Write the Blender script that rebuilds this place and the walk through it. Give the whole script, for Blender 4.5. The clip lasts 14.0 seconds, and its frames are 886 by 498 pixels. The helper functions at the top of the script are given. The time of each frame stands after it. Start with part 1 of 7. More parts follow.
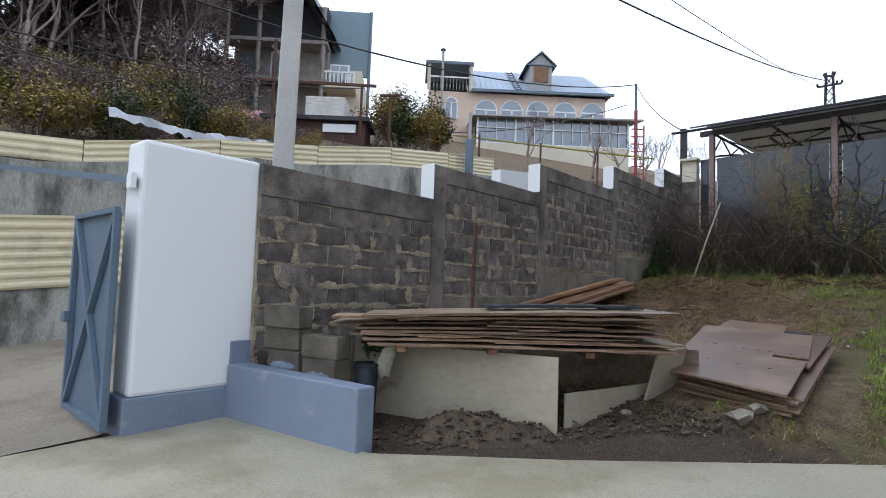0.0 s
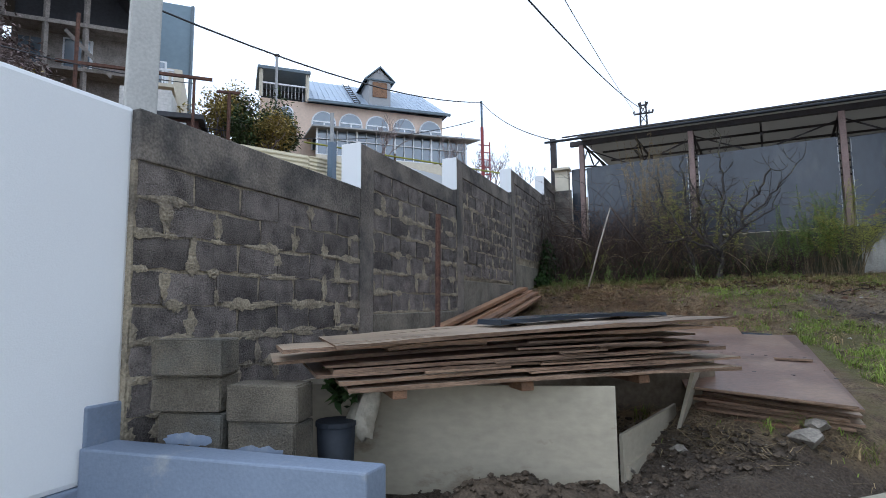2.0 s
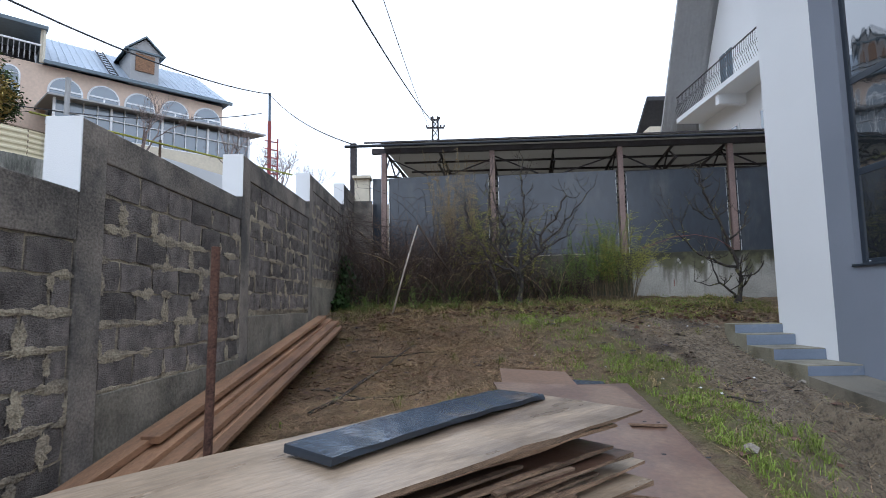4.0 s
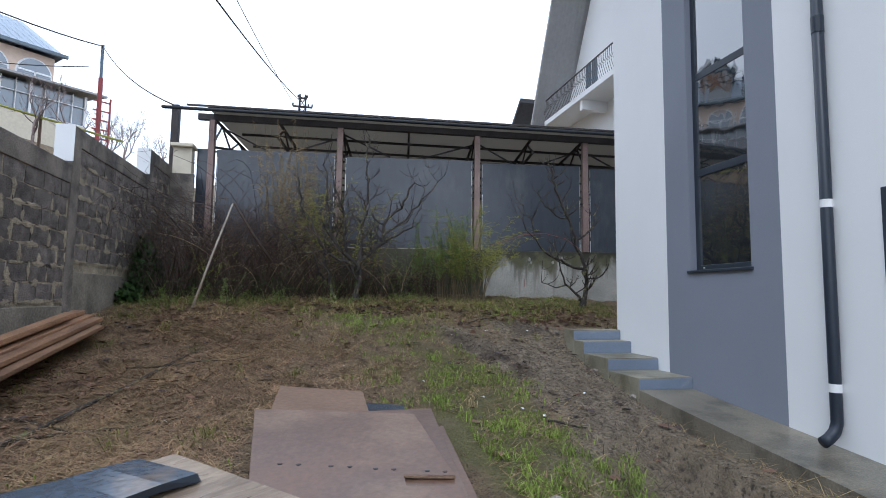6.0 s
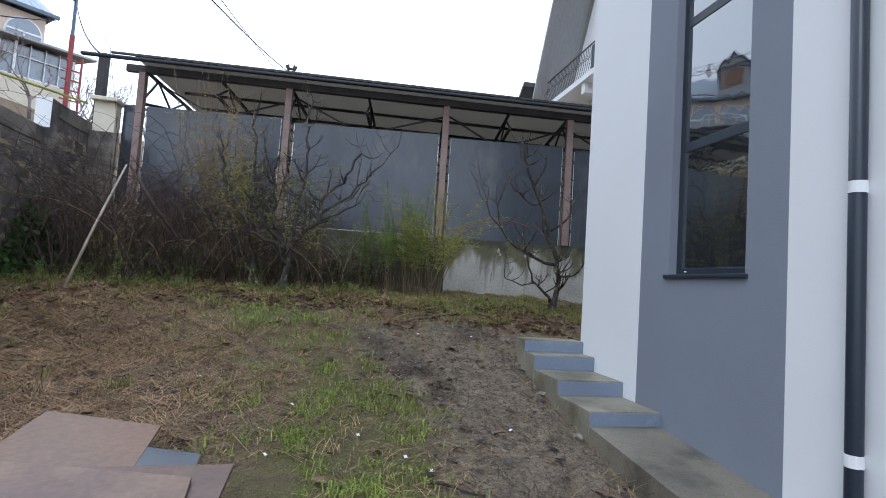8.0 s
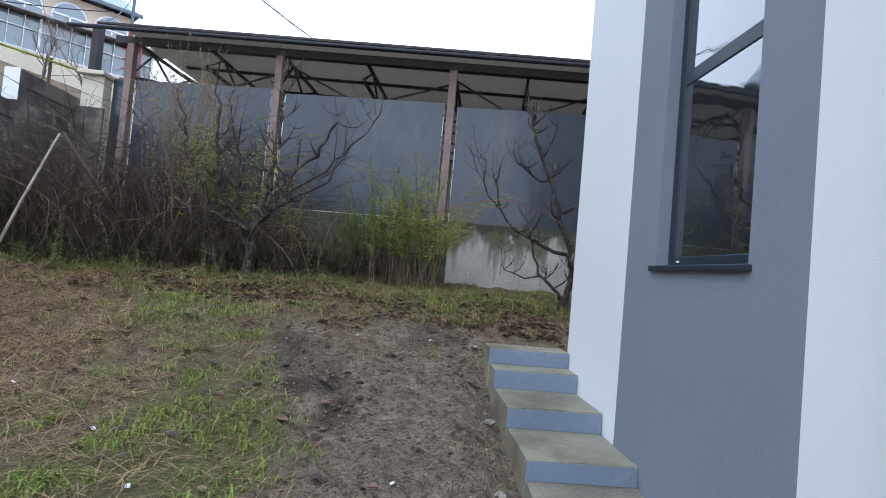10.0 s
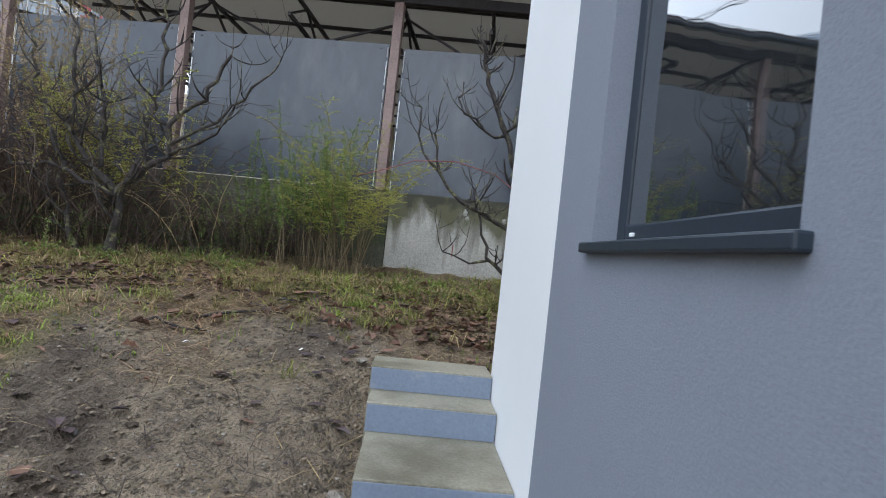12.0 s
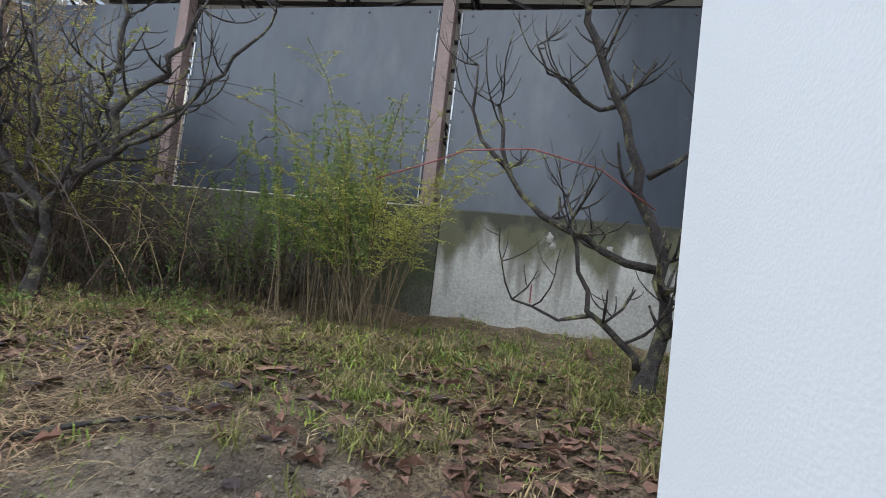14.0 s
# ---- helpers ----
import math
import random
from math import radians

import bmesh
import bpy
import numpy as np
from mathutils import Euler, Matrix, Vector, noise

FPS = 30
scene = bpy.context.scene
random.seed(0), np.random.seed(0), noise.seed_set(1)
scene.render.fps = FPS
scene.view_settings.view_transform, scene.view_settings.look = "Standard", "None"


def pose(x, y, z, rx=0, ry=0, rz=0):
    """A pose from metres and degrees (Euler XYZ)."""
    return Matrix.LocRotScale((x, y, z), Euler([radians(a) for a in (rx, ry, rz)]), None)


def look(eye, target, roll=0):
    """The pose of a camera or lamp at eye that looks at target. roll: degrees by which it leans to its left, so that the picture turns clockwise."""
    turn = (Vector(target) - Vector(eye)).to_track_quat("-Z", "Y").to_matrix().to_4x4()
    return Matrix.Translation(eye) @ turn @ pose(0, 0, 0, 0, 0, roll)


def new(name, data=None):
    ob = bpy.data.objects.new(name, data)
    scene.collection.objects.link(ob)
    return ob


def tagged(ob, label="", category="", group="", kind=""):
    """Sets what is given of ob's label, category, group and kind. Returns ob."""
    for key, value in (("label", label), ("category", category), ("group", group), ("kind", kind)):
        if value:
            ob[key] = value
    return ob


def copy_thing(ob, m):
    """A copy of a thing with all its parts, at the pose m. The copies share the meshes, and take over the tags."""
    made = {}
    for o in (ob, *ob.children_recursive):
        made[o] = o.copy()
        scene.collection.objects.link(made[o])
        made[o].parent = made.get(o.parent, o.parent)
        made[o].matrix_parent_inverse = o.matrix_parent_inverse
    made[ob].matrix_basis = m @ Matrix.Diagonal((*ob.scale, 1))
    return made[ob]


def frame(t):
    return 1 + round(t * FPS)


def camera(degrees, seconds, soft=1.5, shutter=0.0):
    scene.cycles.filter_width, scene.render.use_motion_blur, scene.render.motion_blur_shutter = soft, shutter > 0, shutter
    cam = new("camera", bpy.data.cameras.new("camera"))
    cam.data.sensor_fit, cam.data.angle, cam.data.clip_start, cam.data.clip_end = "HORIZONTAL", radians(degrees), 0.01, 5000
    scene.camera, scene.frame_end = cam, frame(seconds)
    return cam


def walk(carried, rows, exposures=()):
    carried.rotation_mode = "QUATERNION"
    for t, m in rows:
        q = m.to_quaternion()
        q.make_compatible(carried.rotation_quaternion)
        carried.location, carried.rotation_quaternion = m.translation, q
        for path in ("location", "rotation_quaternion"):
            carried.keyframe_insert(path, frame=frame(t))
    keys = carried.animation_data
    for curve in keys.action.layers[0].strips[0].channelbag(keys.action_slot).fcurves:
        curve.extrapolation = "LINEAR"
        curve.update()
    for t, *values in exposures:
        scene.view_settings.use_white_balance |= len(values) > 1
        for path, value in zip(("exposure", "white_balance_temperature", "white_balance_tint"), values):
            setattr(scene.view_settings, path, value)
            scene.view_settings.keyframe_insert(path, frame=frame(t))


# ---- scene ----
cam = camera(78.3, 14.0, soft=0.8, shutter=0.15)
PATH = [
    (0, (0.681, 0.454, 1.604), (-0.621, 1.967, 1.728), 2.0),
    (0.5, (0.261, 0.547, 1.599), (-0.885, 2.179, 1.76), 1.7),
    (1, (-0.277, 0.687, 1.551), (-1.254, 2.424, 1.723), 1.0),
    (1.5, (-0.724, 0.797, 1.553), (-1.643, 2.563, 1.739), -0.1),
    (2, (-1.135, 1.038, 1.525), (-1.904, 2.873, 1.726), -0.6),
    (2.5, (-1.477, 1.361, 1.592), (-2.127, 3.241, 1.803), -1.1),
    (3, (-1.766, 1.716, 1.731), (-2.294, 3.631, 1.959), -0.6),
    (3.5, (-1.77, 1.91, 1.92), (-2.036, 3.879, 2.146), -0.5),
    (4, (-1.728, 2.375, 1.953), (-1.732, 4.365, 2.156), -0.9),
    (4.2, (-1.658, 2.481, 1.985), (-1.629, 4.47, 2.187), -1.2),
    (6.3, (-0.657, 3.758, 2.03), (-0.195, 5.696, 2.205), 1.4),
    (6.5, (-0.539, 3.899, 2.06), (-0.073, 5.836, 2.23), 1.9),
    (7, (-0.166, 4.195, 2.059), (0.321, 6.129, 2.211), 2.5),
    (7.5, (0.154, 4.442, 2.124), (0.646, 6.376, 2.266), 2.9),
    (8, (0.424, 4.778, 2.137), (0.827, 6.732, 2.273), 3.8),
    (8.2, (0.534, 4.883, 2.162), (0.891, 6.847, 2.29), 4.2),
    (10.3, (2.143, 6.083, 2.218), (2.252, 8.078, 2.292), 5.1),
    (10.5, (2.265, 6.202, 2.215), (2.396, 8.197, 2.279), 4.7),
    (11, (2.525, 6.599, 2.223), (2.761, 8.584, 2.277), 6.6),
    (11.5, (2.816, 7.046, 2.255), (3.067, 9.03, 2.282), 6.6),
    (12, (2.899, 7.52, 2.287), (2.998, 9.517, 2.311), 6.2),
    (12.5, (2.946, 7.998, 2.348), (2.952, 9.997, 2.386), 6.9),
    (13, (2.981, 8.559, 2.434), (2.926, 10.558, 2.468), 6.9),
    (13.5, (2.93, 9.053, 2.404), (2.768, 11.044, 2.492), 7.0),
    (14, (3.073, 9.696, 2.411), (2.861, 11.682, 2.515), 6.6),
]
walk(cam, [(t, look(eye, target, roll)) for t, eye, target, roll in PATH],
     exposures=[(0, 0.1, 5680, 10), (0.5, 0.1, 5620, 10), (2, 0.14, 5430, 9), (2.5, 0.23, 5500, 9), (3, 0.3, 5800, 10), (4, 0.22, 5600, 10), (6.5, 0.3, 5600, 10), (7.5, 0.33, 5550, 10), (8.1, 0.4, 5550, 10), (10.5, 0.6, 5400, 8), (11.5, 0.6, 5480, 9), (12.5, 0.95, 5850, 8), (13.0, 0.81, 5650, 9), (13.5, 0.78, 5650, 8), (14, 0.88, 5700, 8)])

# ---- light: an overcast winter sky ----
world = bpy.data.worlds.new("overcast")
scene.world = world
world.use_nodes = True
wn, wl = world.node_tree.nodes, world.node_tree.links
sky = wn.new("ShaderNodeTexSky")
sky.sky_type, sky.sun_disc = "NISHITA", False
sky.sun_elevation, sky.sun_rotation = radians(38), radians(200)
sky.dust_density, sky.air_density = 4.0, 1.0
cloud = wn.new("ShaderNodeMixRGB")
cloud.inputs[0].default_value = 0.93
cloud.inputs[2].default_value = (12.6, 13.0, 13.6, 1)
wl.new(sky.outputs[0], cloud.inputs[1])
wl.new(cloud.outputs[0], wn["Background"].inputs[0])
wn["Background"].inputs[1].default_value = 0.1
sun_data = bpy.data.lights.new("sun", "SUN")
sun_data.energy, sun_data.angle, sun_data.color = 0.6, radians(25), (1.0, 0.97, 0.93)
sun = new("sun", sun_data)
sun.matrix_world = look((0, 0, 50), (0 + 11, 14, 50 - 25))

# ---- materials ----
MATS = {}


def material(name, colour, rough=0.8, metal=0.0, var=0.15, scale=3.0, fine=40.0, bump=0.15, stain=None, stain_amount=0.0, stain_scale=1.2, island=0.0, obj=0.0, spec=0.4, streak=None):
    """A two-scale procedural surface: grain and blotches in colour and relief, with an optional stain colour."""
    m = bpy.data.materials.new(name)
    m.use_nodes = True
    nt = m.node_tree
    n, l = nt.nodes, nt.links
    b = n["Principled BSDF"]
    tc = n.new("ShaderNodeTexCoord")
    src = tc.outputs["Object"]
    if streak:
        mp = n.new("ShaderNodeMapping")
        mp.inputs["Scale"].default_value = streak
        l.new(src, mp.inputs[0])
        src = mp.outputs[0]
    if obj:
        oi0 = n.new("ShaderNodeObjectInfo")
        add = n.new("ShaderNodeVectorMath")
        add.operation = "MULTIPLY_ADD"
        l.new(oi0.outputs["Random"], add.inputs[0])
        add.inputs[1].default_value = (37, 51, 23)
        l.new(src, add.inputs[2])
        src = add.outputs[0]
    big = n.new("ShaderNodeTexNoise")
    big.inputs["Scale"].default_value, big.inputs["Detail"].default_value = scale, 5
    small = n.new("ShaderNodeTexNoise")
    small.inputs["Scale"].default_value, small.inputs["Detail"].default_value = fine, 4
    l.new(src, big.inputs["Vector"])
    l.new(src, small.inputs["Vector"])
    mixed = n.new("ShaderNodeMath")
    mixed.operation = "ADD"
    l.new(big.outputs[0], mixed.inputs[0])
    l.new(small.outputs[0], mixed.inputs[1])
    ramp = n.new("ShaderNodeMapRange")
    ramp.inputs[1].default_value, ramp.inputs[2].default_value = 0.7, 1.3
    ramp.inputs[3].default_value, ramp.inputs[4].default_value = 1 - 1.6 * var, 1 + 1.6 * var
    l.new(mixed.outputs[0], ramp.inputs[0])
    value = ramp.outputs[0]
    for amount, kind in ((island, "g"), (obj, "o")):
        if amount:
            oi = n.new("ShaderNodeNewGeometry" if kind == "g" else "ShaderNodeObjectInfo")
            mr = n.new("ShaderNodeMapRange")
            mr.inputs[3].default_value, mr.inputs[4].default_value = 1 - amount, 1 + amount
            l.new(oi.outputs["Random Per Island" if kind == "g" else "Random"], mr.inputs[0])
            mu = n.new("ShaderNodeMath")
            mu.operation = "MULTIPLY"
            l.new(value, mu.inputs[0])
            l.new(mr.outputs[0], mu.inputs[1])
            value = mu.outputs[0]
    base = n.new("ShaderNodeRGB")
    base.outputs[0].default_value = (*colour, 1)
    col = base.outputs[0]
    if stain:
        sn = n.new("ShaderNodeTexNoise")
        sn.inputs["Scale"].default_value, sn.inputs["Detail"].default_value, sn.inputs["Roughness"].default_value = stain_scale, 8, 0.65
        l.new(src, sn.inputs["Vector"])
        sr = n.new("ShaderNodeMapRange")
        sr.inputs[1].default_value, sr.inputs[2].default_value = 0.62 - 0.3 * stain_amount, 0.72 - 0.2 * stain_amount
        l.new(sn.outputs[0], sr.inputs[0])
        mx = n.new("ShaderNodeMixRGB")
        l.new(sr.outputs[0], mx.inputs[0])
        l.new(col, mx.inputs[1])
        mx.inputs[2].default_value = (*stain, 1)
        col = mx.outputs[0]
    mul = n.new("ShaderNodeVectorMath")
    mul.operation = "SCALE"
    l.new(col, mul.inputs[0])
    l.new(value, mul.inputs["Scale"])
    l.new(mul.outputs[0], b.inputs["Base Color"])
    rr = n.new("ShaderNodeMapRange")
    rr.inputs[3].default_value, rr.inputs[4].default_value = max(0.03, rough - 0.12), min(1, rough + 0.12)
    l.new(big.outputs[0], rr.inputs[0])
    l.new(rr.outputs[0], b.inputs["Roughness"])
    b.inputs["Metallic"].default_value = metal
    b.inputs["Specular IOR Level"].default_value = spec
    if bump:
        bp = n.new("ShaderNodeBump")
        bp.inputs["Strength"].default_value, bp.inputs["Distance"].default_value = bump, 0.02
        l.new(mixed.outputs[0], bp.inputs["Height"])
        l.new(bp.outputs[0], b.inputs["Normal"])
    MATS[name] = m
    return m


def M(name):
    return MATS[name]


material("block", (0.168, 0.145, 0.13), 0.95, var=0.4, scale=7, fine=120, bump=1.0, obj=0.28)
material("mortar", (0.33, 0.28, 0.2), 0.95, var=0.3, scale=7, fine=60, bump=0.9, stain=(0.2, 0.17, 0.13), stain_amount=0.4, stain_scale=2.5)
material("band", (0.185, 0.16, 0.135), 0.9, var=0.35, scale=2.5, fine=60, bump=0.3, stain=(0.07, 0.065, 0.06), stain_amount=0.55, stain_scale=1.6)
material("old_concrete", (0.36, 0.35, 0.31), 0.85, var=0.2, scale=1.5, fine=45, bump=0.25, stain=(0.1, 0.1, 0.085), stain_amount=0.5, stain_scale=1.3, streak=(1, 1, 0.35))
material("slab", (0.36, 0.33, 0.25), 0.6, var=0.14, scale=0.9, fine=60, bump=0.12, stain=(0.27, 0.24, 0.165), stain_amount=0.45, stain_scale=0.8)
material("wet_concrete", (0.26, 0.24, 0.18), 0.42, var=0.15, scale=2.0, fine=60, bump=0.15, stain=(0.15, 0.135, 0.09), stain_amount=0.5, stain_scale=1.8)
material("white_render", (0.8, 0.81, 0.82), 0.85, var=0.015, scale=0.9, fine=140, bump=0.1)
material("grey_render", (0.222, 0.243, 0.291), 0.85, var=0.06, scale=0.8, fine=170, bump=0.16)
material("blue_paint", (0.2, 0.24, 0.315), 0.6, var=0.07, scale=2.5, fine=60, bump=0.12, stain=(0.3, 0.32, 0.35), stain_amount=0.12, stain_scale=3)
material("gate_paint", (0.12, 0.165, 0.22), 0.5, var=0.08, scale=2, fine=30, bump=0.05)
material("cream_sheet", (0.68, 0.6, 0.4), 0.45, var=0.05, scale=1, fine=20, bump=0.04, stain=(0.5, 0.44, 0.3), stain_amount=0.2)
material("plywood_side", (0.4, 0.355, 0.27), 0.75, var=0.08, scale=1.0, fine=18, bump=0.1, stain=(0.24, 0.19, 0.135), stain_amount=0.12, stain_scale=3.2, streak=(0.7, 0.7, 1.3))
material("old_bag", (0.44, 0.4, 0.32), 0.6, var=0.15, scale=6, fine=30, bump=0.3)
material("form_ply", (0.128, 0.072, 0.049), 0.34, var=0.16, scale=2.2, fine=26, bump=0.1, stain=(0.18, 0.115, 0.076), stain_amount=0.4, stain_scale=1.4, obj=0.15, spec=0.6)
material("wet_ply", (0.2, 0.122, 0.08), 0.34, var=0.14, scale=2.2, fine=26, bump=0.08, stain=(0.16, 0.1, 0.07), stain_amount=0.35, stain_scale=2.2)
material("pale_ply", (0.36, 0.275, 0.195), 0.3, var=0.18, scale=2.0, fine=24, bump=0.12, stain=(0.2, 0.15, 0.11), stain_amount=0.45, stain_scale=1.6, streak=(0.6, 2.0, 1), obj=0.15)
material("board_edge", (0.22, 0.145, 0.095), 0.85, var=0.4, scale=6, fine=60, bump=0.5, obj=0.5, streak=(0.5, 0.5, 6))
material("timber", (0.28, 0.155, 0.085), 0.7, var=0.22, scale=3, fine=40, bump=0.25, obj=0.3, stain=(0.18, 0.1, 0.06), stain_amount=0.4, streak=(4, 0.5, 4))
material("rust", (0.1, 0.05, 0.035), 0.9, var=0.35, scale=10, fine=80, bump=0.4)
material("bark", (0.05, 0.042, 0.038), 0.95, var=0.35, scale=12, fine=90, bump=0.8, stain=(0.22, 0.21, 0.1), stain_amount=0.25, stain_scale=9)
material("twig", (0.07, 0.05, 0.038), 0.9, var=0.3, scale=12, fine=90, bump=0.3, island=0.4)
material("dry_stem", (0.1, 0.066, 0.046), 0.9, var=0.25, scale=6, fine=50, bump=0.2, island=0.45)
material("straw", (0.38, 0.29, 0.155), 0.9, var=0.2, scale=3, fine=30, bump=0.0, island=0.5)
material("grass", (0.24, 0.31, 0.06), 0.75, var=0.2, scale=2, fine=30, bump=0.0, island=0.5)
material("weed_stem", (0.17, 0.13, 0.075), 0.85, var=0.2, scale=4, fine=40, bump=0.1, island=0.4)
material("weed_green", (0.2, 0.275, 0.075), 0.7, var=0.2, scale=2, fine=30, bump=0.0, island=0.45)
material("weed_yellow", (0.36, 0.36, 0.08), 0.7, var=0.2, scale=2, fine=30, bump=0.0, island=0.4)
material("ivy", (0.045, 0.085, 0.022), 0.6, var=0.2, scale=2, fine=30, bump=0.0, island=0.5)
material("dead_leaf", (0.15, 0.082, 0.055), 0.7, var=0.25, scale=6, fine=60, bump=0.2, island=0.55)
material("shed_steel", (0.26, 0.185, 0.165), 0.6, var=0.15, scale=4, fine=40, bump=0.1)
material("truss_steel", (0.045, 0.038, 0.04), 0.6, var=0.2, scale=4, fine=40, bump=0.1)
material("gutter", (0.02, 0.025, 0.034), 0.6, var=0.15, scale=3, fine=30, bump=0.03)
material("sheet_panel", (0.046, 0.055, 0.069), 0.2, var=0.1, scale=0.7, fine=6, bump=0.02, stain=(0.08, 0.085, 0.09), stain_amount=0.2, stain_scale=0.7, streak=(1.5, 1.5, 0.6), spec=0.62)
material("window_frame", (0.03, 0.04, 0.055), 0.4, var=0.06, scale=3, fine=40, bump=0.02)
material("pipe", (0.022, 0.03, 0.045), 0.35, var=0.06, scale=3, fine=40, bump=0.02)
material("white_plastic", (0.82, 0.83, 0.84), 0.5, var=0.03, bump=0.02)
material("pink_wall", (0.68, 0.53, 0.42), 0.9, var=0.06, scale=0.5, fine=6, bump=0.05, stain=(0.58, 0.45, 0.36), stain_amount=0.25, stain_scale=0.4)
material("cream_wall", (0.66, 0.6, 0.48), 0.9, var=0.06, scale=0.5, fine=6, bump=0.05)
material("roof_metal", (0.36, 0.42, 0.5), 0.45, var=0.06, scale=0.6, fine=4, bump=0.03, metal=0.2)
material("dark_sheet", (0.15, 0.19, 0.22), 0.6, var=0.08, scale=0.5, fine=4, bump=0.03)
material("gable_sheet", (0.2, 0.265, 0.31), 0.5, var=0.06, scale=0.3, fine=3, bump=0.02)
material("dark_roof", (0.05, 0.05, 0.055), 0.7, var=0.15, scale=0.7, fine=6, bump=0.05)
material("grey_wood", (0.27, 0.24, 0.215), 0.9, var=0.25, scale=2, fine=12, bump=0.1)
material("siding", (0.36, 0.36, 0.36), 0.7, var=0.05, scale=0.6, fine=6, bump=0.03)
material("pole_concrete", (0.47, 0.46, 0.43), 0.85, var=0.1, scale=1.5, fine=40, bump=0.15)
material("red_paint", (0.28, 0.06, 0.06), 0.6, var=0.15, scale=3, fine=20, bump=0.05)
material("cable", (0.03, 0.03, 0.035), 0.6, var=0.05, bump=0)
material("brick_white", (0.66, 0.64, 0.6), 0.85, var=0.1, scale=2, fine=12, bump=0.1)
material("rubble", (0.27, 0.24, 0.2), 0.95, var=0.25, scale=6, fine=60, bump=0.6, island=0.3)
material("tarp", (0.4, 0.41, 0.44), 0.5, var=0.1, scale=3, fine=20, bump=0.1)
material("cloth", (0.5, 0.25, 0.3), 0.8, var=0.2, scale=3, fine=20, bump=0.1, island=0.6)
material("crown_dark", (0.05, 0.075, 0.025), 0.8, var=0.25, scale=2, fine=20, bump=0, island=0.6)
material("crown_autumn", (0.26, 0.2, 0.055), 0.8, var=0.25, scale=2, fine=20, bump=0, island=0.6)
material("brush", (0.22, 0.172, 0.16), 0.9, var=0.25, scale=2, fine=20, bump=0, island=0.5)

material("dug_soil", (0.08, 0.059, 0.04), 0.85, var=0.35, scale=8, fine=60, bump=0.8, island=0.35)
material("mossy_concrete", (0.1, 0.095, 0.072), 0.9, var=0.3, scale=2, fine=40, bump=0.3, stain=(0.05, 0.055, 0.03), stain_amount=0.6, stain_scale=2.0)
material("dark_board", (0.07, 0.09, 0.12), 0.12, var=0.2, scale=2, fine=30, bump=0.05, stain=(0.14, 0.12, 0.11), stain_amount=0.25, stain_scale=2.5)
material("dark_leaf", (0.055, 0.035, 0.035), 0.5, var=0.3, scale=6, fine=60, bump=0.2, island=0.5)
material("lane", (0.25, 0.215, 0.165), 0.75, var=0.2, scale=0.7, fine=40, bump=0.2, stain=(0.15, 0.12, 0.085), stain_amount=0.5, stain_scale=0.6)
material("footing", (0.22, 0.195, 0.155), 0.9, var=0.25, scale=2, fine=45, bump=0.25, stain=(0.13, 0.115, 0.09), stain_amount=0.5, stain_scale=1.5)
material("rank_grass", (0.2, 0.2, 0.06), 0.8, var=0.2, scale=2, fine=30, bump=0.0, island=0.5)
material("maroon", (0.07, 0.035, 0.03), 0.8, var=0.2, scale=2, fine=20, bump=0.05)


def glass_material(name, tint, rough=0.02, coat=1.0):
    m = bpy.data.materials.new(name)
    m.use_nodes = True
    b = m.node_tree.nodes["Principled BSDF"]
    b.inputs["Base Color"].default_value = (*tint, 1)
    b.inputs["Roughness"].default_value = rough
    b.inputs["IOR"].default_value = 1.6
    b.inputs["Specular IOR Level"].default_value = 1.0
    b.inputs["Coat Weight"].default_value = coat
    b.inputs["Coat IOR"].default_value = 2.2
    b.inputs["Coat Roughness"].default_value = rough
    n, l = m.node_tree.nodes, m.node_tree.links
    t = n.new("ShaderNodeTexNoise")
    t.inputs["Scale"].default_value = 1.6
    bp = n.new("ShaderNodeBump")
    bp.inputs["Strength"].default_value, bp.inputs["Distance"].default_value = 0.12, 0.05
    l.new(t.outputs[0], bp.inputs["Height"])
    l.new(bp.outputs[0], b.inputs["Coat Normal"])
    MATS[name] = m


glass_material("mirror_glass", (0.02, 0.025, 0.03))
glass_material("far_glass", (0.13, 0.17, 0.21), 0.12, 0.3)


def translucent(name, colour):
    m = bpy.data.materials.new(name)
    m.use_nodes = True
    n, l = m.node_tree.nodes, m.node_tree.links
    tr, di, mx = n.new("ShaderNodeBsdfTranslucent"), n["Principled BSDF"], n.new("ShaderNodeMixShader")
    no = n.new("ShaderNodeTexNoise")
    no.inputs["Scale"].default_value, no.inputs["Detail"].default_value = 0.9, 6
    cr = n.new("ShaderNodeMixRGB")
    l.new(no.outputs[0], cr.inputs[0])
    cr.inputs[1].default_value = (*[0.55 * c for c in colour], 1)
    cr.inputs[2].default_value = (*colour, 1)
    l.new(cr.outputs[0], tr.inputs[0])
    l.new(cr.outputs[0], di.inputs["Base Color"])
    mx.inputs[0].default_value = 0.45
    l.new(tr.outputs[0], mx.inputs[1])
    l.new(di.outputs[0], mx.inputs[2])
    l.new(mx.outputs[0], n["Material Output"].inputs[0])
    MATS[name] = m


translucent("poly_sheet", (0.5, 0.47, 0.42))


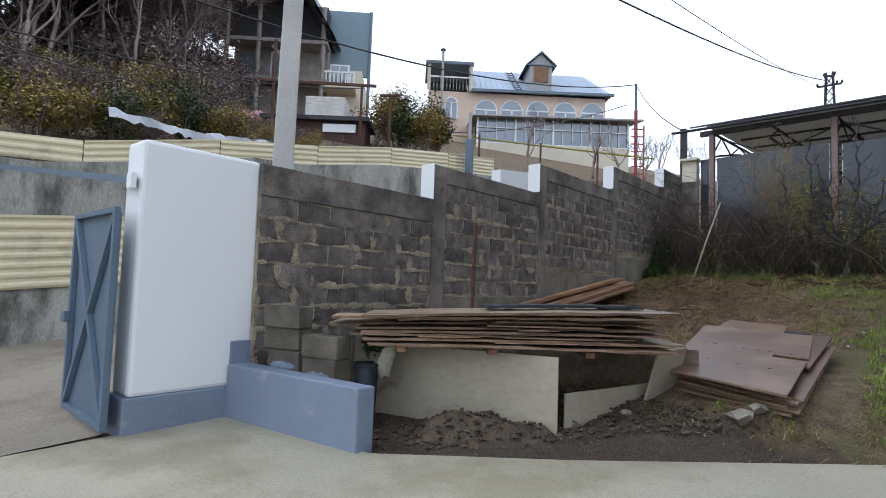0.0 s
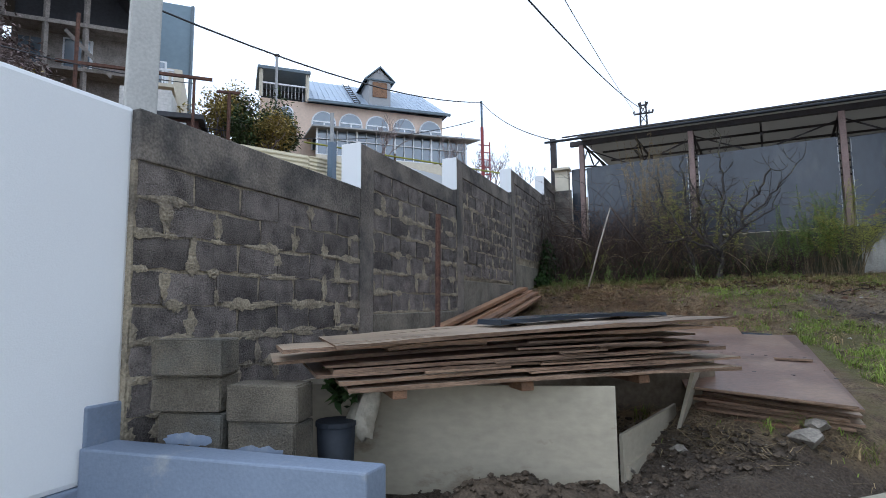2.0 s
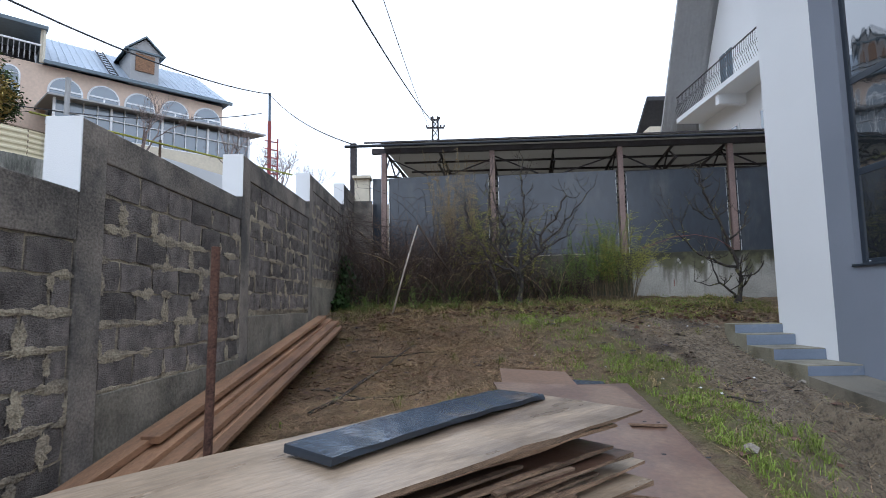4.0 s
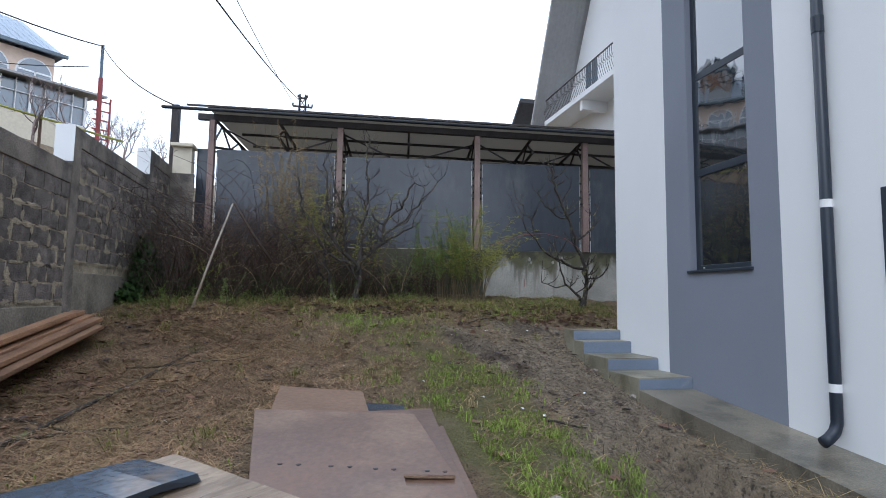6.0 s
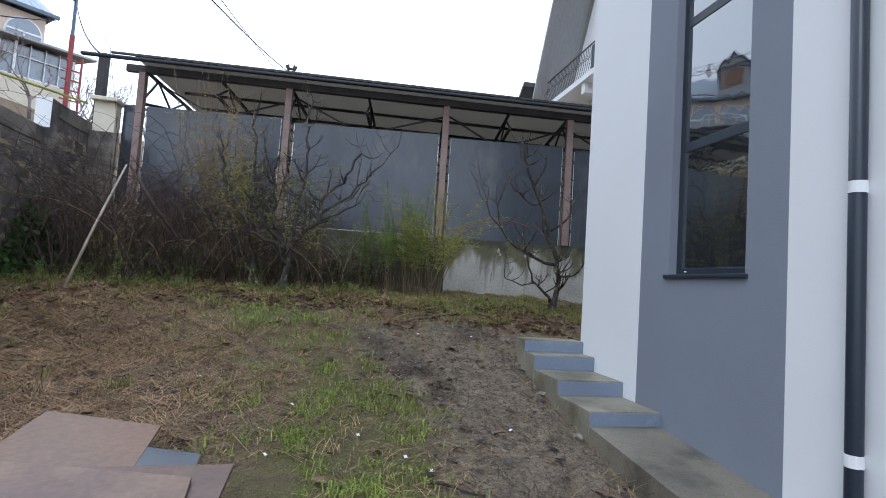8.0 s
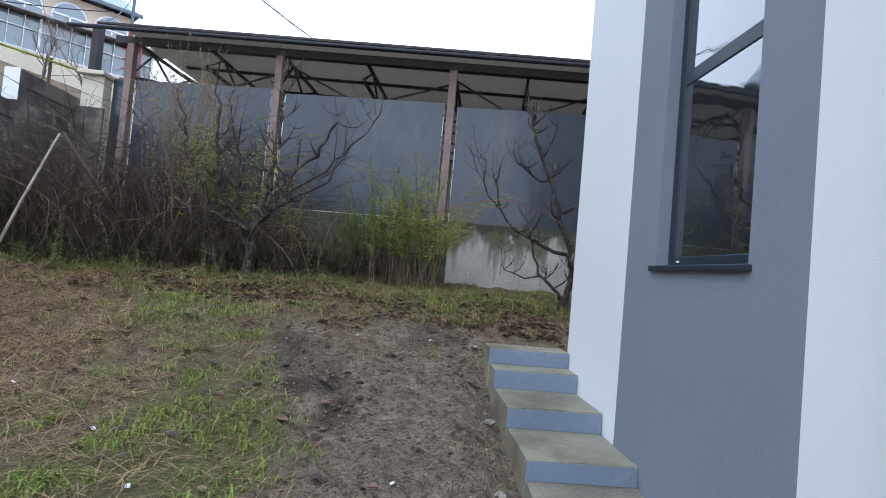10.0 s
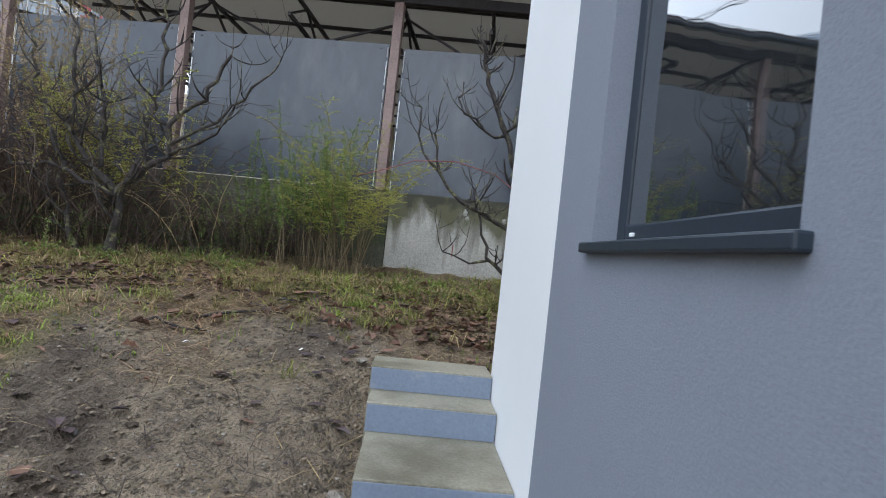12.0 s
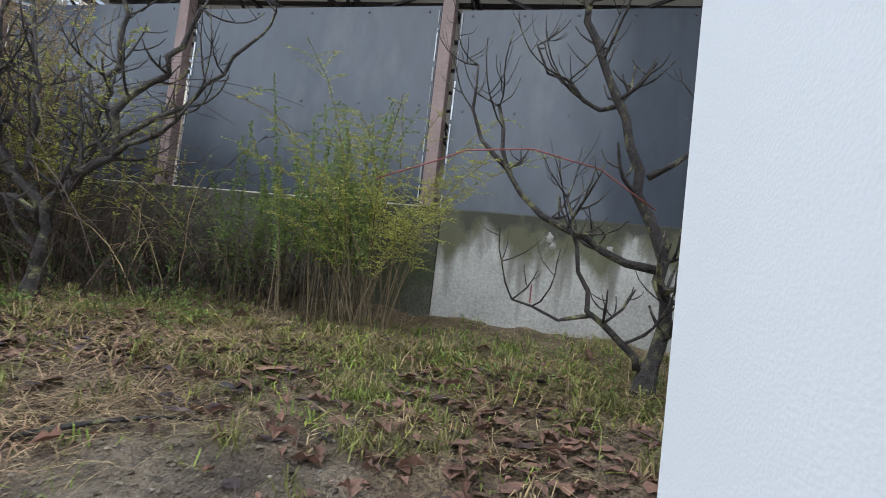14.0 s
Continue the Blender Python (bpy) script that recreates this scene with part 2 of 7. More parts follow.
def leafy(name, share=0.35):
    """Lets some light through a thin leaf."""
    nt = MATS[name].node_tree
    n, l = nt.nodes, nt.links
    b = n["Principled BSDF"]
    tr, mx = n.new("ShaderNodeBsdfTranslucent"), n.new("ShaderNodeMixShader")
    l.new(b.inputs["Base Color"].links[0].from_socket, tr.inputs[0])
    mx.inputs[0].default_value = share
    l.new(b.outputs[0], mx.inputs[1])
    l.new(tr.outputs[0], mx.inputs[2])
    l.new(mx.outputs[0], n["Material Output"].inputs[0])


material("bare_wood", (0.4, 0.34, 0.28), 0.8, var=0.25, scale=8, fine=60, bump=0.3)
material("dark_wet", (0.2, 0.178, 0.137), 0.35, var=0.2, scale=2.0, fine=60, bump=0.15, stain=(0.09, 0.082, 0.065), stain_amount=0.5, stain_scale=1.8)
material("soil_lump", (0.17, 0.135, 0.095), 0.95, var=0.3, scale=8, fine=60, bump=0.6, island=0.4)
# plywood darkened in its colour to stand in for the shade inside the box
material("shaded_ply", (0.17, 0.135, 0.095), 0.85, var=0.2, scale=1.5, fine=24, bump=0.15, stain=(0.09, 0.07, 0.05), stain_amount=0.5, stain_scale=2)
material("red_straw", (0.32, 0.205, 0.12), 0.9, var=0.2, scale=3, fine=30, bump=0.0, island=0.5)
material("cane", (0.062, 0.041, 0.032), 0.8, var=0.25, scale=6, fine=50, bump=0.2, island=0.5)
material("red_cane", (0.24, 0.07, 0.06), 0.6, var=0.2, scale=6, fine=50, bump=0.1)
for leaf_name in ("grass", "rank_grass", "weed_green", "weed_yellow", "straw", "ivy"):
    leafy(leaf_name)


def washed_concrete():
    """Pale concrete with runs of dirt from its top edge and a ragged mossy rim."""
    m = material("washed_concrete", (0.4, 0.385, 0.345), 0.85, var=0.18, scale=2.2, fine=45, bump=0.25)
    n, l = m.node_tree.nodes, m.node_tree.links
    b = n["Principled BSDF"]
    col = b.inputs["Base Color"].links[0].from_socket
    tc = n.new("ShaderNodeTexCoord")
    sep = n.new("ShaderNodeSeparateXYZ")
    l.new(tc.outputs["Object"], sep.inputs[0])
    for scale, stretch, depth, lo, hi, tint, share in ((3.4, 0.1, 0.9, 2.5, 2.9, (0.12, 0.112, 0.09), 0.7), (1.3, 0.5, 0.7, 2.62, 2.85, (0.1, 0.1, 0.05), 0.9), (3.2, 0.8, 0.25, 2.86, 2.98, (0.05, 0.048, 0.035), 0.9)):
        mp, nz, ad, mr, mu, mx = n.new("ShaderNodeMapping"), n.new("ShaderNodeTexNoise"), n.new("ShaderNodeMath"), n.new("ShaderNodeMapRange"), n.new("ShaderNodeMath"), n.new("ShaderNodeMixRGB")
        mp.inputs["Scale"].default_value = (1, 1, stretch)
        l.new(tc.outputs["Object"], mp.inputs[0])
        nz.inputs["Scale"].default_value, nz.inputs["Detail"].default_value = scale * 2, 6
        l.new(mp.outputs[0], nz.inputs["Vector"])
        ad.operation = "MULTIPLY_ADD"
        l.new(nz.outputs[0], ad.inputs[0])
        ad.inputs[1].default_value = depth * 3
        l.new(sep.outputs["Z"], ad.inputs[2])
        mr.inputs[1].default_value, mr.inputs[2].default_value = lo + depth * 1.5, hi + depth * 1.5
        l.new(ad.outputs[0], mr.inputs[0])
        mu.operation = "MULTIPLY"
        l.new(mr.outputs[0], mu.inputs[0])
        mu.inputs[1].default_value = share
        l.new(mu.outputs[0], mx.inputs[0])
        l.new(col, mx.inputs[1])
        mx.inputs[2].default_value = (*tint, 1)
        col = mx.outputs[0]
    l.new(col, b.inputs["Base Color"])


washed_concrete()


# ---- mesh helpers ----
class Mesh:
    """Collects vertices and faces; link() makes one object of them."""

    def __init__(self):
        self.v, self.f = [], []

    def add(self, verts, faces):
        k = len(self.v)
        self.v += [tuple(p) for p in verts]
        self.f += [tuple(i + k for i in f) for f in faces]
        return self

    def box(self, a, b, m=None):
        (x0, y0, z0), (x1, y1, z1) = a, b
        p = [Vector(c) for c in ((x0, y0, z0), (x1, y0, z0), (x1, y1, z0), (x0, y1, z0), (x0, y0, z1), (x1, y0, z1), (x1, y1, z1), (x0, y1, z1))]
        if m is not None:
            p = [m @ q for q in p]
        return self.add(p, ((0, 3, 2, 1), (4, 5, 6, 7), (0, 1, 5, 4), (1, 2, 6, 5), (2, 3, 7, 6), (3, 0, 4, 7)))

    def bar(self, p, q, w, h, up=(0, 0, 1)):
        """A square bar from p to q."""
        p, q = Vector(p), Vector(q)
        d = (q - p).normalized()
        s = d.cross(Vector(up))
        s = s.normalized() if s.length > 1e-4 else Vector((1, 0, 0))
        u = s.cross(d)
        c = [p + s * a * w / 2 + u * b * h / 2 for a, b in ((-1, -1), (1, -1), (1, 1), (-1, 1))]
        return self.add(c + [x + (q - p) for x in c], ((0, 1, 2, 3), (7, 6, 5, 4), (0, 4, 5, 1), (1, 5, 6, 2), (2, 6, 7, 3), (3, 7, 4, 0)))

    def slab(self, corners, thick):
        """A sheet over four or more corners, in order seen from above, with its thickness below."""
        n = len(corners)
        top = [Vector(c) for c in corners]
        low = [c - Vector((0, 0, thick)) for c in top]
        faces = [tuple(range(n)), tuple(range(2 * n - 1, n - 1, -1))] + [(i, n + i, n + (i + 1) % n, (i + 1) % n) for i in range(n)]
        return self.add(top + low, faces)

    def prism(self, poly, y0, y1, m):
        """A polygon in x, z pushed from y0 to y1, then placed by m."""
        n = len(poly)
        p = [m @ Vector((x, y0, z)) for x, z in poly] + [m @ Vector((x, y1, z)) for x, z in poly]
        return self.add(p, [tuple(range(n)), tuple(range(2 * n - 1, n - 1, -1))] + [(i, n + i, n + (i + 1) % n, (i + 1) % n) for i in range(n)])

    def tube(self, path, radii, sides=8, cap=True):
        path = [Vector(p) for p in path]
        if not hasattr(radii, "__len__"):
            radii = [radii] * len(path)
        k = len(self.v)
        ref = Vector((0.3, 0.2, 1)) if abs((path[-1] - path[0]).normalized().z) < 0.9 else Vector((1, 0.2, 0))
        for i, p in enumerate(path):
            d = (path[min(i + 1, len(path) - 1)] - path[max(i - 1, 0)]).normalized()
            s = d.cross(ref).normalized()
            u = s.cross(d)
            self.v += [tuple(p + (s * math.cos(2 * math.pi * j / sides) + u * math.sin(2 * math.pi * j / sides)) * radii[i]) for j in range(sides)]
        for i in range(len(path) - 1):
            for j in range(sides):
                a, b = k + i * sides + j, k + i * sides + (j + 1) % sides
                self.f.append((a, b, b + sides, a + sides))
        if cap:
            self.f.append(tuple(k + j for j in reversed(range(sides))))
            self.f.append(tuple(k + (len(path) - 1) * sides + j for j in range(sides)))
        return self

    def data(self, name, mat, bevel=0.0, smooth=False, segments=2):
        me = bpy.data.meshes.new(name)
        me.from_pydata(self.v, [], self.f)
        if bevel:
            bm = bmesh.new()
            bm.from_mesh(me)
            bmesh.ops.recalc_face_normals(bm, faces=bm.faces)
            bmesh.ops.bevel(bm, geom=list(bm.edges), offset=bevel, segments=segments, affect="EDGES", profile=0.5, clamp_overlap=True)
            bm.to_mesh(me)
            bm.free()
        else:
            bm = bmesh.new()
            bm.from_mesh(me)
            bmesh.ops.recalc_face_normals(bm, faces=bm.faces)
            bm.to_mesh(me)
            bm.free()
        if smooth:
            me.polygons.foreach_set("use_smooth", [True] * len(me.polygons))
        me.materials.append(M(mat))
        return me

    def link(self, name, mat, parent=None, label="", bevel=0.0, smooth=False, **tags):
        ob = new(name, self.data(name, mat, bevel, smooth))
        if parent is not None:
            ob.parent = parent
        return tagged(ob, label, **tags)


def thing(name, label, category, group="", kind="", at=(0, 0, 0)):
    ob = new(name)
    ob.location = at
    ob.empty_display_size = 0.1
    return tagged(ob, label, category, group, kind)


def part(name, mesh, mat, parent, label="", bevel=0.0, smooth=False):
    """One mesh under a thing or part whose places are given in the world."""
    ob = mesh.link(name, mat, parent, label, bevel, smooth)
    base = Vector((0, 0, 0))
    o = parent
    while o is not None:
        base += o.location
        o = o.parent
    ob.location = -base if base.length else (0, 0, 0)
    return ob


def box(a, b, m=None):
    return Mesh().box(a, b, m)


rnd = random.Random(4)

# ---- the lie of the land ----
PROFILE_Y = (-40, 3.0, 4.3, 5.5, 6.3, 7.0, 8.3, 9.2, 10.2, 11.1, 12.0, 13.0, 14.5, 15.6, 24, 60, 160, 700)
PROFILE_Z = (-1.0, 0.31, 0.42, 0.62, 0.78, 0.88, 1.0, 1.16, 1.36, 1.61, 1.77, 1.88, 2.08, 2.2, 4.5, 13, 24, 30)


def yard_z(x, y):
    z = float(np.interp(y, PROFILE_Y, PROFILE_Z))
    s = (y - 3.18) * 0.755 - (x + 2.3) * 0.655
    if x < 2.2 and s < 2:
        z = min(z, 0.37 + max(-0.08, 0.62 * s))
    if 4 < y < 15:
        z += 0.035 * noise.noise(Vector((x * 0.9, y * 0.9, 0))) + 0.022 * noise.noise(Vector((x * 3.1, y * 3.1, 4))) + 0.02 * noise.noise(Vector((x * 7.7, y * 7.7, 9)))
        dug = 1.3 * math.exp(-((x - 1.2 + 0.42 * (y - 10.3)) / 0.45) ** 2 - ((y - 10.3) / 0.95) ** 2) + math.exp(-((x + 0.6) / 1.4) ** 2 - ((s - 0.35) / 0.3) ** 2) * (y < 5.6)
        z += dug * (0.05 * noise.noise(Vector((x * 8, y * 8, 3))) + 0.035 * noise.noise(Vector((x * 17, y * 17, 6))))
        if y > 11.3:
            z += min(1, (y - 11.3) / 0.6) * (0.05 * noise.noise(Vector((x * 1.9, y * 1.9, 12))) + 0.03 * noise.noise(Vector((x * 4.5, y * 4.5, 13))))
        if x > 0.7 and y > 5.5:
            if x > 2.4 and 5.8 < y < 11.2:
                z -= 0.2 * min(1, (x - 2.4) / 0.35) * min(1, (y - 5.8) / 2, (11.2 - y) / 0.2)
            z -= 0.13 * min(1, (x - 0.7) / 1.4) * min(1, max(0.25, (14.3 - y) / 3.2)) * min(1, (y - 5.5) / 1.5)
    return z


def land_z(x, y):
    """Height of the ground: yard, lane outside the fence, terraced hillside above the retaining wall."""
    if x > -4.0:
        if x < 8:
            return yard_z(x, y)
        return float(np.interp(y, PROFILE_Y, PROFILE_Z))
    lane = 0.30 + 0.1 * (y - 2) if y > 2 else 0.30 + 0.05 * (y - 2)
    if x > -10.6:
        hill = float(np.interp(y, PROFILE_Y, PROFILE_Z))
        return lane if y < 14 else lane + (hill - lane) * min(1, (y - 14) / 8)
    rise = 3.2 + 0.14 * min(max(y, -10), 40) + 0.3 * min(-10.6 - x, 40) + 0.1 * max(-50.6 - x, 0)
    return rise + (0.12 * (y - 40) if y > 40 else 0)


def build_ground():
    xs = sorted(set([-600, -300, -150, -90, -60, -45, -35, -28, -22, -18, -15, -13, -11.5, -10.7, -10.5, -8.5, -6, -4.6, -4.05, -3.95, 8, 12, 20, 35, 60, 150, 400, 700] + [round(-3.9 + 0.065 * i, 3) for i in range(183)]))
    ys = sorted(set([-500, -200, -80, -40, -20, -10, -5, -2, 0, 1.5, 2.5, 3.2, 15.6, 17, 20, 24, 28, 34, 42, 55, 75, 110, 160, 300, 700] + [round(3.6 + 0.065 * i, 3) for i in range(183)]))
    v = [(x, y, land_z(x, y)) for y in ys for x in xs]
    nx = len(xs)
    f = [(j * nx + i, j * nx + i + 1, (j + 1) * nx + i + 1, (j + 1) * nx + i) for j in range(len(ys) - 1) for i in range(nx - 1)]
    me = bpy.data.meshes.new("ground")
    me.from_pydata(v, [], f)
    me.polygons.foreach_set("use_smooth", [True] * len(f))
    # cover: 0 bare earth, 1 grown over; green: how fresh the growth is
    cover, green = me.attributes.new("cover", "FLOAT", "POINT"), me.attributes.new("green", "FLOAT", "POINT")
    dug = me.attributes.new("dug", "FLOAT", "POINT")
    for i, (x, y, z) in enumerate(v):
        dug.data[i].value = dug_at(x, y)
        cover.data[i].value = cover_at(x, y)
        green.data[i].value = green_at(x, y)
    me.materials.append(M("earth"))
    return tagged(new("ground", me), "sloping yard of bare wet soil, dead grass and fresh green patches", "ground", kind="structure")


def dug_at(x, y):
    d = 0.75 * math.exp(-((x - 1.2 + 0.42 * (y - 10.3)) / 0.36) ** 2 - ((y - 10.3) / 0.85) ** 2) + 0.8 * math.exp(-((x - 2.2) / 0.4) ** 2 - ((y - 11.5) / 0.35) ** 2)
    if y < 5.5 and x < 2.5:
        d += 0.85
    return d + 0.5 * noise.noise(Vector((x * 3, y * 3, 21))) * (d > 0.1)


def cover_at(x, y):
    c = 1.0
    if x > -4:
        path = math.exp(-((x - (1.95 + 0.1 * (y - 8))) / 0.85) ** 2) * (1 if 4 < y < 11.5 else max(0, 1 - (y - 11.5) / 0.8) if y > 4 else 0.0)
        c -= 1.15 * path
        if y < 5.6:
            c -= max(0, min(1, (5.6 - y) / 0.7))
        c += 0.5 * noise.noise(Vector((x * 1.6, y * 1.6, 2)))
        c -= 1.0 * math.exp(-((x - 1.2 + 0.42 * (y - 10.3)) / 0.36) ** 2 - ((y - 10.3) / 0.85) ** 2)
    elif x > -10.6:
        c = 0.0
    return max(0, min(1, c))


def green_at(x, y):
    g = 0.25
    g += 0.85 * math.exp(-((x - 0.75) / 0.75) ** 2 - ((y - 9.0) / 2.0) ** 2)
    g += 0.4 * math.exp(-((x + 1.4) / 0.35) ** 2 - ((y - 7.8) / 0.5) ** 2)
    g += 0.5 * math.exp(-((x + 0.6) / 0.9) ** 2 - ((y - 11.6) / 0.7) ** 2)
    g += 0.5 * math.exp(-((x - 0.7) / 0.5) ** 2 - ((y - 7.0) / 0.9) ** 2)
    g += 0.25 * math.exp(-((x - 0.3) / 0.5) ** 2 - ((y - 5.6) / 0.4) ** 2)
    g += 0.6 * math.exp(-((x - 2.7) / 0.8) ** 2 - ((y - 13.2) / 0.7) ** 2)
    g -= 0.35 * math.exp(-((x + 2.2) / 1.1) ** 2 - ((y - 9.5) / 2.2) ** 2)
    g += 0.35 * noise.noise(Vector((x * 1.1, y * 1.1, 7))) + 0.3 * noise.noise(Vector((x * 3.3, y * 3.3, 17)))
    return max(0, min(1, g))


def earth_material():
    m = bpy.data.materials.new("earth")
    m.use_nodes = True
    n, l = m.node_tree.nodes, m.node_tree.links
    b = n["Principled BSDF"]
    tc = n.new("ShaderNodeTexCoord")

    def noise_at(scale, detail=6):
        t = n.new("ShaderNodeTexNoise")
        t.inputs["Scale"].default_value, t.inputs["Detail"].default_value = scale, detail
        l.new(tc.outputs["Object"], t.inputs["Vector"])
        return t.outputs[0]

    def mix(f, a, c):
        x = n.new("ShaderNodeMixRGB")
        if isinstance(f, float):
            x.inputs[0].default_value = f
        else:
            l.new(f, x.inputs[0])
        for s, q in ((1, a), (2, c)):
            if isinstance(q, tuple):
                x.inputs[s].default_value = (*q, 1)
            else:
                l.new(q, x.inputs[s])
        return x.outputs[0]

    def rng(a, lo, hi):
        r = n.new("ShaderNodeMapRange")
        r.inputs[1].default_value, r.inputs[2].default_value = lo, hi
        l.new(a, r.inputs[0])
        return r.outputs[0]

    def attr(name):
        a = n.new("ShaderNodeAttribute")
        a.attribute_name = name
        return a.outputs["Fac"]

    big, mid, lump, fine = noise_at(0.9), noise_at(7), noise_at(19, 8), noise_at(60)
    soil = mix(rng(mid, 0.35, 0.65), (0.19, 0.142, 0.094), (0.38, 0.296, 0.2))
    soil = mix(rng(fine, 0.4, 0.7), soil, (0.31, 0.25, 0.175))
    soil = mix(rng(lump, 0.47, 0.33), soil, (0.1, 0.078, 0.055))
    soil = mix(rng(attr("dug"), 0.25, 0.7), soil, mix(rng(fine, 0.4, 0.65), (0.075, 0.054, 0.037), (0.15, 0.11, 0.077)))
    dead = mix(rng(mid, 0.35, 0.65), (0.18, 0.12, 0.07), (0.37, 0.27, 0.155))
    dead = mix(rng(fine, 0.45, 0.7), dead, (0.07, 0.048, 0.03))
    fresh = mix(rng(fine, 0.35, 0.65), (0.12, 0.105, 0.042), (0.22, 0.2, 0.07))
    edge = n.new("ShaderNodeMath")
    edge.operation = "MULTIPLY_ADD"
    l.new(mid, edge.inputs[0])
    edge.inputs[1].default_value = 0.6
    l.new(attr("green"), edge.inputs[2])
    growth = mix(rng(edge.outputs[0], 0.75, 1.1), dead, fresh)
    edge2 = n.new("ShaderNodeMath")
    edge2.operation = "MULTIPLY_ADD"
    l.new(fine, edge2.inputs[0])
    edge2.inputs[1].default_value = 0.5
    l.new(attr("cover"), edge2.inputs[2])
    col = mix(rng(edge2.outputs[0], 0.55, 0.95), soil, growth)
    l.new(col, b.inputs["Base Color"])
    b.inputs["Roughness"].default_value = 0.85
    bp = n.new("ShaderNodeBump")
    bp.inputs["Strength"].default_value, bp.inputs["Distance"].default_value = 1.0, 0.09
    add = n.new("ShaderNodeMath")
    l.new(lump, add.inputs[0])
    l.new(fine, add.inputs[1])
    add.operation = "MULTIPLY_ADD"
    add.inputs[1].default_value = 0.35
    l.new(fine, add.inputs[0])
    l.new(lump, add.inputs[2])
    l.new(add.outputs[0], bp.inputs["Height"])
    l.new(bp.outputs[0], b.inputs["Normal"])
    MATS["earth"] = m


earth_material()
ground = build_ground()

# driveway slab: its free edge runs slantwise from the low wall
drive = Mesh()
drive.add([(-4.0, -6, 0.17), (12, -6, 0.17), (12, 5.0, 0.41), (2.75, 5.6, 0.44), (0.56, 5.66, 0.40), (-1.18, 4.08, 0.375), (-2.3, 3.18, 0.36), (-4.0, 2.95, 0.36),
           (-4.0, -6, -0.3), (12, -6, -0.3), (12, 5.0, 0.1), (2.75, 5.6, 0.1), (0.56, 5.66, 0.1), (-1.18, 4.08, 0.05), (-2.3, 3.18, 0.05), (-4.0, 2.95, 0.05)],
          [(0, 1, 2, 3, 4, 5, 6, 7)] + [(i, 8 + i, 8 + (i + 1) % 8, (i + 1) % 8) for i in range(8)])
drive.link("driveway", "slab", label="damp pale concrete driveway slab with stains", category="driveway", kind="structure", bevel=0.0)
lane = Mesh()
ls = [(-30 + 4 * i) for i in range(12)]
for a, b in zip(ls[:-1], ls[1:]):
    lane.add([(-10.4, a, land_z(-9, a) + 0.02), (-4.15, a, land_z(-9, a) + 0.02), (-4.15, b, land_z(-9, b) + 0.02), (-10.4, b, land_z(-9, b) + 0.02)], [(0, 1, 2, 3)])
lane.link("road", "lane", label="concrete lane outside the gate, stained and damp", category="road", kind="structure")

# ---- concrete-block boundary wall ----
FX = -3.89
PANELS = [(3.15, 5.54, 0.35, 2.66, 0.3), (5.79, 8.12, 1.45, 3.11, 0.22), (8.36, 11.0, 1.88, 3.60, 0.24), (11.22, 13.97, 2.30, 4.10, 0.24), (14.2, 15.6, 2.7, 4.60, 0.24)]
RETURN = (15.28, 15.34, 4.46)
PIERS = [(5.54, 5.79, 3.11), (8.12, 8.36, 3.60), (11.0, 11.22, 4.10), (13.97, 14.2, 4.60)]
fence = thing("wall_boundary", "dark concrete block wall stepping uphill, with mortar smears and white step ends", "wall", kind="structure")
for y0, y1, z0, z1, band in PANELS:
    part("mortar_bed", box((FX - 0.18, y0, z0 - 0.02), (FX - 0.014, y1, z1 - band)), "mortar", fence)
    part("coping_band", box((FX - 0.2, y0, z1 - band), (FX + 0.006, y1, z1)), "band", fence, "poured concrete band on top", bevel=0.01)
    if z0 > 1:
        part("footing", box((FX - 0.2, y0, 0.2), (FX + 0.01, y1, z0 - 0.02)), "footing", fence, "grey poured concrete footing", bevel=0.008)
for y0, y1, z1 in PIERS:
    part("pier", box((FX - 0.2, y0, 0.2), (FX + 0.008, y1, z1 - 0.002)), "band", fence, "flush poured concrete pier", bevel=0.008)
    part("white_end", box((FX - 0.21, y0 - 0.012, z1 - 0.46), (FX + 0.012, y0 - 0.001, z1 + 0.004)), "white_render", fence, "white painted step end", bevel=0.003)

part("return_wall", box((FX + 0.006, RETURN[0], 1.8), (-3.44, RETURN[1], RETURN[2])), "band", fence, "short return of the block wall", bevel=0.008)

# white rendered end of the wall, with its blue-grey base
gatewall = thing("wall_gate_end", "white rendered wall end with blue-grey painted base", "wall", kind="structure")
part("render", box((-4.28, 2.13, 0.62), (-3.94, 3.17, 2.675)), "white_render", gatewall, bevel=0.035)
part("base", box((-4.30, 2.095, 0.2), (-3.925, 2.96, 0.625)), "blue_paint", gatewall, "blue-grey painted base", bevel=0.015)
part("base_step", box((-4.28, 2.955, 0.2), (-3.925, 3.19, 1.02)), "blue_paint", gatewall, "blue-grey painted base", bevel=0.012)
low = thing("low_wall", "knee-high blue-grey painted block wall beside the white wall", "wall", kind="structure")
lw = [(-3.93, 2.93), (-2.36, 3.10), (-2.35, 3.26), (-3.93, 3.14)]
part("body", Mesh().slab([(x, y, 0.82) for x, y in lw], 0.67), "blue_paint", low, bevel=0.012)

# ---- the new house ----
HX, HY = 3.45, 10.9
house = thing("house_new", "new white rendered house with grey vertical bands and a tall dark window", "house", kind="structure")


def wall_piece(name, y0, y1, z0, z1, mat, label=""):
    return part(name, box((HX, y0, z0), (HX + 0.35, y1, z1)), mat, house, label)


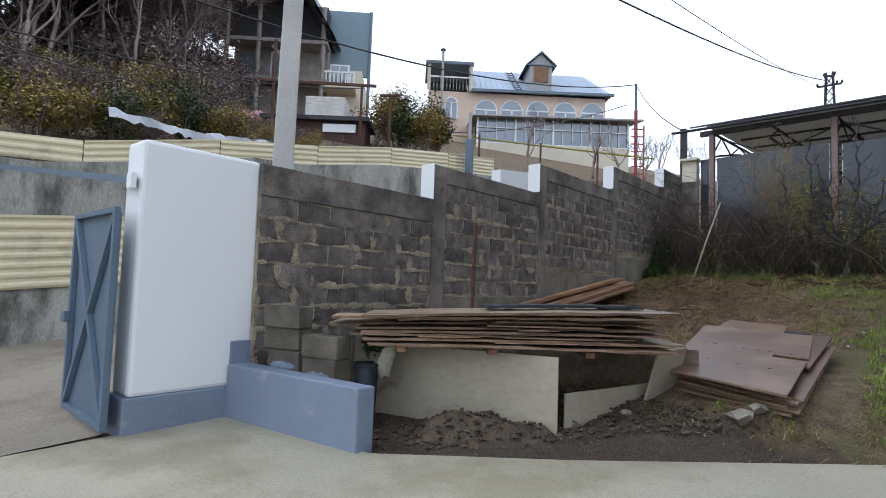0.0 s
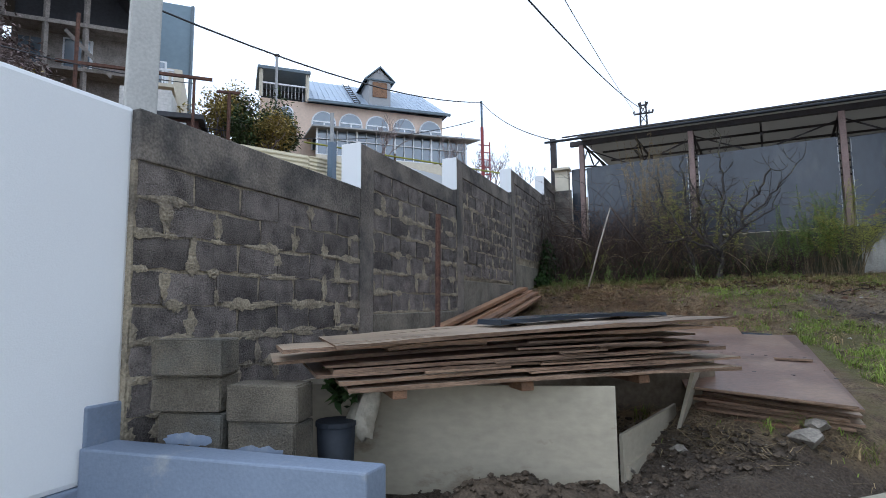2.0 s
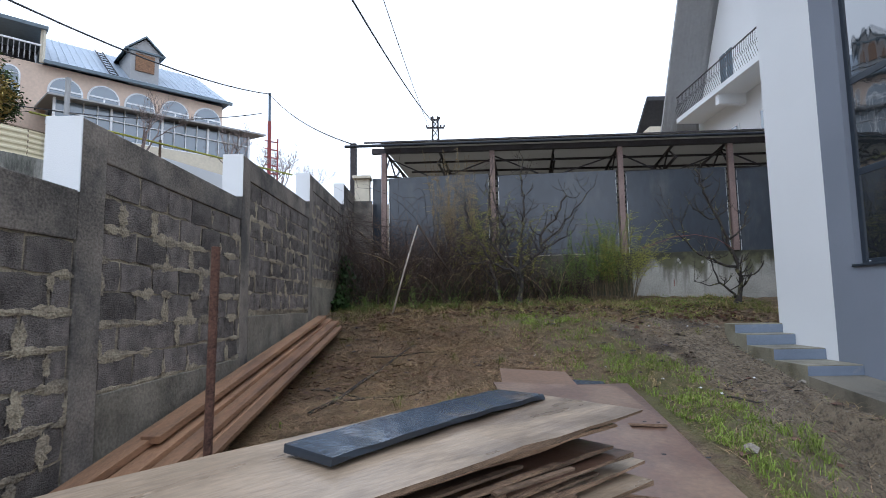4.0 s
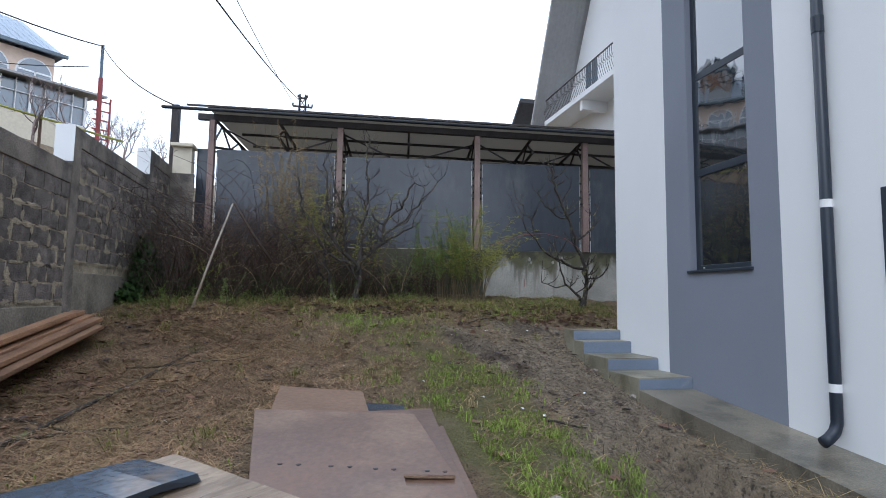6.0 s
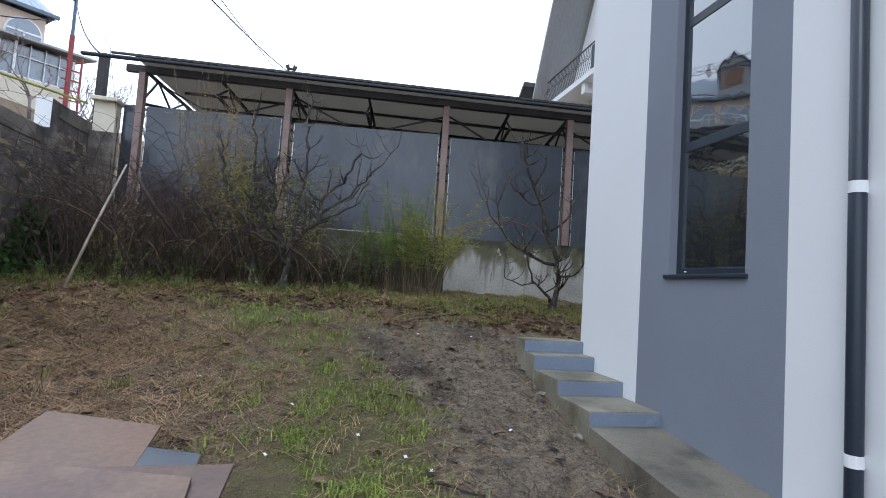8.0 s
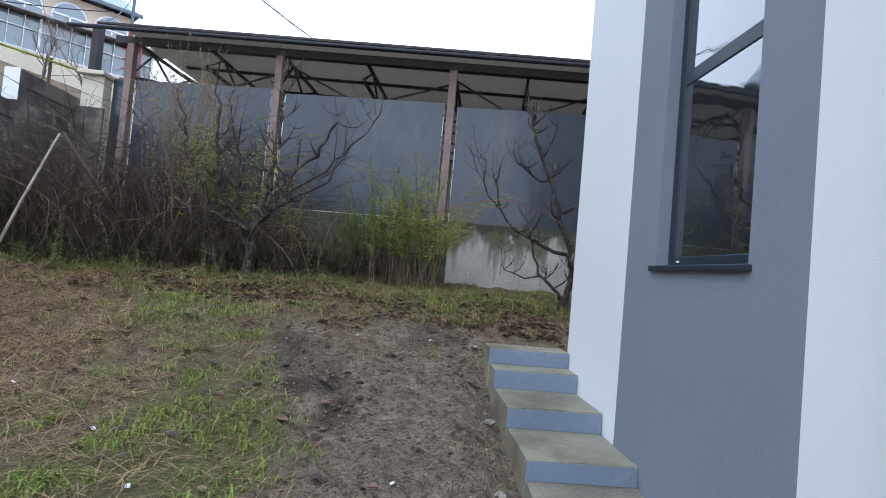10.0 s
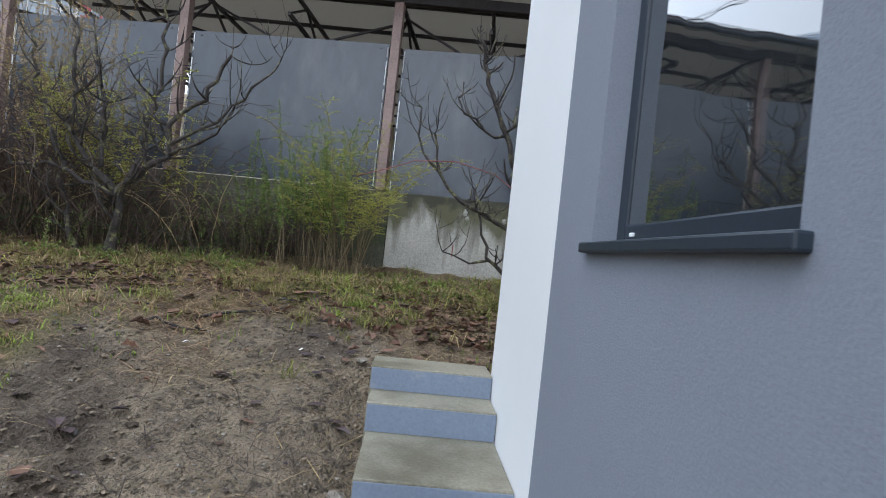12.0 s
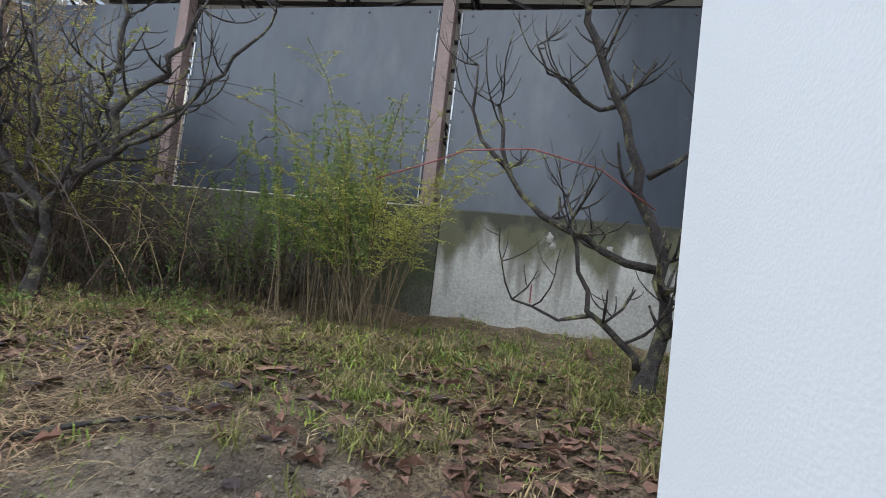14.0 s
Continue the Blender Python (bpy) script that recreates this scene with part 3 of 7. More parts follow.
WY0, WY1, WZ0, WZ1 = 8.283, 9.215, 2.372, 6.2
wall_piece("white_strip", 9.67, HY, 0.6, 8.0, "white_render")
wall_piece("grey_band", WY1, 9.67, 0.6, 8.0, "grey_render", "grey rendered band")
wall_piece("grey_band", 7.9, WY0, 0.6, 8.0, "grey_render", "grey rendered band")
wall_piece("grey_band", WY0, WY1, 0.6, WZ0, "grey_render", "grey rendered band")
wall_piece("grey_band", WY0, WY1, WZ1, 8.0, "grey_render", "grey rendered band")
wall_piece("white_wall", 6.92, 7.9, 0.5, 8.0, "white_render")
wall_piece("white_wall", 5.9, 6.92, 2.93, 8.0, "white_render")
wall_piece("white_wall", 0.0, 5.9, 0.0, 8.0, "white_render")
part("end_wall", box((HX + 0.35, HY - 0.35, 0.6), (12, HY, 8.0)), "white_render", house)
part("back_wall", box((HX + 0.35, 0.0, 0.0), (12, 0.35, 8.0)), "white_render", house)
part("side_wall", box((11.7, 0.35, 0.0), (12, HY - 0.35, 8.0)), "white_render", house)
part("roof", box((HX - 0.5, -0.5, 8.0), (12.5, HY + 0.5, 8.2)), "dark_roof", house)
part("inner_floor", box((HX + 0.35, 0.35, 0.3), (11.7, HY - 0.35, 0.7)), "slab", house)

win = thing("window_1", "tall dark-framed window divided by two transoms", "window", kind="structure")
GX = HX + 0.115
part("jamb", box((GX - 0.04, WY0, WZ0), (GX + 0.04, WY0 + 0.07, WZ1)), "window_frame", win, bevel=0.006)
part("jamb", box((GX - 0.04, WY1 - 0.07, WZ0), (GX + 0.04, WY1, WZ1)), "window_frame", win, bevel=0.006)
for z in (WZ0 + 0.033, 3.54, 4.72, WZ1 - 0.04):
    part("transom", box((GX - 0.04, WY0 + 0.07, z - (0.045 if z > 3 else 0.033)), (GX + 0.04, WY1 - 0.07, z + (0.045 if z > 3 else 0.033))), "window_frame", win, bevel=0.006)
for z0, z1 in ((WZ0 + 0.066, 3.495), (3.585, 4.675), (4.765, WZ1 - 0.085)):
    part("pane", box((GX - 0.033, WY0 + 0.071, z0 + 0.001), (GX - 0.017, WY1 - 0.071, z1 - 0.001)), "mirror_glass", win, "reflecting glass pane")
sill = part("sill", box((HX - 0.03, WY0 - 0.03, 2.345), (GX - 0.04, WY1 + 0.045, 2.378)), "window_frame", win, "dark metal sill", bevel=0.006)
part("drain_cap", box((GX - 0.048, 9.065, WZ0 + 0.028), (GX - 0.04, 9.093, WZ0 + 0.041)), "white_plastic", win, "small white drain cap", bevel=0.003)

door = thing("door_1", "dark entrance door at the house", "door", kind="structure")
part("leaf", box((HX + 0.05, 5.95, 0.72), (HX + 0.11, 6.87, 2.88)), "window_frame", door, bevel=0.006)
part("frame", box((HX - 0.012, 6.87, 0.7), (HX + 0.14, 6.925, 2.93)), "window_frame", door, bevel=0.004)
part("frame", box((HX - 0.012, 5.9, 0.7), (HX + 0.14, 5.95, 2.93)), "window_frame", door, bevel=0.004)
part("lintel", box((HX - 0.012, 5.95, 2.88), (HX + 0.14, 6.87, 2.93)), "window_frame", door, bevel=0.004)

pipe = thing("downpipe", "dark plastic downpipe with white clips on the white wall", "downpipe")
PX, PY = HX - 0.052, 7.362
part("pipe", Mesh().tube([(PX, PY, 8.0), (PX, PY, 1.12), (PX, PY, 1.02), (PX - 0.03, PY, 0.95), (PX - 0.09, PY, 0.90), (PX - 0.15, PY, 0.87)], 0.047, 20), "pipe", pipe, smooth=True)
for z in (1.31, 2.87):
    part("clip", Mesh().tube([(PX, PY, z - 0.035), (PX, PY, z + 0.035)], 0.051, 20), "white_plastic", pipe, "white pipe clip", smooth=False)
    part("bracket", box((PX + 0.04, PY - 0.015, z - 0.015), (HX + 0.005, PY + 0.015, z + 0.015)), "white_plastic", pipe)
part("collar", Mesh().tube([(PX, PY, 4.4), (PX, PY, 4.55)], 0.051, 20), "pipe", pipe)

# path and steps along the house
walkway = thing("house_path", "wet concrete path rising along the house wall", "path", kind="structure")
w = Mesh()
for x in (2.75, HX):
    w.v += [(x, 0.5, 0.36), (x, 5.5, 0.62), (x, 7.0, 0.78), (x, 9.24, 1.0), (x, 0.5, -0.1), (x, 9.24, 0.3)]
w.f += [(0, 6, 7, 1), (1, 7, 8, 2), (2, 8, 9, 3), (0, 1, 2, 3, 5, 4), (6, 10, 11, 9, 8, 7), (4, 5, 11, 10), (0, 4, 10, 6), (3, 9, 11, 5)]
part("slab", w, "dark_wet", walkway)
steps = thing("steps", "four wet concrete steps with blue-grey painted risers", "steps", kind="structure")
RISE = [(9.24, 1.0, 1.132), (9.90, 1.132, 1.285), (10.53, 1.285, 1.446), (10.815, 1.446, 1.587)]
for i, (y, za, zb) in enumerate(RISE):
    y2 = RISE[i + 1][0] if i < 3 else 11.12
    part("tread", box((2.745 - 0.012 * i, y + 0.004, 0.5), (HX - 0.004, y2 + 0.004, zb)), "wet_concrete", steps, "wet concrete tread", bevel=0.008)
    part("riser", box((2.75 - 0.012 * i, y - 0.004, za + 0.002), (HX - 0.006, y + 0.004 - 0.0005, zb - 0.012)), "blue_paint", steps, "blue-grey painted riser")

# ---- open shed behind the yard ----
SO, SD = Vector((-3.17, 15.44, 0)), Vector((7.89, -1.17, 0)).normalized()
SN = Vector((-SD.y, SD.x, 0))  # away from the yard


def S(a, b, z):
    """A place by the shed: a along its front, b behind it."""
    p = SO + SD * a + SN * b
    return Vector((p.x, p.y, z))


def sbox(a0, b0, z0, a1, b1, z1):
    m = Matrix((( SD.x, SN.x, 0, SO.x), (SD.y, SN.y, 0, SO.y), (0, 0, 1, 0), (0, 0, 0, 1)))
    return Mesh().box((a0, b0, z0), (a1, b1, z1), m)


plinth = thing("wall_plinth", "stained concrete retaining wall under the shed", "wall", kind="structure")
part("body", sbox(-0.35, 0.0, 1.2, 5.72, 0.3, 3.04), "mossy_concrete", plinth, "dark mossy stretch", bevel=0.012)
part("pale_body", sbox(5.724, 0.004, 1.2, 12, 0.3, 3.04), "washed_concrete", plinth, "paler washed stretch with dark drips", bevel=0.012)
part("fill", sbox(-0.35, 0.3, 1.2, 12, 9, 2.9), "earth", plinth)
for k, (a, z, w, h) in enumerate(((6.72, 2.85, 0.035, 0.05), (6.75, 2.79, 0.03, 0.03), (7.22, 2.8, 0.035, 0.04))):
    rp_ = random.Random(80 + k)
    ring = [(a + w * math.cos(6.283 * i / 16) * rp_.uniform(0.6, 1.2), z + h * math.sin(6.283 * i / 16) * rp_.uniform(0.6, 1.2)) for i in range(16)]
    part("plaster_patch", Mesh().add([S(a, -0.01, z)] + [S(u, 0.003, v) for u, v in ring], [(0, 1 + i, 1 + (i + 1) % 16) for i in range(16)]), "old_concrete", plinth, "flaked patch of pale plaster")
part("red_mark", sbox(6.6, -0.001, 2.28, 6.612, 0.003, 2.44), "red_cane", plinth, "thin red paint stroke")
shed = thing("shed", "open steel-framed shed with translucent roof sheets and grey panels", "shed", kind="structure")
POSTS = (0.0, 2.65, 5.58, 7.95, 10.6)
for a in POSTS:
    part("post", sbox(a - 0.06, -0.03, 3.04, a + 0.06, 0.09, 5.66 - 0.028 * a), "shed_steel", shed, "brown painted steel post", bevel=0.006)
part("post", sbox(-0.93, 0.2, 2.2, -0.79, 0.34, 6.04), "truss_steel", shed, "dark corner post", bevel=0.006)


def roof_z(a, b):
    return 5.82 - 0.027 * (a + 1.0) - 0.03 * b


part("gutter", Mesh().bar(S(-0.86, -0.42, roof_z(-0.86, 0) - 0.05), S(12, -0.42, roof_z(12, 0) - 0.05), 0.09, 0.055), "gutter", shed, "dark gutter", bevel=0.02)
part("fascia", Mesh().bar(S(-0.4, -0.34, roof_z(-0.4, 0) + 0.05), S(12, -0.34, roof_z(12, 0) + 0.05), 0.05, 0.03), "truss_steel", shed)
part("beam", Mesh().bar(S(-0.3, 0.03, 5.73), S(12, 0.03, 5.4), 0.1, 0.13), "truss_steel", shed, "dark front beam", bevel=0.006)
part("roof_sheet", Mesh().slab([S(0.0, -0.36, roof_z(0.0, -0.36) + 0.03), S(12, -0.36, roof_z(12, -0.36) + 0.03), S(12, 7, roof_z(12, 7) + 0.03), S(0.0, 7, roof_z(0.0, 7) + 0.03)], 0.012), "poly_sheet", shed, "translucent roof sheet")
for i in range(8):
    b = 0.3 + 0.92 * i
    part("purlin", Mesh().bar(S(0.25, b, roof_z(0.25, b) - 0.02), S(12, b, roof_z(12, b) - 0.03), 0.04, 0.05), "truss_steel", shed)
# trusses run back from every post, and one between posts
for a in (0.0, 1.35, 2.65, 4.1, 5.58, 6.8, 7.95, 10.6):
    t = Mesh()
    chord = [(b, roof_z(a, b) - 0.07) for b in np.linspace(0, 6.6, 12)]
    low_c = [(b, z - (0.14 + 0.5 * max(0, 1 - b / 2.2) ** 1.2)) for b, z in chord] if a in POSTS else [(b, z - 0.34) for b, z in chord]
    for i in range(11):
        t.bar(S(a, *chord[i]), S(a, *chord[i + 1]), 0.045, 0.05)
        t.bar(S(a, *low_c[i]), S(a, *low_c[i + 1]), 0.045, 0.05)
        t.bar(S(a, *(chord[i] if i % 2 else low_c[i])), S(a, *(low_c[i + 1] if i % 2 else chord[i + 1])), 0.03, 0.03)
    part("truss", t, "truss_steel", shed, "dark lattice truss")
brace = Mesh()
for a0, a1 in zip((0.0, 1.35, 2.65, 4.1, 5.58, 6.8, 7.95, 9.2), (1.35, 2.65, 4.1, 5.58, 6.8, 7.95, 9.2, 10.6)):
    z0, z1 = roof_z(a0, 0.1) - 0.12, roof_z(a1, 0.1) - 0.75
    brace.bar(S(a0, 0.5, z0 if a0 in POSTS else z1 + 0.12), S(a1, 0.5, z1 if a0 in POSTS else z0 - 0.1), 0.03, 0.03)
part("brace", brace, "truss_steel", shed)
part("lattice_rail", Mesh().bar(S(-0.2, 0.5, 5.12), S(12, 0.5, 4.95), 0.035, 0.035), "truss_steel", shed)
PANELS_S = [(-0.3, -0.09, 5.06, 3.2), (0.1, 2.56, 5.05, 3.04), (2.76, 5.49, 4.98, 3.04), (5.68, 7.86, 4.93, 2.99), (8.05, 10.5, 4.88, 2.96)]
for a0, a1, z1, z0 in PANELS_S:
    p = part("panel", sbox(a0, 0.06, z0 + 0.02, a1, 0.085, z1), "sheet_panel", shed, "dark grey plastic sheet panel", bevel=0.003)
    if a1 - a0 > 1:
        n_b = 5
        for i in range(n_b):
            for z in (z1 - 0.06, (z0 + z1) / 2):
                a = a0 + 0.12 + (a1 - a0 - 0.24) * i / (n_b - 1)
                part("bolt", sbox(a - 0.008, 0.052, z - 0.008, a + 0.008, 0.06, z + 0.008), "truss_steel", shed)
        for a in (a0 + 0.02, a1 - 0.02):
            z = z0 + 0.05
            while z < z1 - 0.1:
                h = min(rnd.uniform(0.05, 0.4), z1 - 0.03 - z)
                w = rnd.uniform(0.003, 0.008)
                part("edge_strip", sbox(a - w, 0.05, z, a + w, 0.059, z + h), "siding" if rnd.random() < 0.4 else "white_plastic", shed, "torn white sealing strip")
                z += h + rnd.uniform(0.01, 0.09)
    part("bottom_strip", sbox(a0, 0.02, z0 - 0.012, a1, 0.058, z0 + 0.012), "cream_wall", shed, "pale sealing strip under the panel")
part("back_wall", sbox(-0.9, 6.9, 2.8, 12, 7.0, 6.0), "cream_wall", shed)
part("floor", sbox(-0.35, 0.31, 2.9, 12, 7, 2.95), "slab", shed)
cpier = thing("gate_pier", "cream painted pier with a flat cap at the wall's end", "pier")
part("shaft", box((-3.88, 15.37, 1.8), (-3.52, 15.62, 5.02)), "cream_wall", cpier, bevel=0.01)
part("cap", box((-3.92, 15.26, 5.02), (-3.48, 15.66, 5.09)), "cream_wall", cpier, bevel=0.01)

# ---- lane side: retaining wall and cream metal fences ----
ret = thing("wall_retaining", "old stained concrete retaining wall above the lane", "wall", kind="structure")
RT = ((-30, 2.6), (2.8, 3.38), (4.8, 3.75), (6.7, 4.22), (8.0, 4.3), (10.3, 4.75), (13.0, 5.1), (16, 5.4))
r = Mesh()
for (y0, z0), (y1, z1) in zip(RT[:-1], RT[1:]):
    r.add([(-10.3, y0, 0), (-10.3, y1, 0), (-10.3, y1, z1), (-10.3, y0, z0), (-10.7, y0, 0), (-10.7, y1, 0), (-10.7, y1, z1), (-10.7, y0, z0)], [(0, 1, 2, 3), (7, 6, 5, 4), (3, 2, 6, 7)])
part("body", r, "old_concrete", ret)


def corrugated(y0, y1, zlo, zhi, x, step=0.055, depth=0.02):
    """Horizontally ribbed sheet between two lines of heights."""
    m = Mesh()
    rows = int((zhi(y0) - zlo(y0)) / step) * 2
    ys = np.linspace(y0, y1, max(2, int((y1 - y0) / 1.5)))
    for j in range(rows + 1):
        for y in ys:
            a, b = zlo(y), zhi(y)
            m.v.append((x + (depth if j % 4 in (1, 2) else 0), y, a + (b - a) * j / rows))
    n = len(ys)
    m.f = [(j * n + i, j * n + i + 1, (j + 1) * n + i + 1, (j + 1) * n + i) for j in range(rows) for i in range(n - 1)]
    return m


def top_z(y):
    return float(np.interp(y, [p[0] for p in RT], [p[1] for p in RT]))


cf = thing("metal_fence", "cream ribbed metal fence above the retaining wall", "fence")
for i in range(12):
    y0 = -14 + 2.5 * i
    if y0 < 15:
        part("sheet", corrugated(y0, y0 + 2.48, lambda y: top_z(y) - 0.02, lambda y: top_z(y) + 0.33 + 0.02 * max(0, y), -10.45), "cream_sheet", cf)
lf = thing("lane_fence", "cream ribbed metal fence on a concrete base beside the lane", "fence")
part("base", Mesh().add([(-10.05, -14, -0.5), (-10.05, 6, 0.3), (-10.05, 6, 1.5), (-10.05, -14, 0.4), (-10.28, -14, -0.5), (-10.28, 6, 0.3), (-10.28, 6, 1.5), (-10.28, -14, 0.4)], [(0, 1, 2, 3), (3, 2, 6, 7), (1, 5, 6, 2), (7, 6, 5, 4)]), "old_concrete", lf, "stained concrete base")
for i in range(8):
    y0 = -14 + 2.5 * i
    part("sheet", corrugated(y0, y0 + 2.48, lambda y: 1.03 + 0.09 * y, lambda y: 2.2 + 0.095 * y, -10.0, 0.075, 0.025), "cream_sheet", lf)

# ---- grey steel gate, standing open ----
gate = thing("steel_gate", "blue-grey steel gate leaf with cross bracing, standing open", "gate")
gm = Matrix.Translation((-3.93, 2.0, 0.42)) @ Matrix.Rotation(radians(178), 4, "Z")
part("sheet", Mesh().box((0.0, -0.004, 0.02), (1.1, 0.004, 1.64), gm), "gate_paint", gate)
for a, b in (((0, 0), (1.1, 0)), ((0, 1.66), (1.1, 1.66)), ((0.02, 0), (0.02, 1.66)), ((1.08, 0), (1.08, 1.66)), ((0.03, 0.03), (1.07, 1.63)), ((1.07, 0.03), (0.03, 1.63))):
    part("bar", Mesh().bar(gm @ Vector((a[0], 0.028, a[1])), gm @ Vector((b[0], 0.028, b[1])), 0.045, 0.045), "gate_paint", gate, bevel=0.004)
part("latch", Mesh().box((1.05, 0.04, 0.72), (1.16, 0.09, 0.82), gm), "gate_paint", gate, bevel=0.008)
rail = thing("gate_rail", "blue-grey steel bar fixed to the white wall", "rail")
part("bar", Mesh().bar((-4.0, 2.09, 2.33), (-9.4, 2.2, 3.08), 0.05, 0.06), "gate_paint", rail)
part("plate", box((-4.06, 2.06, 2.27), (-3.96, 2.1, 2.39)), "white_render", rail)

pole = thing("utility_pole", "square tapered concrete utility pole beside the wall", "utility pole")
part("shaft", Mesh().tube([(-5.55, 4.42, 0.3), (-5.55, 4.42, 3.2), (-5.5, 4.47, 9.0)], [0.21, 0.185, 0.16], 4), "pole_concrete", pole, bevel=0.02)

# ---- box, board stacks ----
pit = thing("plywood_box", "weathered plywood box open at one side, under stacked boards", "box")


def upright(p, q, z0, z1, thick=0.02, lean=0.0):
    p, q = Vector((*p, 0)), Vector((*q, 0))
    d = (q - p).normalized()
    n = Vector((-d.y, d.x, 0))
    c = [p, q, q + n * thick, p + n * thick]
    return Mesh().add([v + Vector((0, 0, z0)) for v in c] + [v + n * lean + Vector((0, 0, z1)) for v in c], [(3, 2, 1, 0), (4, 5, 6, 7), (0, 1, 5, 4), (1, 2, 6, 5), (2, 3, 7, 6), (3, 0, 4, 7)])


part("front_panel", upright((-3.33, 3.88), (-1.47, 4.42), 0.30, 1.035), "plywood_side", pit, "pale weathered plywood panel")
part("side_panel", upright((-1.45, 4.52), (-1.15, 5.7), 0.3, 0.74), "plywood_side", pit)
part("lower_board", upright((-1.42, 4.55), (-1.18, 5.5), 0.3, 0.56, 0.03), "plywood_side", pit)
part("lean_board", upright((-1.2, 5.42), (-1.13, 5.95), 0.35, 1.07, 0.025, -0.2), "plywood_side", pit)
# back panel takes the darkened plywood, so the box looks dim inside
part("back_panel", upright((-3.4, 4.75), (-0.85, 6.0), 0.3, 1.05), "shaded_ply", pit)
part("end_panel", upright((-3.40, 3.9), (-3.42, 4.75), 0.3, 1.03), "plywood_side", pit)

BU = Vector((0.755, 0.656, 0)).normalized()
BV = Vector((-BU.y, BU.x, 0))
BASE = Vector((-2.74, 3.415, 0))


def board(name, u0, u1, v0, v1, z, tilt, thick, mat, label, group="stacked boards", turn=0.0, cat="board", roll=0.0):
    """A sheet in the stack: u along the stack, v to the back; tilt lifts its far end."""
    m = Matrix.Translation(BASE + BU * (u0 + u1) / 2 + BV * (v0 + v1) / 2 + Vector((0, 0, z))) @ Matrix.Rotation(math.atan2(BU.y, BU.x) + radians(turn), 4, "Z") @ Matrix.Rotation(-tilt, 4, "Y") @ Matrix.Rotation(roll, 4, "X")
    L, W = u1 - u0, v1 - v0
    me = Mesh()
    nx = 12
    rr = random.Random(int(abs(u0 * 991 + z * 7717)))
    for k, zz in ((0, 0.0), (1, -thick)):
        for i in range(nx + 1):
            x = -L / 2 + L * i / nx
            sag = 0.012 * math.sin(i / nx * 3.1 + rr.random()) + 0.004 * rr.random()
            je = 0.012 * rr.random()
            for y in (-W / 2 + je, W / 2 - 0.01 * rr.random()):
                me.v.append((x + (0.015 * rr.random() if i in (0, nx) else 0), y, zz + sag))
    q = 2 * (nx + 1)
    for i in range(nx):
        a = 2 * i
        me.f += [(a, a + 2, a + 3, a + 1), (q + a + 1, q + a + 3, q + a + 2, q + a), (a, q + a, q + a + 2, a + 2), (a + 3, q + a + 3, q + a + 1, a + 1)]
    me.f += [(0, 1, q + 1, q), (2 * nx + 1, 2 * nx, q + 2 * nx, q + 2 * nx + 1)]
    ob = me.link(name, mat, label=label, category=cat, group=group)
    ob.data.materials.append(M("window_frame" if mat == "dark_board" else "board_edge"))
    for p in ob.data.polygons:
        if abs(p.normal.z) < 0.6:
            p.material_index = 1
    ob.matrix_world = m
    return ob


board("plywood_board", 0.08, 2.6, -0.03, 0.95, 1.095, 0.008, 0.021, "pale_ply", "warped weathered plywood board at the bottom of the stack", turn=-1.5)
board("plywood_board", 0.02, 2.68, 0.02, 0.95, 1.142, 0.014, 0.018, "pale_ply", "weathered plywood board with ragged edges in the stack", turn=0.6)
board("plywood_board", -0.1, 2.1, 0.05, 0.9, 1.172, 0.012, 0.018, "form_ply", "reddish weathered plywood board in the stack", turn=1)
board("plywood_board", 0.0, 2.55, 0.03, 0.9, 1.205, 0.02, 0.018, "form_ply", "reddish weathered plywood board in the stack", turn=-0.8)
board("plywood_board", -0.05, 2.45, 0.06, 0.85, 1.236, 0.024, 0.018, "form_ply", "split reddish plywood board in the stack", turn=0.4)
board("plywood_board", -0.3, 2.5, 0.2, 0.8, 1.268, 0.03, 0.018, "pale_ply", "weathered plywood board in the stack", turn=1)
board("plywood_board", -0.27, 0.9, 0.12, 0.55, 1.3, 0.02, 0.022, "pale_ply", "short weathered board sticking out of the stack", turn=4)
board("plywood_board", 0.3, 2.5, 0.08, 0.85, 1.328, 0.036, 0.018, "pale_ply", "weathered plywood board under the top sheet", turn=-1)
board("plywood_board", 0.0, 2.62, 0.0, 0.9, 1.368, 0.044, 0.021, "pale_ply", "broad wet plywood sheet on top of the stack", turn=0)
board("dark_board", 1.05, 2.5, 0.42, 0.74, 1.43, 0.03, 0.025, "dark_board", "narrow dark wet board lying on the stack", turn=8)
for k, (u, v) in enumerate(((1.25, 0.51), (1.75, 0.58), (2.15, 0.64))):
    Mesh().bar(BASE + BU * u + BV * v + Vector((0, 0, 1.372 + 0.016 * k)), BASE + BU * (u + 0.07) + BV * v + Vector((0, 0, 1.374 + 0.016 * k)), 0.12, 0.03).link("wood_spacer", "board_edge", label="small wooden block under the dark board", category="wood block", group="spacer blocks")
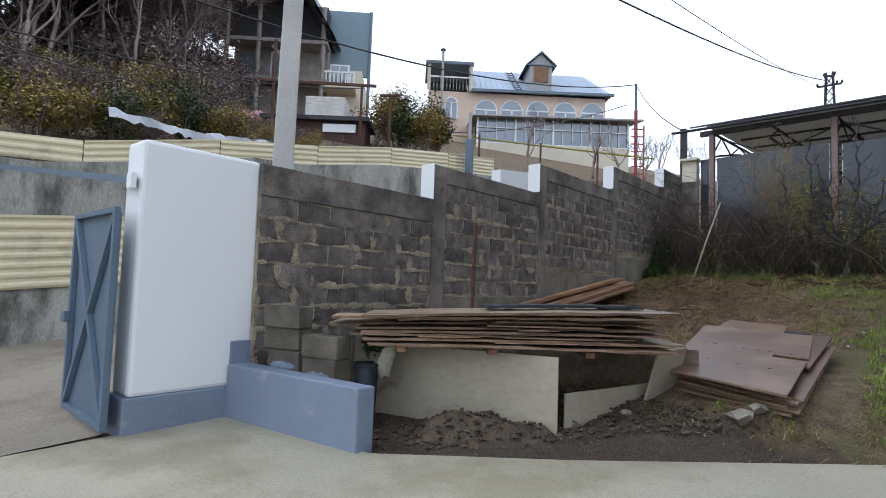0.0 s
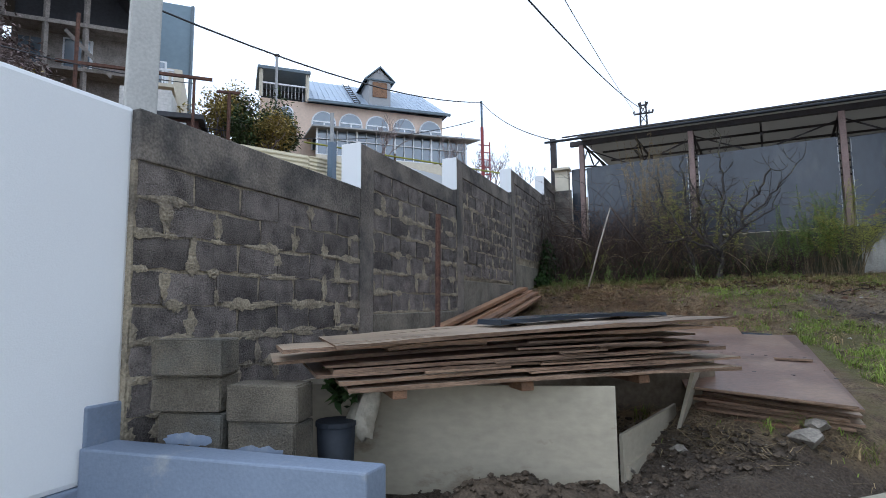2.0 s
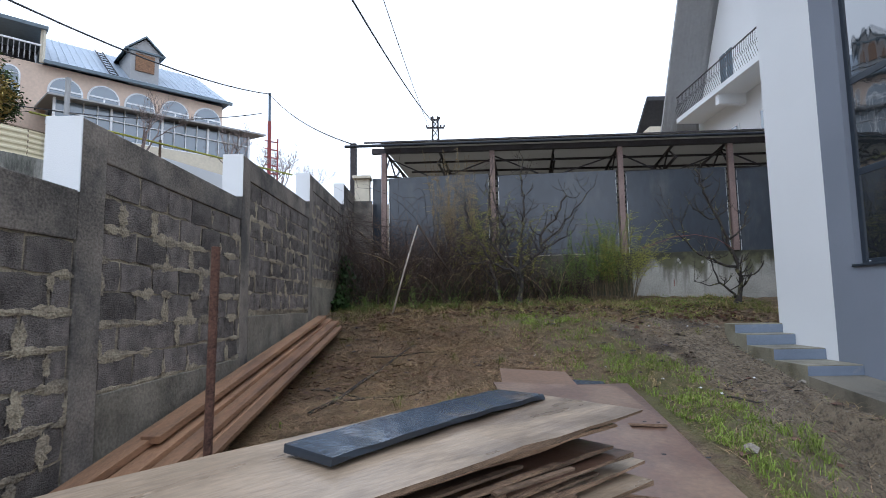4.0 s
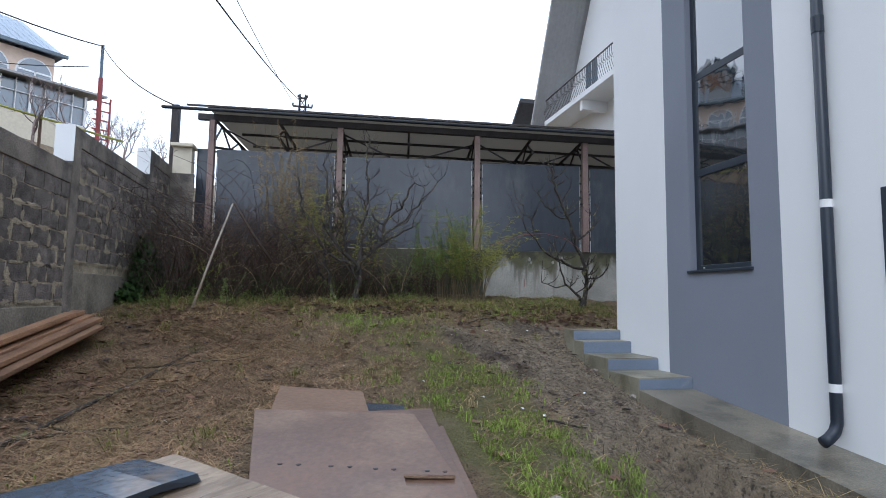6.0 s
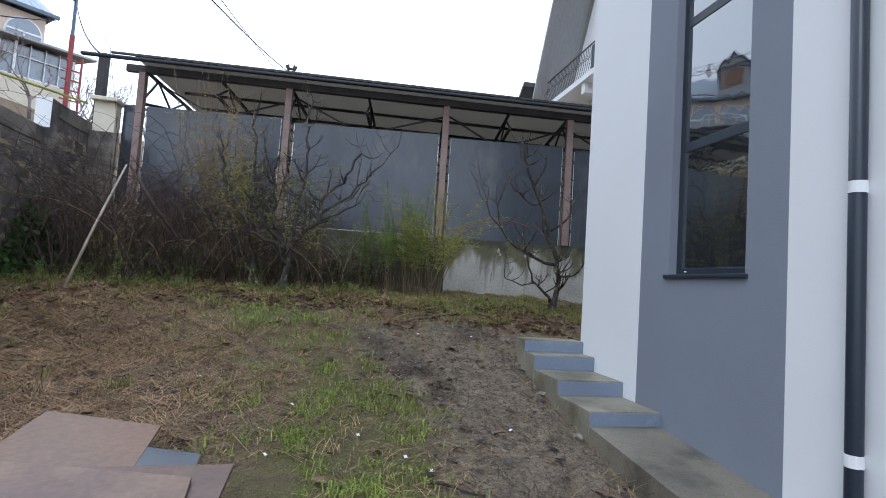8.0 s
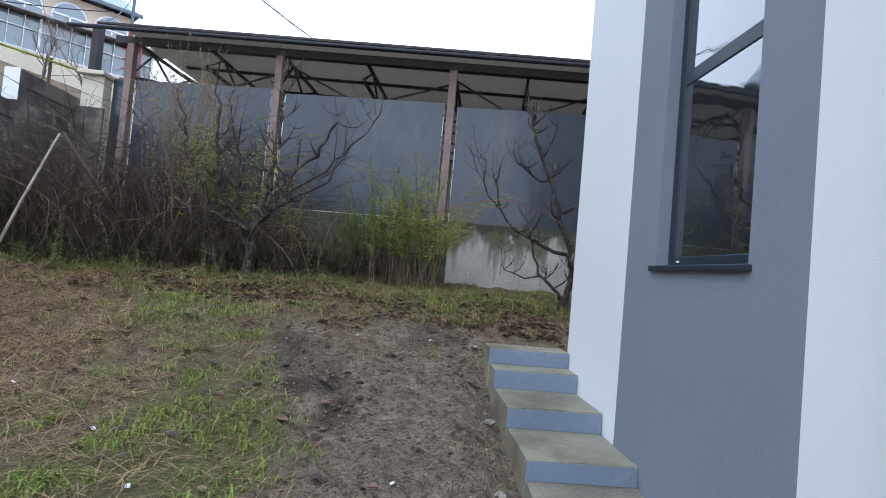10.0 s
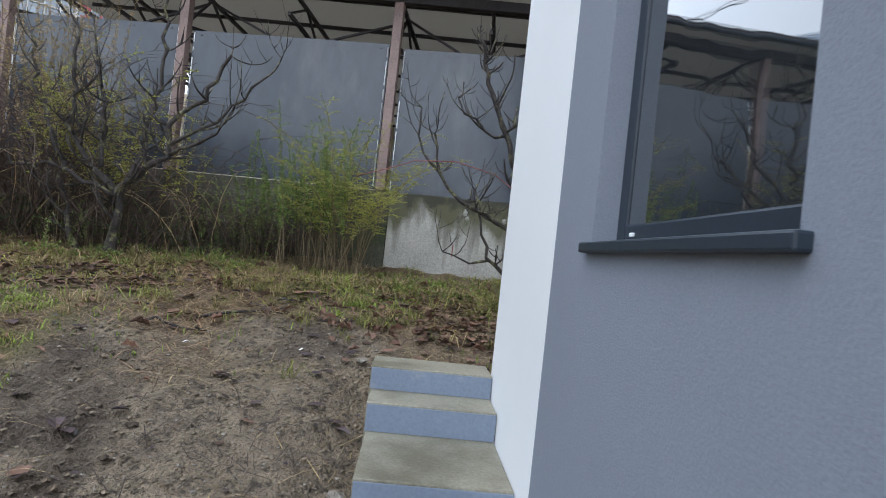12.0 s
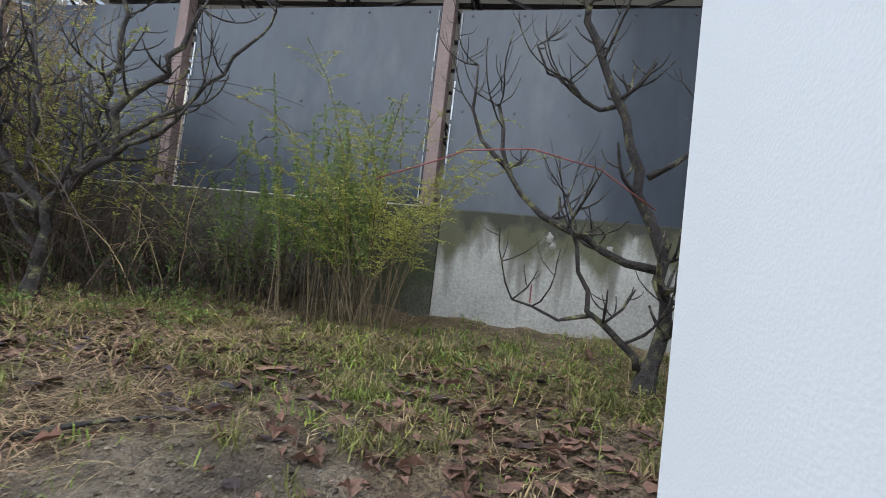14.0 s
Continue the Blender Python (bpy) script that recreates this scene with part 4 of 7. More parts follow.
# splinters and thin laths between the boards
rs = random.Random(17)
for k in range(14):
    u = rs.uniform(-0.1, 1.8)
    L = rs.uniform(0.3, 0.9)
    z = rs.choice((1.115, 1.155, 1.187, 1.22, 1.25, 1.285))
    p = BASE + BU * u + BV * rs.uniform(-0.03, 0.05)
    q = p + BU * L + BV * rs.uniform(-0.04, 0.04)
    Mesh().bar((p.x, p.y, z + 0.012 * u), (q.x, q.y, z + 0.012 * (u + L)), 0.03, 0.01).link("wood_lath", "board_edge", label="thin split lath between the stacked boards", category="lath", group="laths in the stack")
for u in (0.35, 1.1, 1.9):
    ob = Mesh().bar(BASE + BU * u + BV * 0.02 + Vector((0, 0, 1.05)), BASE + BU * u + BV * 0.5 + Vector((0, 0, 1.05)), 0.08, 0.05).link("wood_spacer", "timber", label="short wooden spacer block under the stack", category="wood block", group="spacer blocks", bevel=0.006)

# second pile lying on the slope


def lying(name, pts, dz, thick, mat, label):
    me = Mesh().slab([(x, y, 0.86 + 0.155 * (y - 5.6) + dz) for x, y in pts], thick)
    ob = me.link(name, mat, label=label, category="board", group="boards lying on the grass", bevel=0.003)
    ob.data.materials.append(M("board_edge"))
    for p in ob.data.polygons:
        if abs(p.normal.z) < 0.6:
            p.material_index = 1
    return ob


lying("form_board", [(-1.08, 5.72), (-0.05, 5.42), (-0.05, 6.5), (-0.34, 6.55), (-0.34, 6.67), (-0.05, 6.63), (-0.13, 7.58), (-1.27, 7.78)], 0.0, 0.021, "form_ply", "purple-brown formwork plywood sheet with a notch, wet")
lying("form_board", [(-1.0, 6.6), (-0.02, 6.4), (0.03, 7.76), (-1.1, 7.72)], -0.028, 0.021, "form_ply", "purple-brown formwork plywood sheet, wet")
lying("form_board", [(-1.2, 7.3), (-0.42, 7.2), (-0.46, 8.27), (-1.14, 8.46)], -0.053, 0.02, "wet_ply", "light reddish-brown plywood sheet, wet")
lying("form_board", [(-0.9, 5.95), (0.03, 5.62), (0.08, 7.55), (-0.8, 7.1)], -0.08, 0.021, "form_ply", "brown formwork plywood sheet, wet")
lying("metal_sheet", [(-0.52, 7.5), (-0.16, 7.4), (-0.16, 7.93), (-0.5, 8.02)], -0.056, 0.006, "sheet_panel", "small dark wet sheet between boards")
for i in range(13):
    x, y = -1.1 + 0.09 * i + rnd.uniform(-0.02, 0.02), (6.9 if i % 3 else 6.3) - 0.02 * i
    z = 0.86 + 0.155 * (y - 5.6)
    Mesh().tube([(x, y, z - 0.002), (x, y, z + 0.0015)], 0.016, 7).link("screw_hole", "dark_roof", label="dark plugged hole in the formwork sheet", category="hole", group="holes in the sheet")
for i, (dz, sh) in enumerate(((-0.09, 0.1), (-0.12, -0.02), (-0.15, 0.12), (-0.18, 0.03))):
    lying("form_board", [(-1.05 + sh, 5.92 - 0.03 * i), (-0.06 + 0.6 * sh, 5.56), (-0.02 + 0.6 * sh, 7.5), (-0.95 + sh, 7.2)], dz - 0.012, 0.022, "board_edge" if i % 2 else "pale_ply", "weathered plywood sheet low in the pile")
Mesh().bar((-0.75, 5.72, 0.62), (-0.35, 5.62, 0.62), 0.14, 0.07).link("wood_spacer", "timber", label="wooden block under the board pile", category="wood block", bevel=0.006)
Mesh().bar((-0.75, 7.3, 0.92), (-0.1, 7.2, 0.92), 0.12, 0.1).link("wood_spacer", "timber", label="wooden block under the board pile", category="wood block", bevel=0.006)

# loose concrete blocks by the low wall
BLOCKS = [(-3.5, 3.32, 0.5, 3), (-3.5, 3.32, 0.69, 5), (-3.5, 3.3, 0.88, 8), (-3.53, 3.28, 1.07, 16), (-3.5, 3.25, 1.26, 18), (-3.1, 3.37, 0.46, 6), (-3.1, 3.37, 0.65, 8), (-3.09, 3.37, 0.84, 7), (-3.1, 3.37, 1.03, 12)]

# timbers along the wall
for i, (p, q, w_, h_) in enumerate([((-3.76, 4.9, 0.9), (-3.74, 10.7, 1.7), 0.13, 0.05), ((-3.68, 5.2, 1.01), (-3.62, 10.8, 1.79), 0.13, 0.05), ((-3.56, 5.1, 0.94), (-3.54, 10.85, 1.74), 0.13, 0.05), ((-3.43, 5.2, 0.92), (-3.42, 10.8, 1.71), 0.12, 0.045), ((-3.6, 5.9, 1.13), (-3.55, 10.4, 1.78), 0.12, 0.05), ((-3.31, 5.3, 0.87), (-3.32, 10.6, 1.63), 0.1, 0.04), ((-3.52, 5.0, 0.83), (-3.5, 10.5, 1.6), 0.34, 0.05)]):
    m = Mesh().bar(p, q, w_, h_)
    m.link("timber_plank", "timber", label="long reddish sawn timber plank on the ground by the wall", category="plank", group="timbers along the wall", bevel=0.005)
rod = Mesh().tube([(-2.92, 5.14, 0.4), (-2.889, 5.126, 2.263)], 0.022, 8).link("steel_rod", "rust", label="rusty steel rod stuck upright in the ground", category="rod")
stick = thing("white_pole", "thin weathered whitish wooden pole leaning in the brush", "pole")
part("shaft", Mesh().tube([(-2.68, 12.1, yard_z(-2.68, 12.1) - 0.05), (-2.45, 12.23, 2.6), (-2.21, 12.36, 3.42)], [0.018, 0.016, 0.012], 8), "bare_wood", stick, smooth=True)
prop = thing("wooden_stick", "dark broken stick leaning against the pale pole", "stick")
part("shaft", Mesh().tube([(-1.62, 12.7, 2.55), (-1.9, 12.55, 2.95), (-2.2, 12.4, 3.44)], [0.02, 0.022, 0.016], 7), "twig", prop, smooth=True)

# ---- hillside across the lane ----
FE, FD, FN = Vector((0.08, -0.156, 0)), Vector((0.753, 0.658, 0)), Vector((-0.6585, 0.7526, 0))
FM = Matrix(((FD.x, FN.x, 0, FE.x), (FD.y, FN.y, 0, FE.y), (0, 0, 1, 0), (0, 0, 0, 1)))


def set_out(turn, grow, dx, dy, dz, high):
    """The hillside's axes turned, stretched and shifted for one group of buildings."""
    c, q = math.cos(turn), math.sin(turn)
    u = [(c * v.x - q * v.y, q * v.x + c * v.y) for v in (FD * grow, FN * grow)]
    return Matrix(((u[0][0], u[1][0], 0, FE.x + dx), (u[0][1], u[1][1], 0, FE.y + dy), (0, 0, high, dz), (0, 0, 0, 1)))


SLOPE = FM
VILLA = set_out(0.044, 1.5434, 1.1745, 1.7098, -1.0593, 1.5994)
OLD = set_out(0.0582, 1.742, 0.6076, 1.1547, -1.2316, 1.8537)
MAST = set_out(-0.0119, 1.0068, -0.48, 1.343, 0.659, 1.0034)


def far(a, d, z):
    return FM @ Vector((a, d, z))


def fbox(a0, d0, z0, a1, d1, z1):
    return Mesh().box((a0, d0, z0), (a1, d1, z1), FM)


def fbar(p, q, w):
    w *= FM[2][2]
    return Mesh().bar(far(*p), far(*q), w, w)


FM = VILLA
villa = thing("house_pink", "pink two-storey house with arched windows and a blue-grey metal roof", "house")
part("wall", fbox(-0.3, 31, 5.5, 10.24, 38, 12.5), "pink_wall", villa)
part("roof", Mesh().add([far(2.2, 30.6, 12.52), far(10.55, 30.6, 12.62), far(10.0, 34.6, 15.15), far(2.3, 34.6, 15.15), far(10.55, 38.4, 12.6), far(2.2, 38.4, 12.5)],
                        [(0, 1, 2, 3), (3, 2, 4, 5), (1, 4, 2), (0, 3, 5)]), "roof_metal", villa, "blue-grey metal roof")
part("gutter", fbar((2.2, 30.55, 12.5), (10.6, 30.55, 12.6), 0.14), "dark_sheet", villa)
for i in range(24):
    a = 2.5 + 0.33 * i
    part("roof_seam", fbar((a, 30.6, 12.57 + 0.01 * i / 2.4), (2.3 + (a - 2.2) * 7.7 / 8.35, 34.5, 15.14), 0.018), "roof_metal", villa)
ladder = Mesh()
for k in range(9):
    ladder.bar(far(4.75, 30.7 + 0.4 * k, 12.72 + 0.265 * k), far(5.1, 30.7 + 0.4 * k, 12.72 + 0.265 * k), 0.07, 0.05)
for a in (4.75, 5.1):
    ladder.bar(far(a, 30.6, 12.68), far(a, 34.3, 15.1), 0.06, 0.06)
part("roof_ladder", ladder, "dark_roof", villa, "dark roof ladder")
dorm = part("dormer", Mesh().prism([(5.68, 12.6), (6.98, 12.6), (6.98, 14.4), (6.33, 14.98), (5.68, 14.4)], 31.0, 35.5, FM), "siding", villa, "grey dormer with a small gable")
part("dormer_roof", Mesh().add([far(5.4, 30.85, 14.28), far(6.33, 30.85, 15.1), far(7.26, 30.85, 14.28), far(5.4, 35.5, 14.28), far(6.33, 35.5, 15.1), far(7.26, 35.5, 14.28),
                                far(5.4, 30.85, 14.2), far(6.33, 30.85, 15.0), far(7.26, 30.85, 14.2)], [(0, 1, 4, 3), (1, 2, 5, 4), (0, 6, 7, 1), (1, 7, 8, 2)]), "dark_sheet", dorm)
part("gable_board", fbox(5.42, 30.9, 14.25, 7.24, 31.0, 14.33), "dark_sheet", dorm)
part("dormer_window", fbox(5.9, 30.93, 13.3, 6.76, 31.0, 14.15), "timber", dorm, "brown shuttered window")
# corner balcony on top of the house
part("balcony_roof", fbox(-0.5, 30.6, 13.95, 2.3, 34, 14.1), "dark_sheet", villa)
part("balcony_back", fbox(-0.2, 33.6, 12.5, 2.2, 33.8, 14.0), "dark_roof", villa)
for a in (-0.3, 2.15):
    part("balcony_post", fbar((a, 30.8, 12.5), (a, 30.8, 14.0), 0.14), "cream_wall", villa)
part("balcony_rail", fbar((-0.3, 30.8, 13.25), (2.15, 30.8, 13.25), 0.07), "white_plastic", villa)
for i in range(13):
    a = -0.2 + 0.19 * i
    part("baluster", Mesh().tube([far(a, 30.8, 12.52), far(a, 30.8, 12.75), far(a, 30.8, 12.95), far(a, 30.8, 13.22)], [0.02, 0.045, 0.02, 0.03], 6), "siding", villa)
part("chimney_pipe", Mesh().tube([far(0.46, 30.2, 6.5), far(0.46, 30.2, 14.5)], 0.11, 10), "siding", villa, "grey flue pipe")
part("chimney_cowl", Mesh().tube([far(0.46, 30.2, 14.5), far(0.46, 30.2, 14.58)], 0.22, 10), "dark_roof", villa)


def arch(cx, w, z0, z1, d):
    n = 14
    poly = [(cx - w / 2, z0), (cx + w / 2, z0)] + [(cx + w / 2 * math.cos(math.pi * i / n), z1 - w / 2 + w / 2 * math.sin(math.pi * i / n)) for i in range(n + 1)]
    return Mesh().prism(poly, d, d + 0.08, FM)


for cx, w, z0, z1 in ((1.06, 0.62, 10.9, 12.1), (3.1, 1.22, 9.9, 12.03), (4.62, 1.2, 9.9, 12.07), (6.17, 1.22, 9.9, 12.1), (7.8, 1.25, 9.9, 12.13), (9.45, 1.28, 9.9, 12.16)):
    f = part("window", arch(cx, w + 0.16, z0, z1 + 0.08, 30.93), "white_plastic", villa, "white arched window")
    part("pane", arch(cx, w, z0, z1, 30.87), "far_glass", f)
    part("mullion", fbox(cx - 0.035, 30.83, z0, cx + 0.035, 30.88, z1 - w * 0.42), "white_plastic", f)
    part("mullion", fbox(cx - w / 2, 30.83, z1 - w * 0.48, cx + w / 2, 30.88, z1 - w * 0.42), "white_plastic", f)
sun = thing("sunroom", "white-framed glazed veranda along the pink house", "veranda")
part("base", fbox(2.24, 27.6, 5.5, 10.35, 30.9, 8.8), "cream_wall", sun)
part("roof", Mesh().slab([far(2.0, 27.2, 10.12), far(11.0, 27.2, 10.26), far(11.0, 30.98, 10.75), far(2.0, 30.98, 10.6)], 0.12), "siding", sun)
part("glass", fbox(2.3, 27.72, 8.8, 10.3, 27.75, 10.05), "far_glass", sun, "grey-blue glazing")
part("end_glass", fbox(10.28, 27.75, 8.8, 10.31, 30.8, 10.1), "far_glass", sun)
for i in range(17):
    a, w_ = 2.28 + 0.5025 * i, 0.045 if i % 4 == 0 else 0.014
    part("mullion", fbox(a - w_, 27.62, 8.8, a + w_, 27.71, 10.1), "white_plastic", sun)
for z in (8.83, 9.6):
    part("transom", fbox(2.28, 27.63, z - 0.018, 10.32, 27.7, z + 0.018), "white_plastic", sun)
FM = MAST
rp = thing("red_mast", "thin mast painted red below and grey-green above", "mast")
part("lower", Mesh().tube([far(10.2, 27, 5.8), far(10.17, 27, 10.4)], 0.09, 8), "red_paint", rp)
part("upper", Mesh().tube([far(10.17, 27, 10.4), far(10.16, 27, 11.85)], 0.06, 8), "gate_paint", rp)
part("side_rail", fbar((10.6, 27, 6.0), (10.6, 27, 9.6), 0.06), "red_paint", rp)
for k in range(8):
    part("rung", fbar((9.95, 27, 6.6 + 0.4 * k), (10.62, 27, 6.6 + 0.4 * k), 0.05), "red_paint", rp)

FM = OLD
old = thing("house_old", "weathered grey house with open storeys under a broad dark roof", "house")
part("wall", fbox(-8.6, 25.2, 6.5, -4.3, 30, 12.0), "grey_wood", old)
part("floor_slab", fbox(-8.9, 24.3, 11.55, -4.2, 25.2, 11.7), "grey_wood", old)
part("floor_slab", fbox(-8.9, 24.3, 9.9, -4.2, 25.2, 10.02), "grey_wood", old)
for a in (-8.7, -7.3, -6.0, -4.4):
    part("post", fbar((a, 24.4, 8.0), (a, 24.4, 13.2), 0.14), "grey_wood", old)
part("roof", Mesh().add([far(-10.6, 23.0, 13.75), far(-5.4, 23.0, 14.0), far(-3.9, 24.2, 11.95), far(-9.2, 24.2, 11.9), far(-10.6, 32, 15.5), far(-5.0, 32, 15.7), far(-3.6, 31, 12.2)], [(0, 1, 5, 4), (1, 2, 6, 5)]), "dark_sheet", old, "broad dark sheet roof")
part("soffit", Mesh().slab([far(-10.3, 23.1, 13.62), far(-5.4, 23.1, 13.85), far(-5.0, 30, 13.9), far(-10.3, 30, 13.7)], 0.05), "dark_roof", old)
part("soffit_side", Mesh().add([far(-5.45, 23.05, 13.8), far(-4.0, 24.2, 11.9), far(-4.4, 29.5, 11.9), far(-5.3, 29.5, 13.8)], [(0, 1, 2, 3)]), "dark_roof", old)
part("upper_store", fbox(-8.6, 25.4, 12.0, -4.4, 29, 13.7), "dark_roof", old)
part("gable_sheet", fbox(-5.0, 26.2, 10.9, -2.4, 26.4, 13.95), "gable_sheet", old, "grey-blue sheet gable")
part("gable_edge", fbar((-2.42, 26.15, 8.6), (-2.42, 26.15, 13.95), 0.1), "dark_sheet", old)
part("side_wing", fbox(-4.3, 25.5, 7.5, -2.7, 29.5, 10.9), "cream_wall", old)
for a0, z0, a1, z1 in ((-6.9, 10.2, -5.9, 11.4), (-8.4, 10.2, -7.5, 11.3), (-8.2, 8.9, -7.4, 9.6), (-4.15, 9.95, -3.25, 11.0)):
    w_ = part("window", fbox(a0, 25.1, z0, a1, 25.19, z1), "white_plastic" if a0 > -7 else "grey_wood", old)
    part("pane", fbox(a0 + 0.08, 25.04, z0 + 0.08, (a0 + a1) / 2 - 0.03, 25.1, z1 - 0.08), "far_glass", w_)
    part("pane", fbox((a0 + a1) / 2 + 0.03, 25.04, z0 + 0.08, a1 - 0.08, 25.1, z1 - 0.08), "far_glass", w_)
part("balcony", fbox(-4.5, 24.4, 9.75, -2.9, 25.5, 9.88), "cream_wall", old)
for i in range(9):
    part("baluster", fbar((-4.4 + 0.18 * i, 24.45, 9.88), (-4.4 + 0.18 * i, 24.45, 10.4), 0.05), "white_plastic", old)
part("balcony_rail", fbar((-4.5, 24.45, 10.42), (-2.9, 24.45, 10.42), 0.07), "white_plastic", old)
part("stair_beam", fbar((-6.6, 24.2, 11.3), (-5.0, 24.0, 9.7), 0.12), "grey_wood", old)
FM = SLOPE
hut = thing("brick_hut", "small white brick hut on a flat-roofed store", "hut")
part("body", fbox(-5.2, 23.6, 8.55, -3.5, 25, 9.6), "brick_white", hut)
for k in range(9):
    part("brick_course", fbox(-5.21, 23.585, 8.6 + 0.11 * k, -3.49, 23.6, 8.69 + 0.11 * k), "brick_white", hut)
part("slab", fbox(-7.2, 22.9, 8.38, -2.3, 25.2, 8.55), "dark_roof", hut)
part("store", fbox(-7.0, 23.2, 6.5, -2.5, 25, 8.38), "maroon", hut, "dark maroon store wall")
part("panel", fbox(-4.3, 23.1, 7.9, -2.9, 23.19, 8.25), "white_plastic", hut)
part("roof_deck", fbox(-10.5, 22.2, 8.1, -7.1, 24, 8.2), "dark_roof", hut)
clothes = thing("laundry_heap", "heap of coloured cloth on a flat roof", "laundry")
for i in range(14):
    a, dd = -8.3 + 1.3 * rnd.random(), 23.0 + 0.5 * rnd.random()
    c = far(a, dd, 8.3 + 0.25 * rnd.random())
    m = Mesh()
    m.tube([c + Vector((0, 0, -0.2)), c + Vector((0.05, 0, 0.05)), c + Vector((0, 0.05, 0.22))], [0.3, 0.28, 0.05], 7)
    part("cloth", m, "cloth", clothes, smooth=True)
tarp = thing("tarpaulin", "crumpled grey-white sheet draped along the fence top", "tarpaulin")
tm = Mesh()
for i in range(40):
    f = i / 39
    x, y = -11.0 - 0.5 * f + 0.06 * math.sin(i * 1.3), 4.0 + 4.6 * f
    z = 4.72 - 0.2 * min(1, f * 3) + 0.5 * f + 0.02 * math.sin(i * 1.1) + 0.05 * rnd.random()
    tm.v += [(x, y, z), (x + 0.1 + 0.08 * math.sin(i * 0.7), y, z - 0.13 - 0.1 * rnd.random())]
tm.f = [(2 * i, 2 * i + 1, 2 * i + 3, 2 * i + 2) for i in range(39)]
part("sheet", tm, "tarp", tarp)
tpole = thing("fence_post", "grey steel post at the end of the cream fence", "post")
part("shaft", Mesh().tube([(-10.2, 14.25, 2.0), (-10.2, 14.25, 7.2)], 0.06, 8), "siding", tpole)
part("box", box((-10.28, 14.15, 5.2), (-10.1, 14.35, 6.3)), "gate_paint", tpole)
lp = thing("lamp_bracket", "dark steel T-shaped posts above the terrace", "post")
part("shaft", fbar((-1.45, 23.2, 7.0), (-1.45, 23.2, 9.6), 0.09), "rust", lp)
part("arm", fbar((-1.9, 23.2, 9.6), (-1.05, 23.2, 9.62), 0.09), "rust", lp)
part("beam", fbar((-6.9, 22.5, 9.85), (-2.0, 22.5, 9.75), 0.1), "rust", lp)
part("shaft", fbar((-6.3, 22.5, 7.5), (-6.3, 22.5, 11.6), 0.09), "rust", lp)
part("shaft", fbar((-2.6, 22.5, 7.5), (-2.6, 22.5, 9.7), 0.07), "rust", lp)
gpipe = thing("gas_pipe", "thin yellow pipe on posts across the slope", "pipe")
part("pipe", Mesh().tube([far(1.5, 25.5, 8.6), far(5.5, 25.3, 8.2), far(10.8, 25.2, 7.75)], 0.04, 6), "weed_yellow", gpipe)
for a, z in ((2.6, 8.5), (5.5, 8.2), (8.2, 7.95)):
    part("post", fbar((a, 25.35, 6.0), (a, 25.35, z + 0.15), 0.07), "dry_stem", gpipe)
bwall = thing("white_parapet", "low white parapet sloping behind the block wall", "wall")
part("body", Mesh().slab([(-5.2, 8.6, 3.72), (-5.0, 8.6, 3.72), (-5.0, 11.2, 4.02), (-5.2, 11.2, 4.02)], 3.6), "white_render", bwall)

# ---- neighbour's balcony house beyond the shed ----
nb = thing("house_white_gable", "steep-gabled cream house with a wrought-iron balcony", "house")
part("facade", box((10.2, 15.5, 2.5), (18, 27.0, 10.2)), "white_render", nb)
part("gable", Mesh().add([(10.2, 15.5, 10.2), (10.2, 27.0, 10.2), (10.2, 21.3, 20.5), (18, 15.5, 10.2), (18, 27.0, 10.2), (18, 21.3, 20.5)], [(0, 1, 2), (5, 4, 3), (0, 2, 5, 3), (2, 1, 4, 5)]), "white_render", nb)
for s, y_low, z_low in ((1, 28.05, 8.2), (-1, 14.6, 8.2)):
    r_ = Mesh()
    r_.add([(8.55, y_low, z_low), (19, y_low, z_low), (19, 21.3, 21.6), (8.55, 21.3, 21.6), (8.55, y_low, z_low + 0.3), (19, y_low, z_low + 0.3), (19, 21.3, 21.9), (8.55, 21.3, 21.9)],
           [(0, 1, 2, 3), (4, 7, 6, 5), (0, 3, 7, 4), (0, 4, 5, 1)])
    part("roof", r_, "siding", nb, "grey sheet roof with a boarded overhang")
    for k in range(11):
        x = 8.6 + 0.15 * k
        part("soffit_board", Mesh().bar((x, y_low - 0.02 * s, z_low - 0.02), (x, 21.3, 21.55), 0.02, 0.03), "siding", nb)
part("balcony_slab", box((9.0, 16.5, 10.0), (10.2, 26.6, 10.22)), "white_render", nb, bevel=0.01)
part("bracket", box((9.1, 23.0, 9.6), (10.2, 23.25, 10.0)), "white_render", nb)
part("bracket", box((9.1, 19.0, 9.6), (10.2, 19.25, 10.0)), "white_render", nb)
part("hand_rail", Mesh().bar((9.05, 16.5, 11.2), (9.05, 26.6, 11.2), 0.04, 0.04), "truss_steel", nb)
part("hand_rail", Mesh().bar((9.05, 26.6, 11.2), (10.2, 26.6, 11.2), 0.04, 0.04), "truss_steel", nb)
for i in range(72):
    y = 16.6 + 0.139 * i
    part("baluster", Mesh().tube([(9.05, y, 10.22), (8.99, y, 10.4), (8.93, y, 10.6), (9.03, y, 10.85), (9.05, y, 11.2)], 0.011, 4, cap=False), "truss_steel", nb)
for y0, z0, z1 in ((18.2, 10.25, 12.4), (20.6, 10.25, 12.4), (23.6, 10.7, 12.3), (18.2, 6.6, 9.0), (21.0, 6.6, 9.0), (23.6, 7.2, 9.0)):
    w_ = part("window", box((10.14, y0, z0), (10.2, y0 + 1.1, z1)), "white_plastic", nb)
    for k in range(2):
        part("pane", box((10.1, y0 + 0.08 + 0.52 * k, z0 + 0.08), (10.14, y0 + 0.5 + 0.52 * k, z1 - 0.08)), "far_glass", w_)
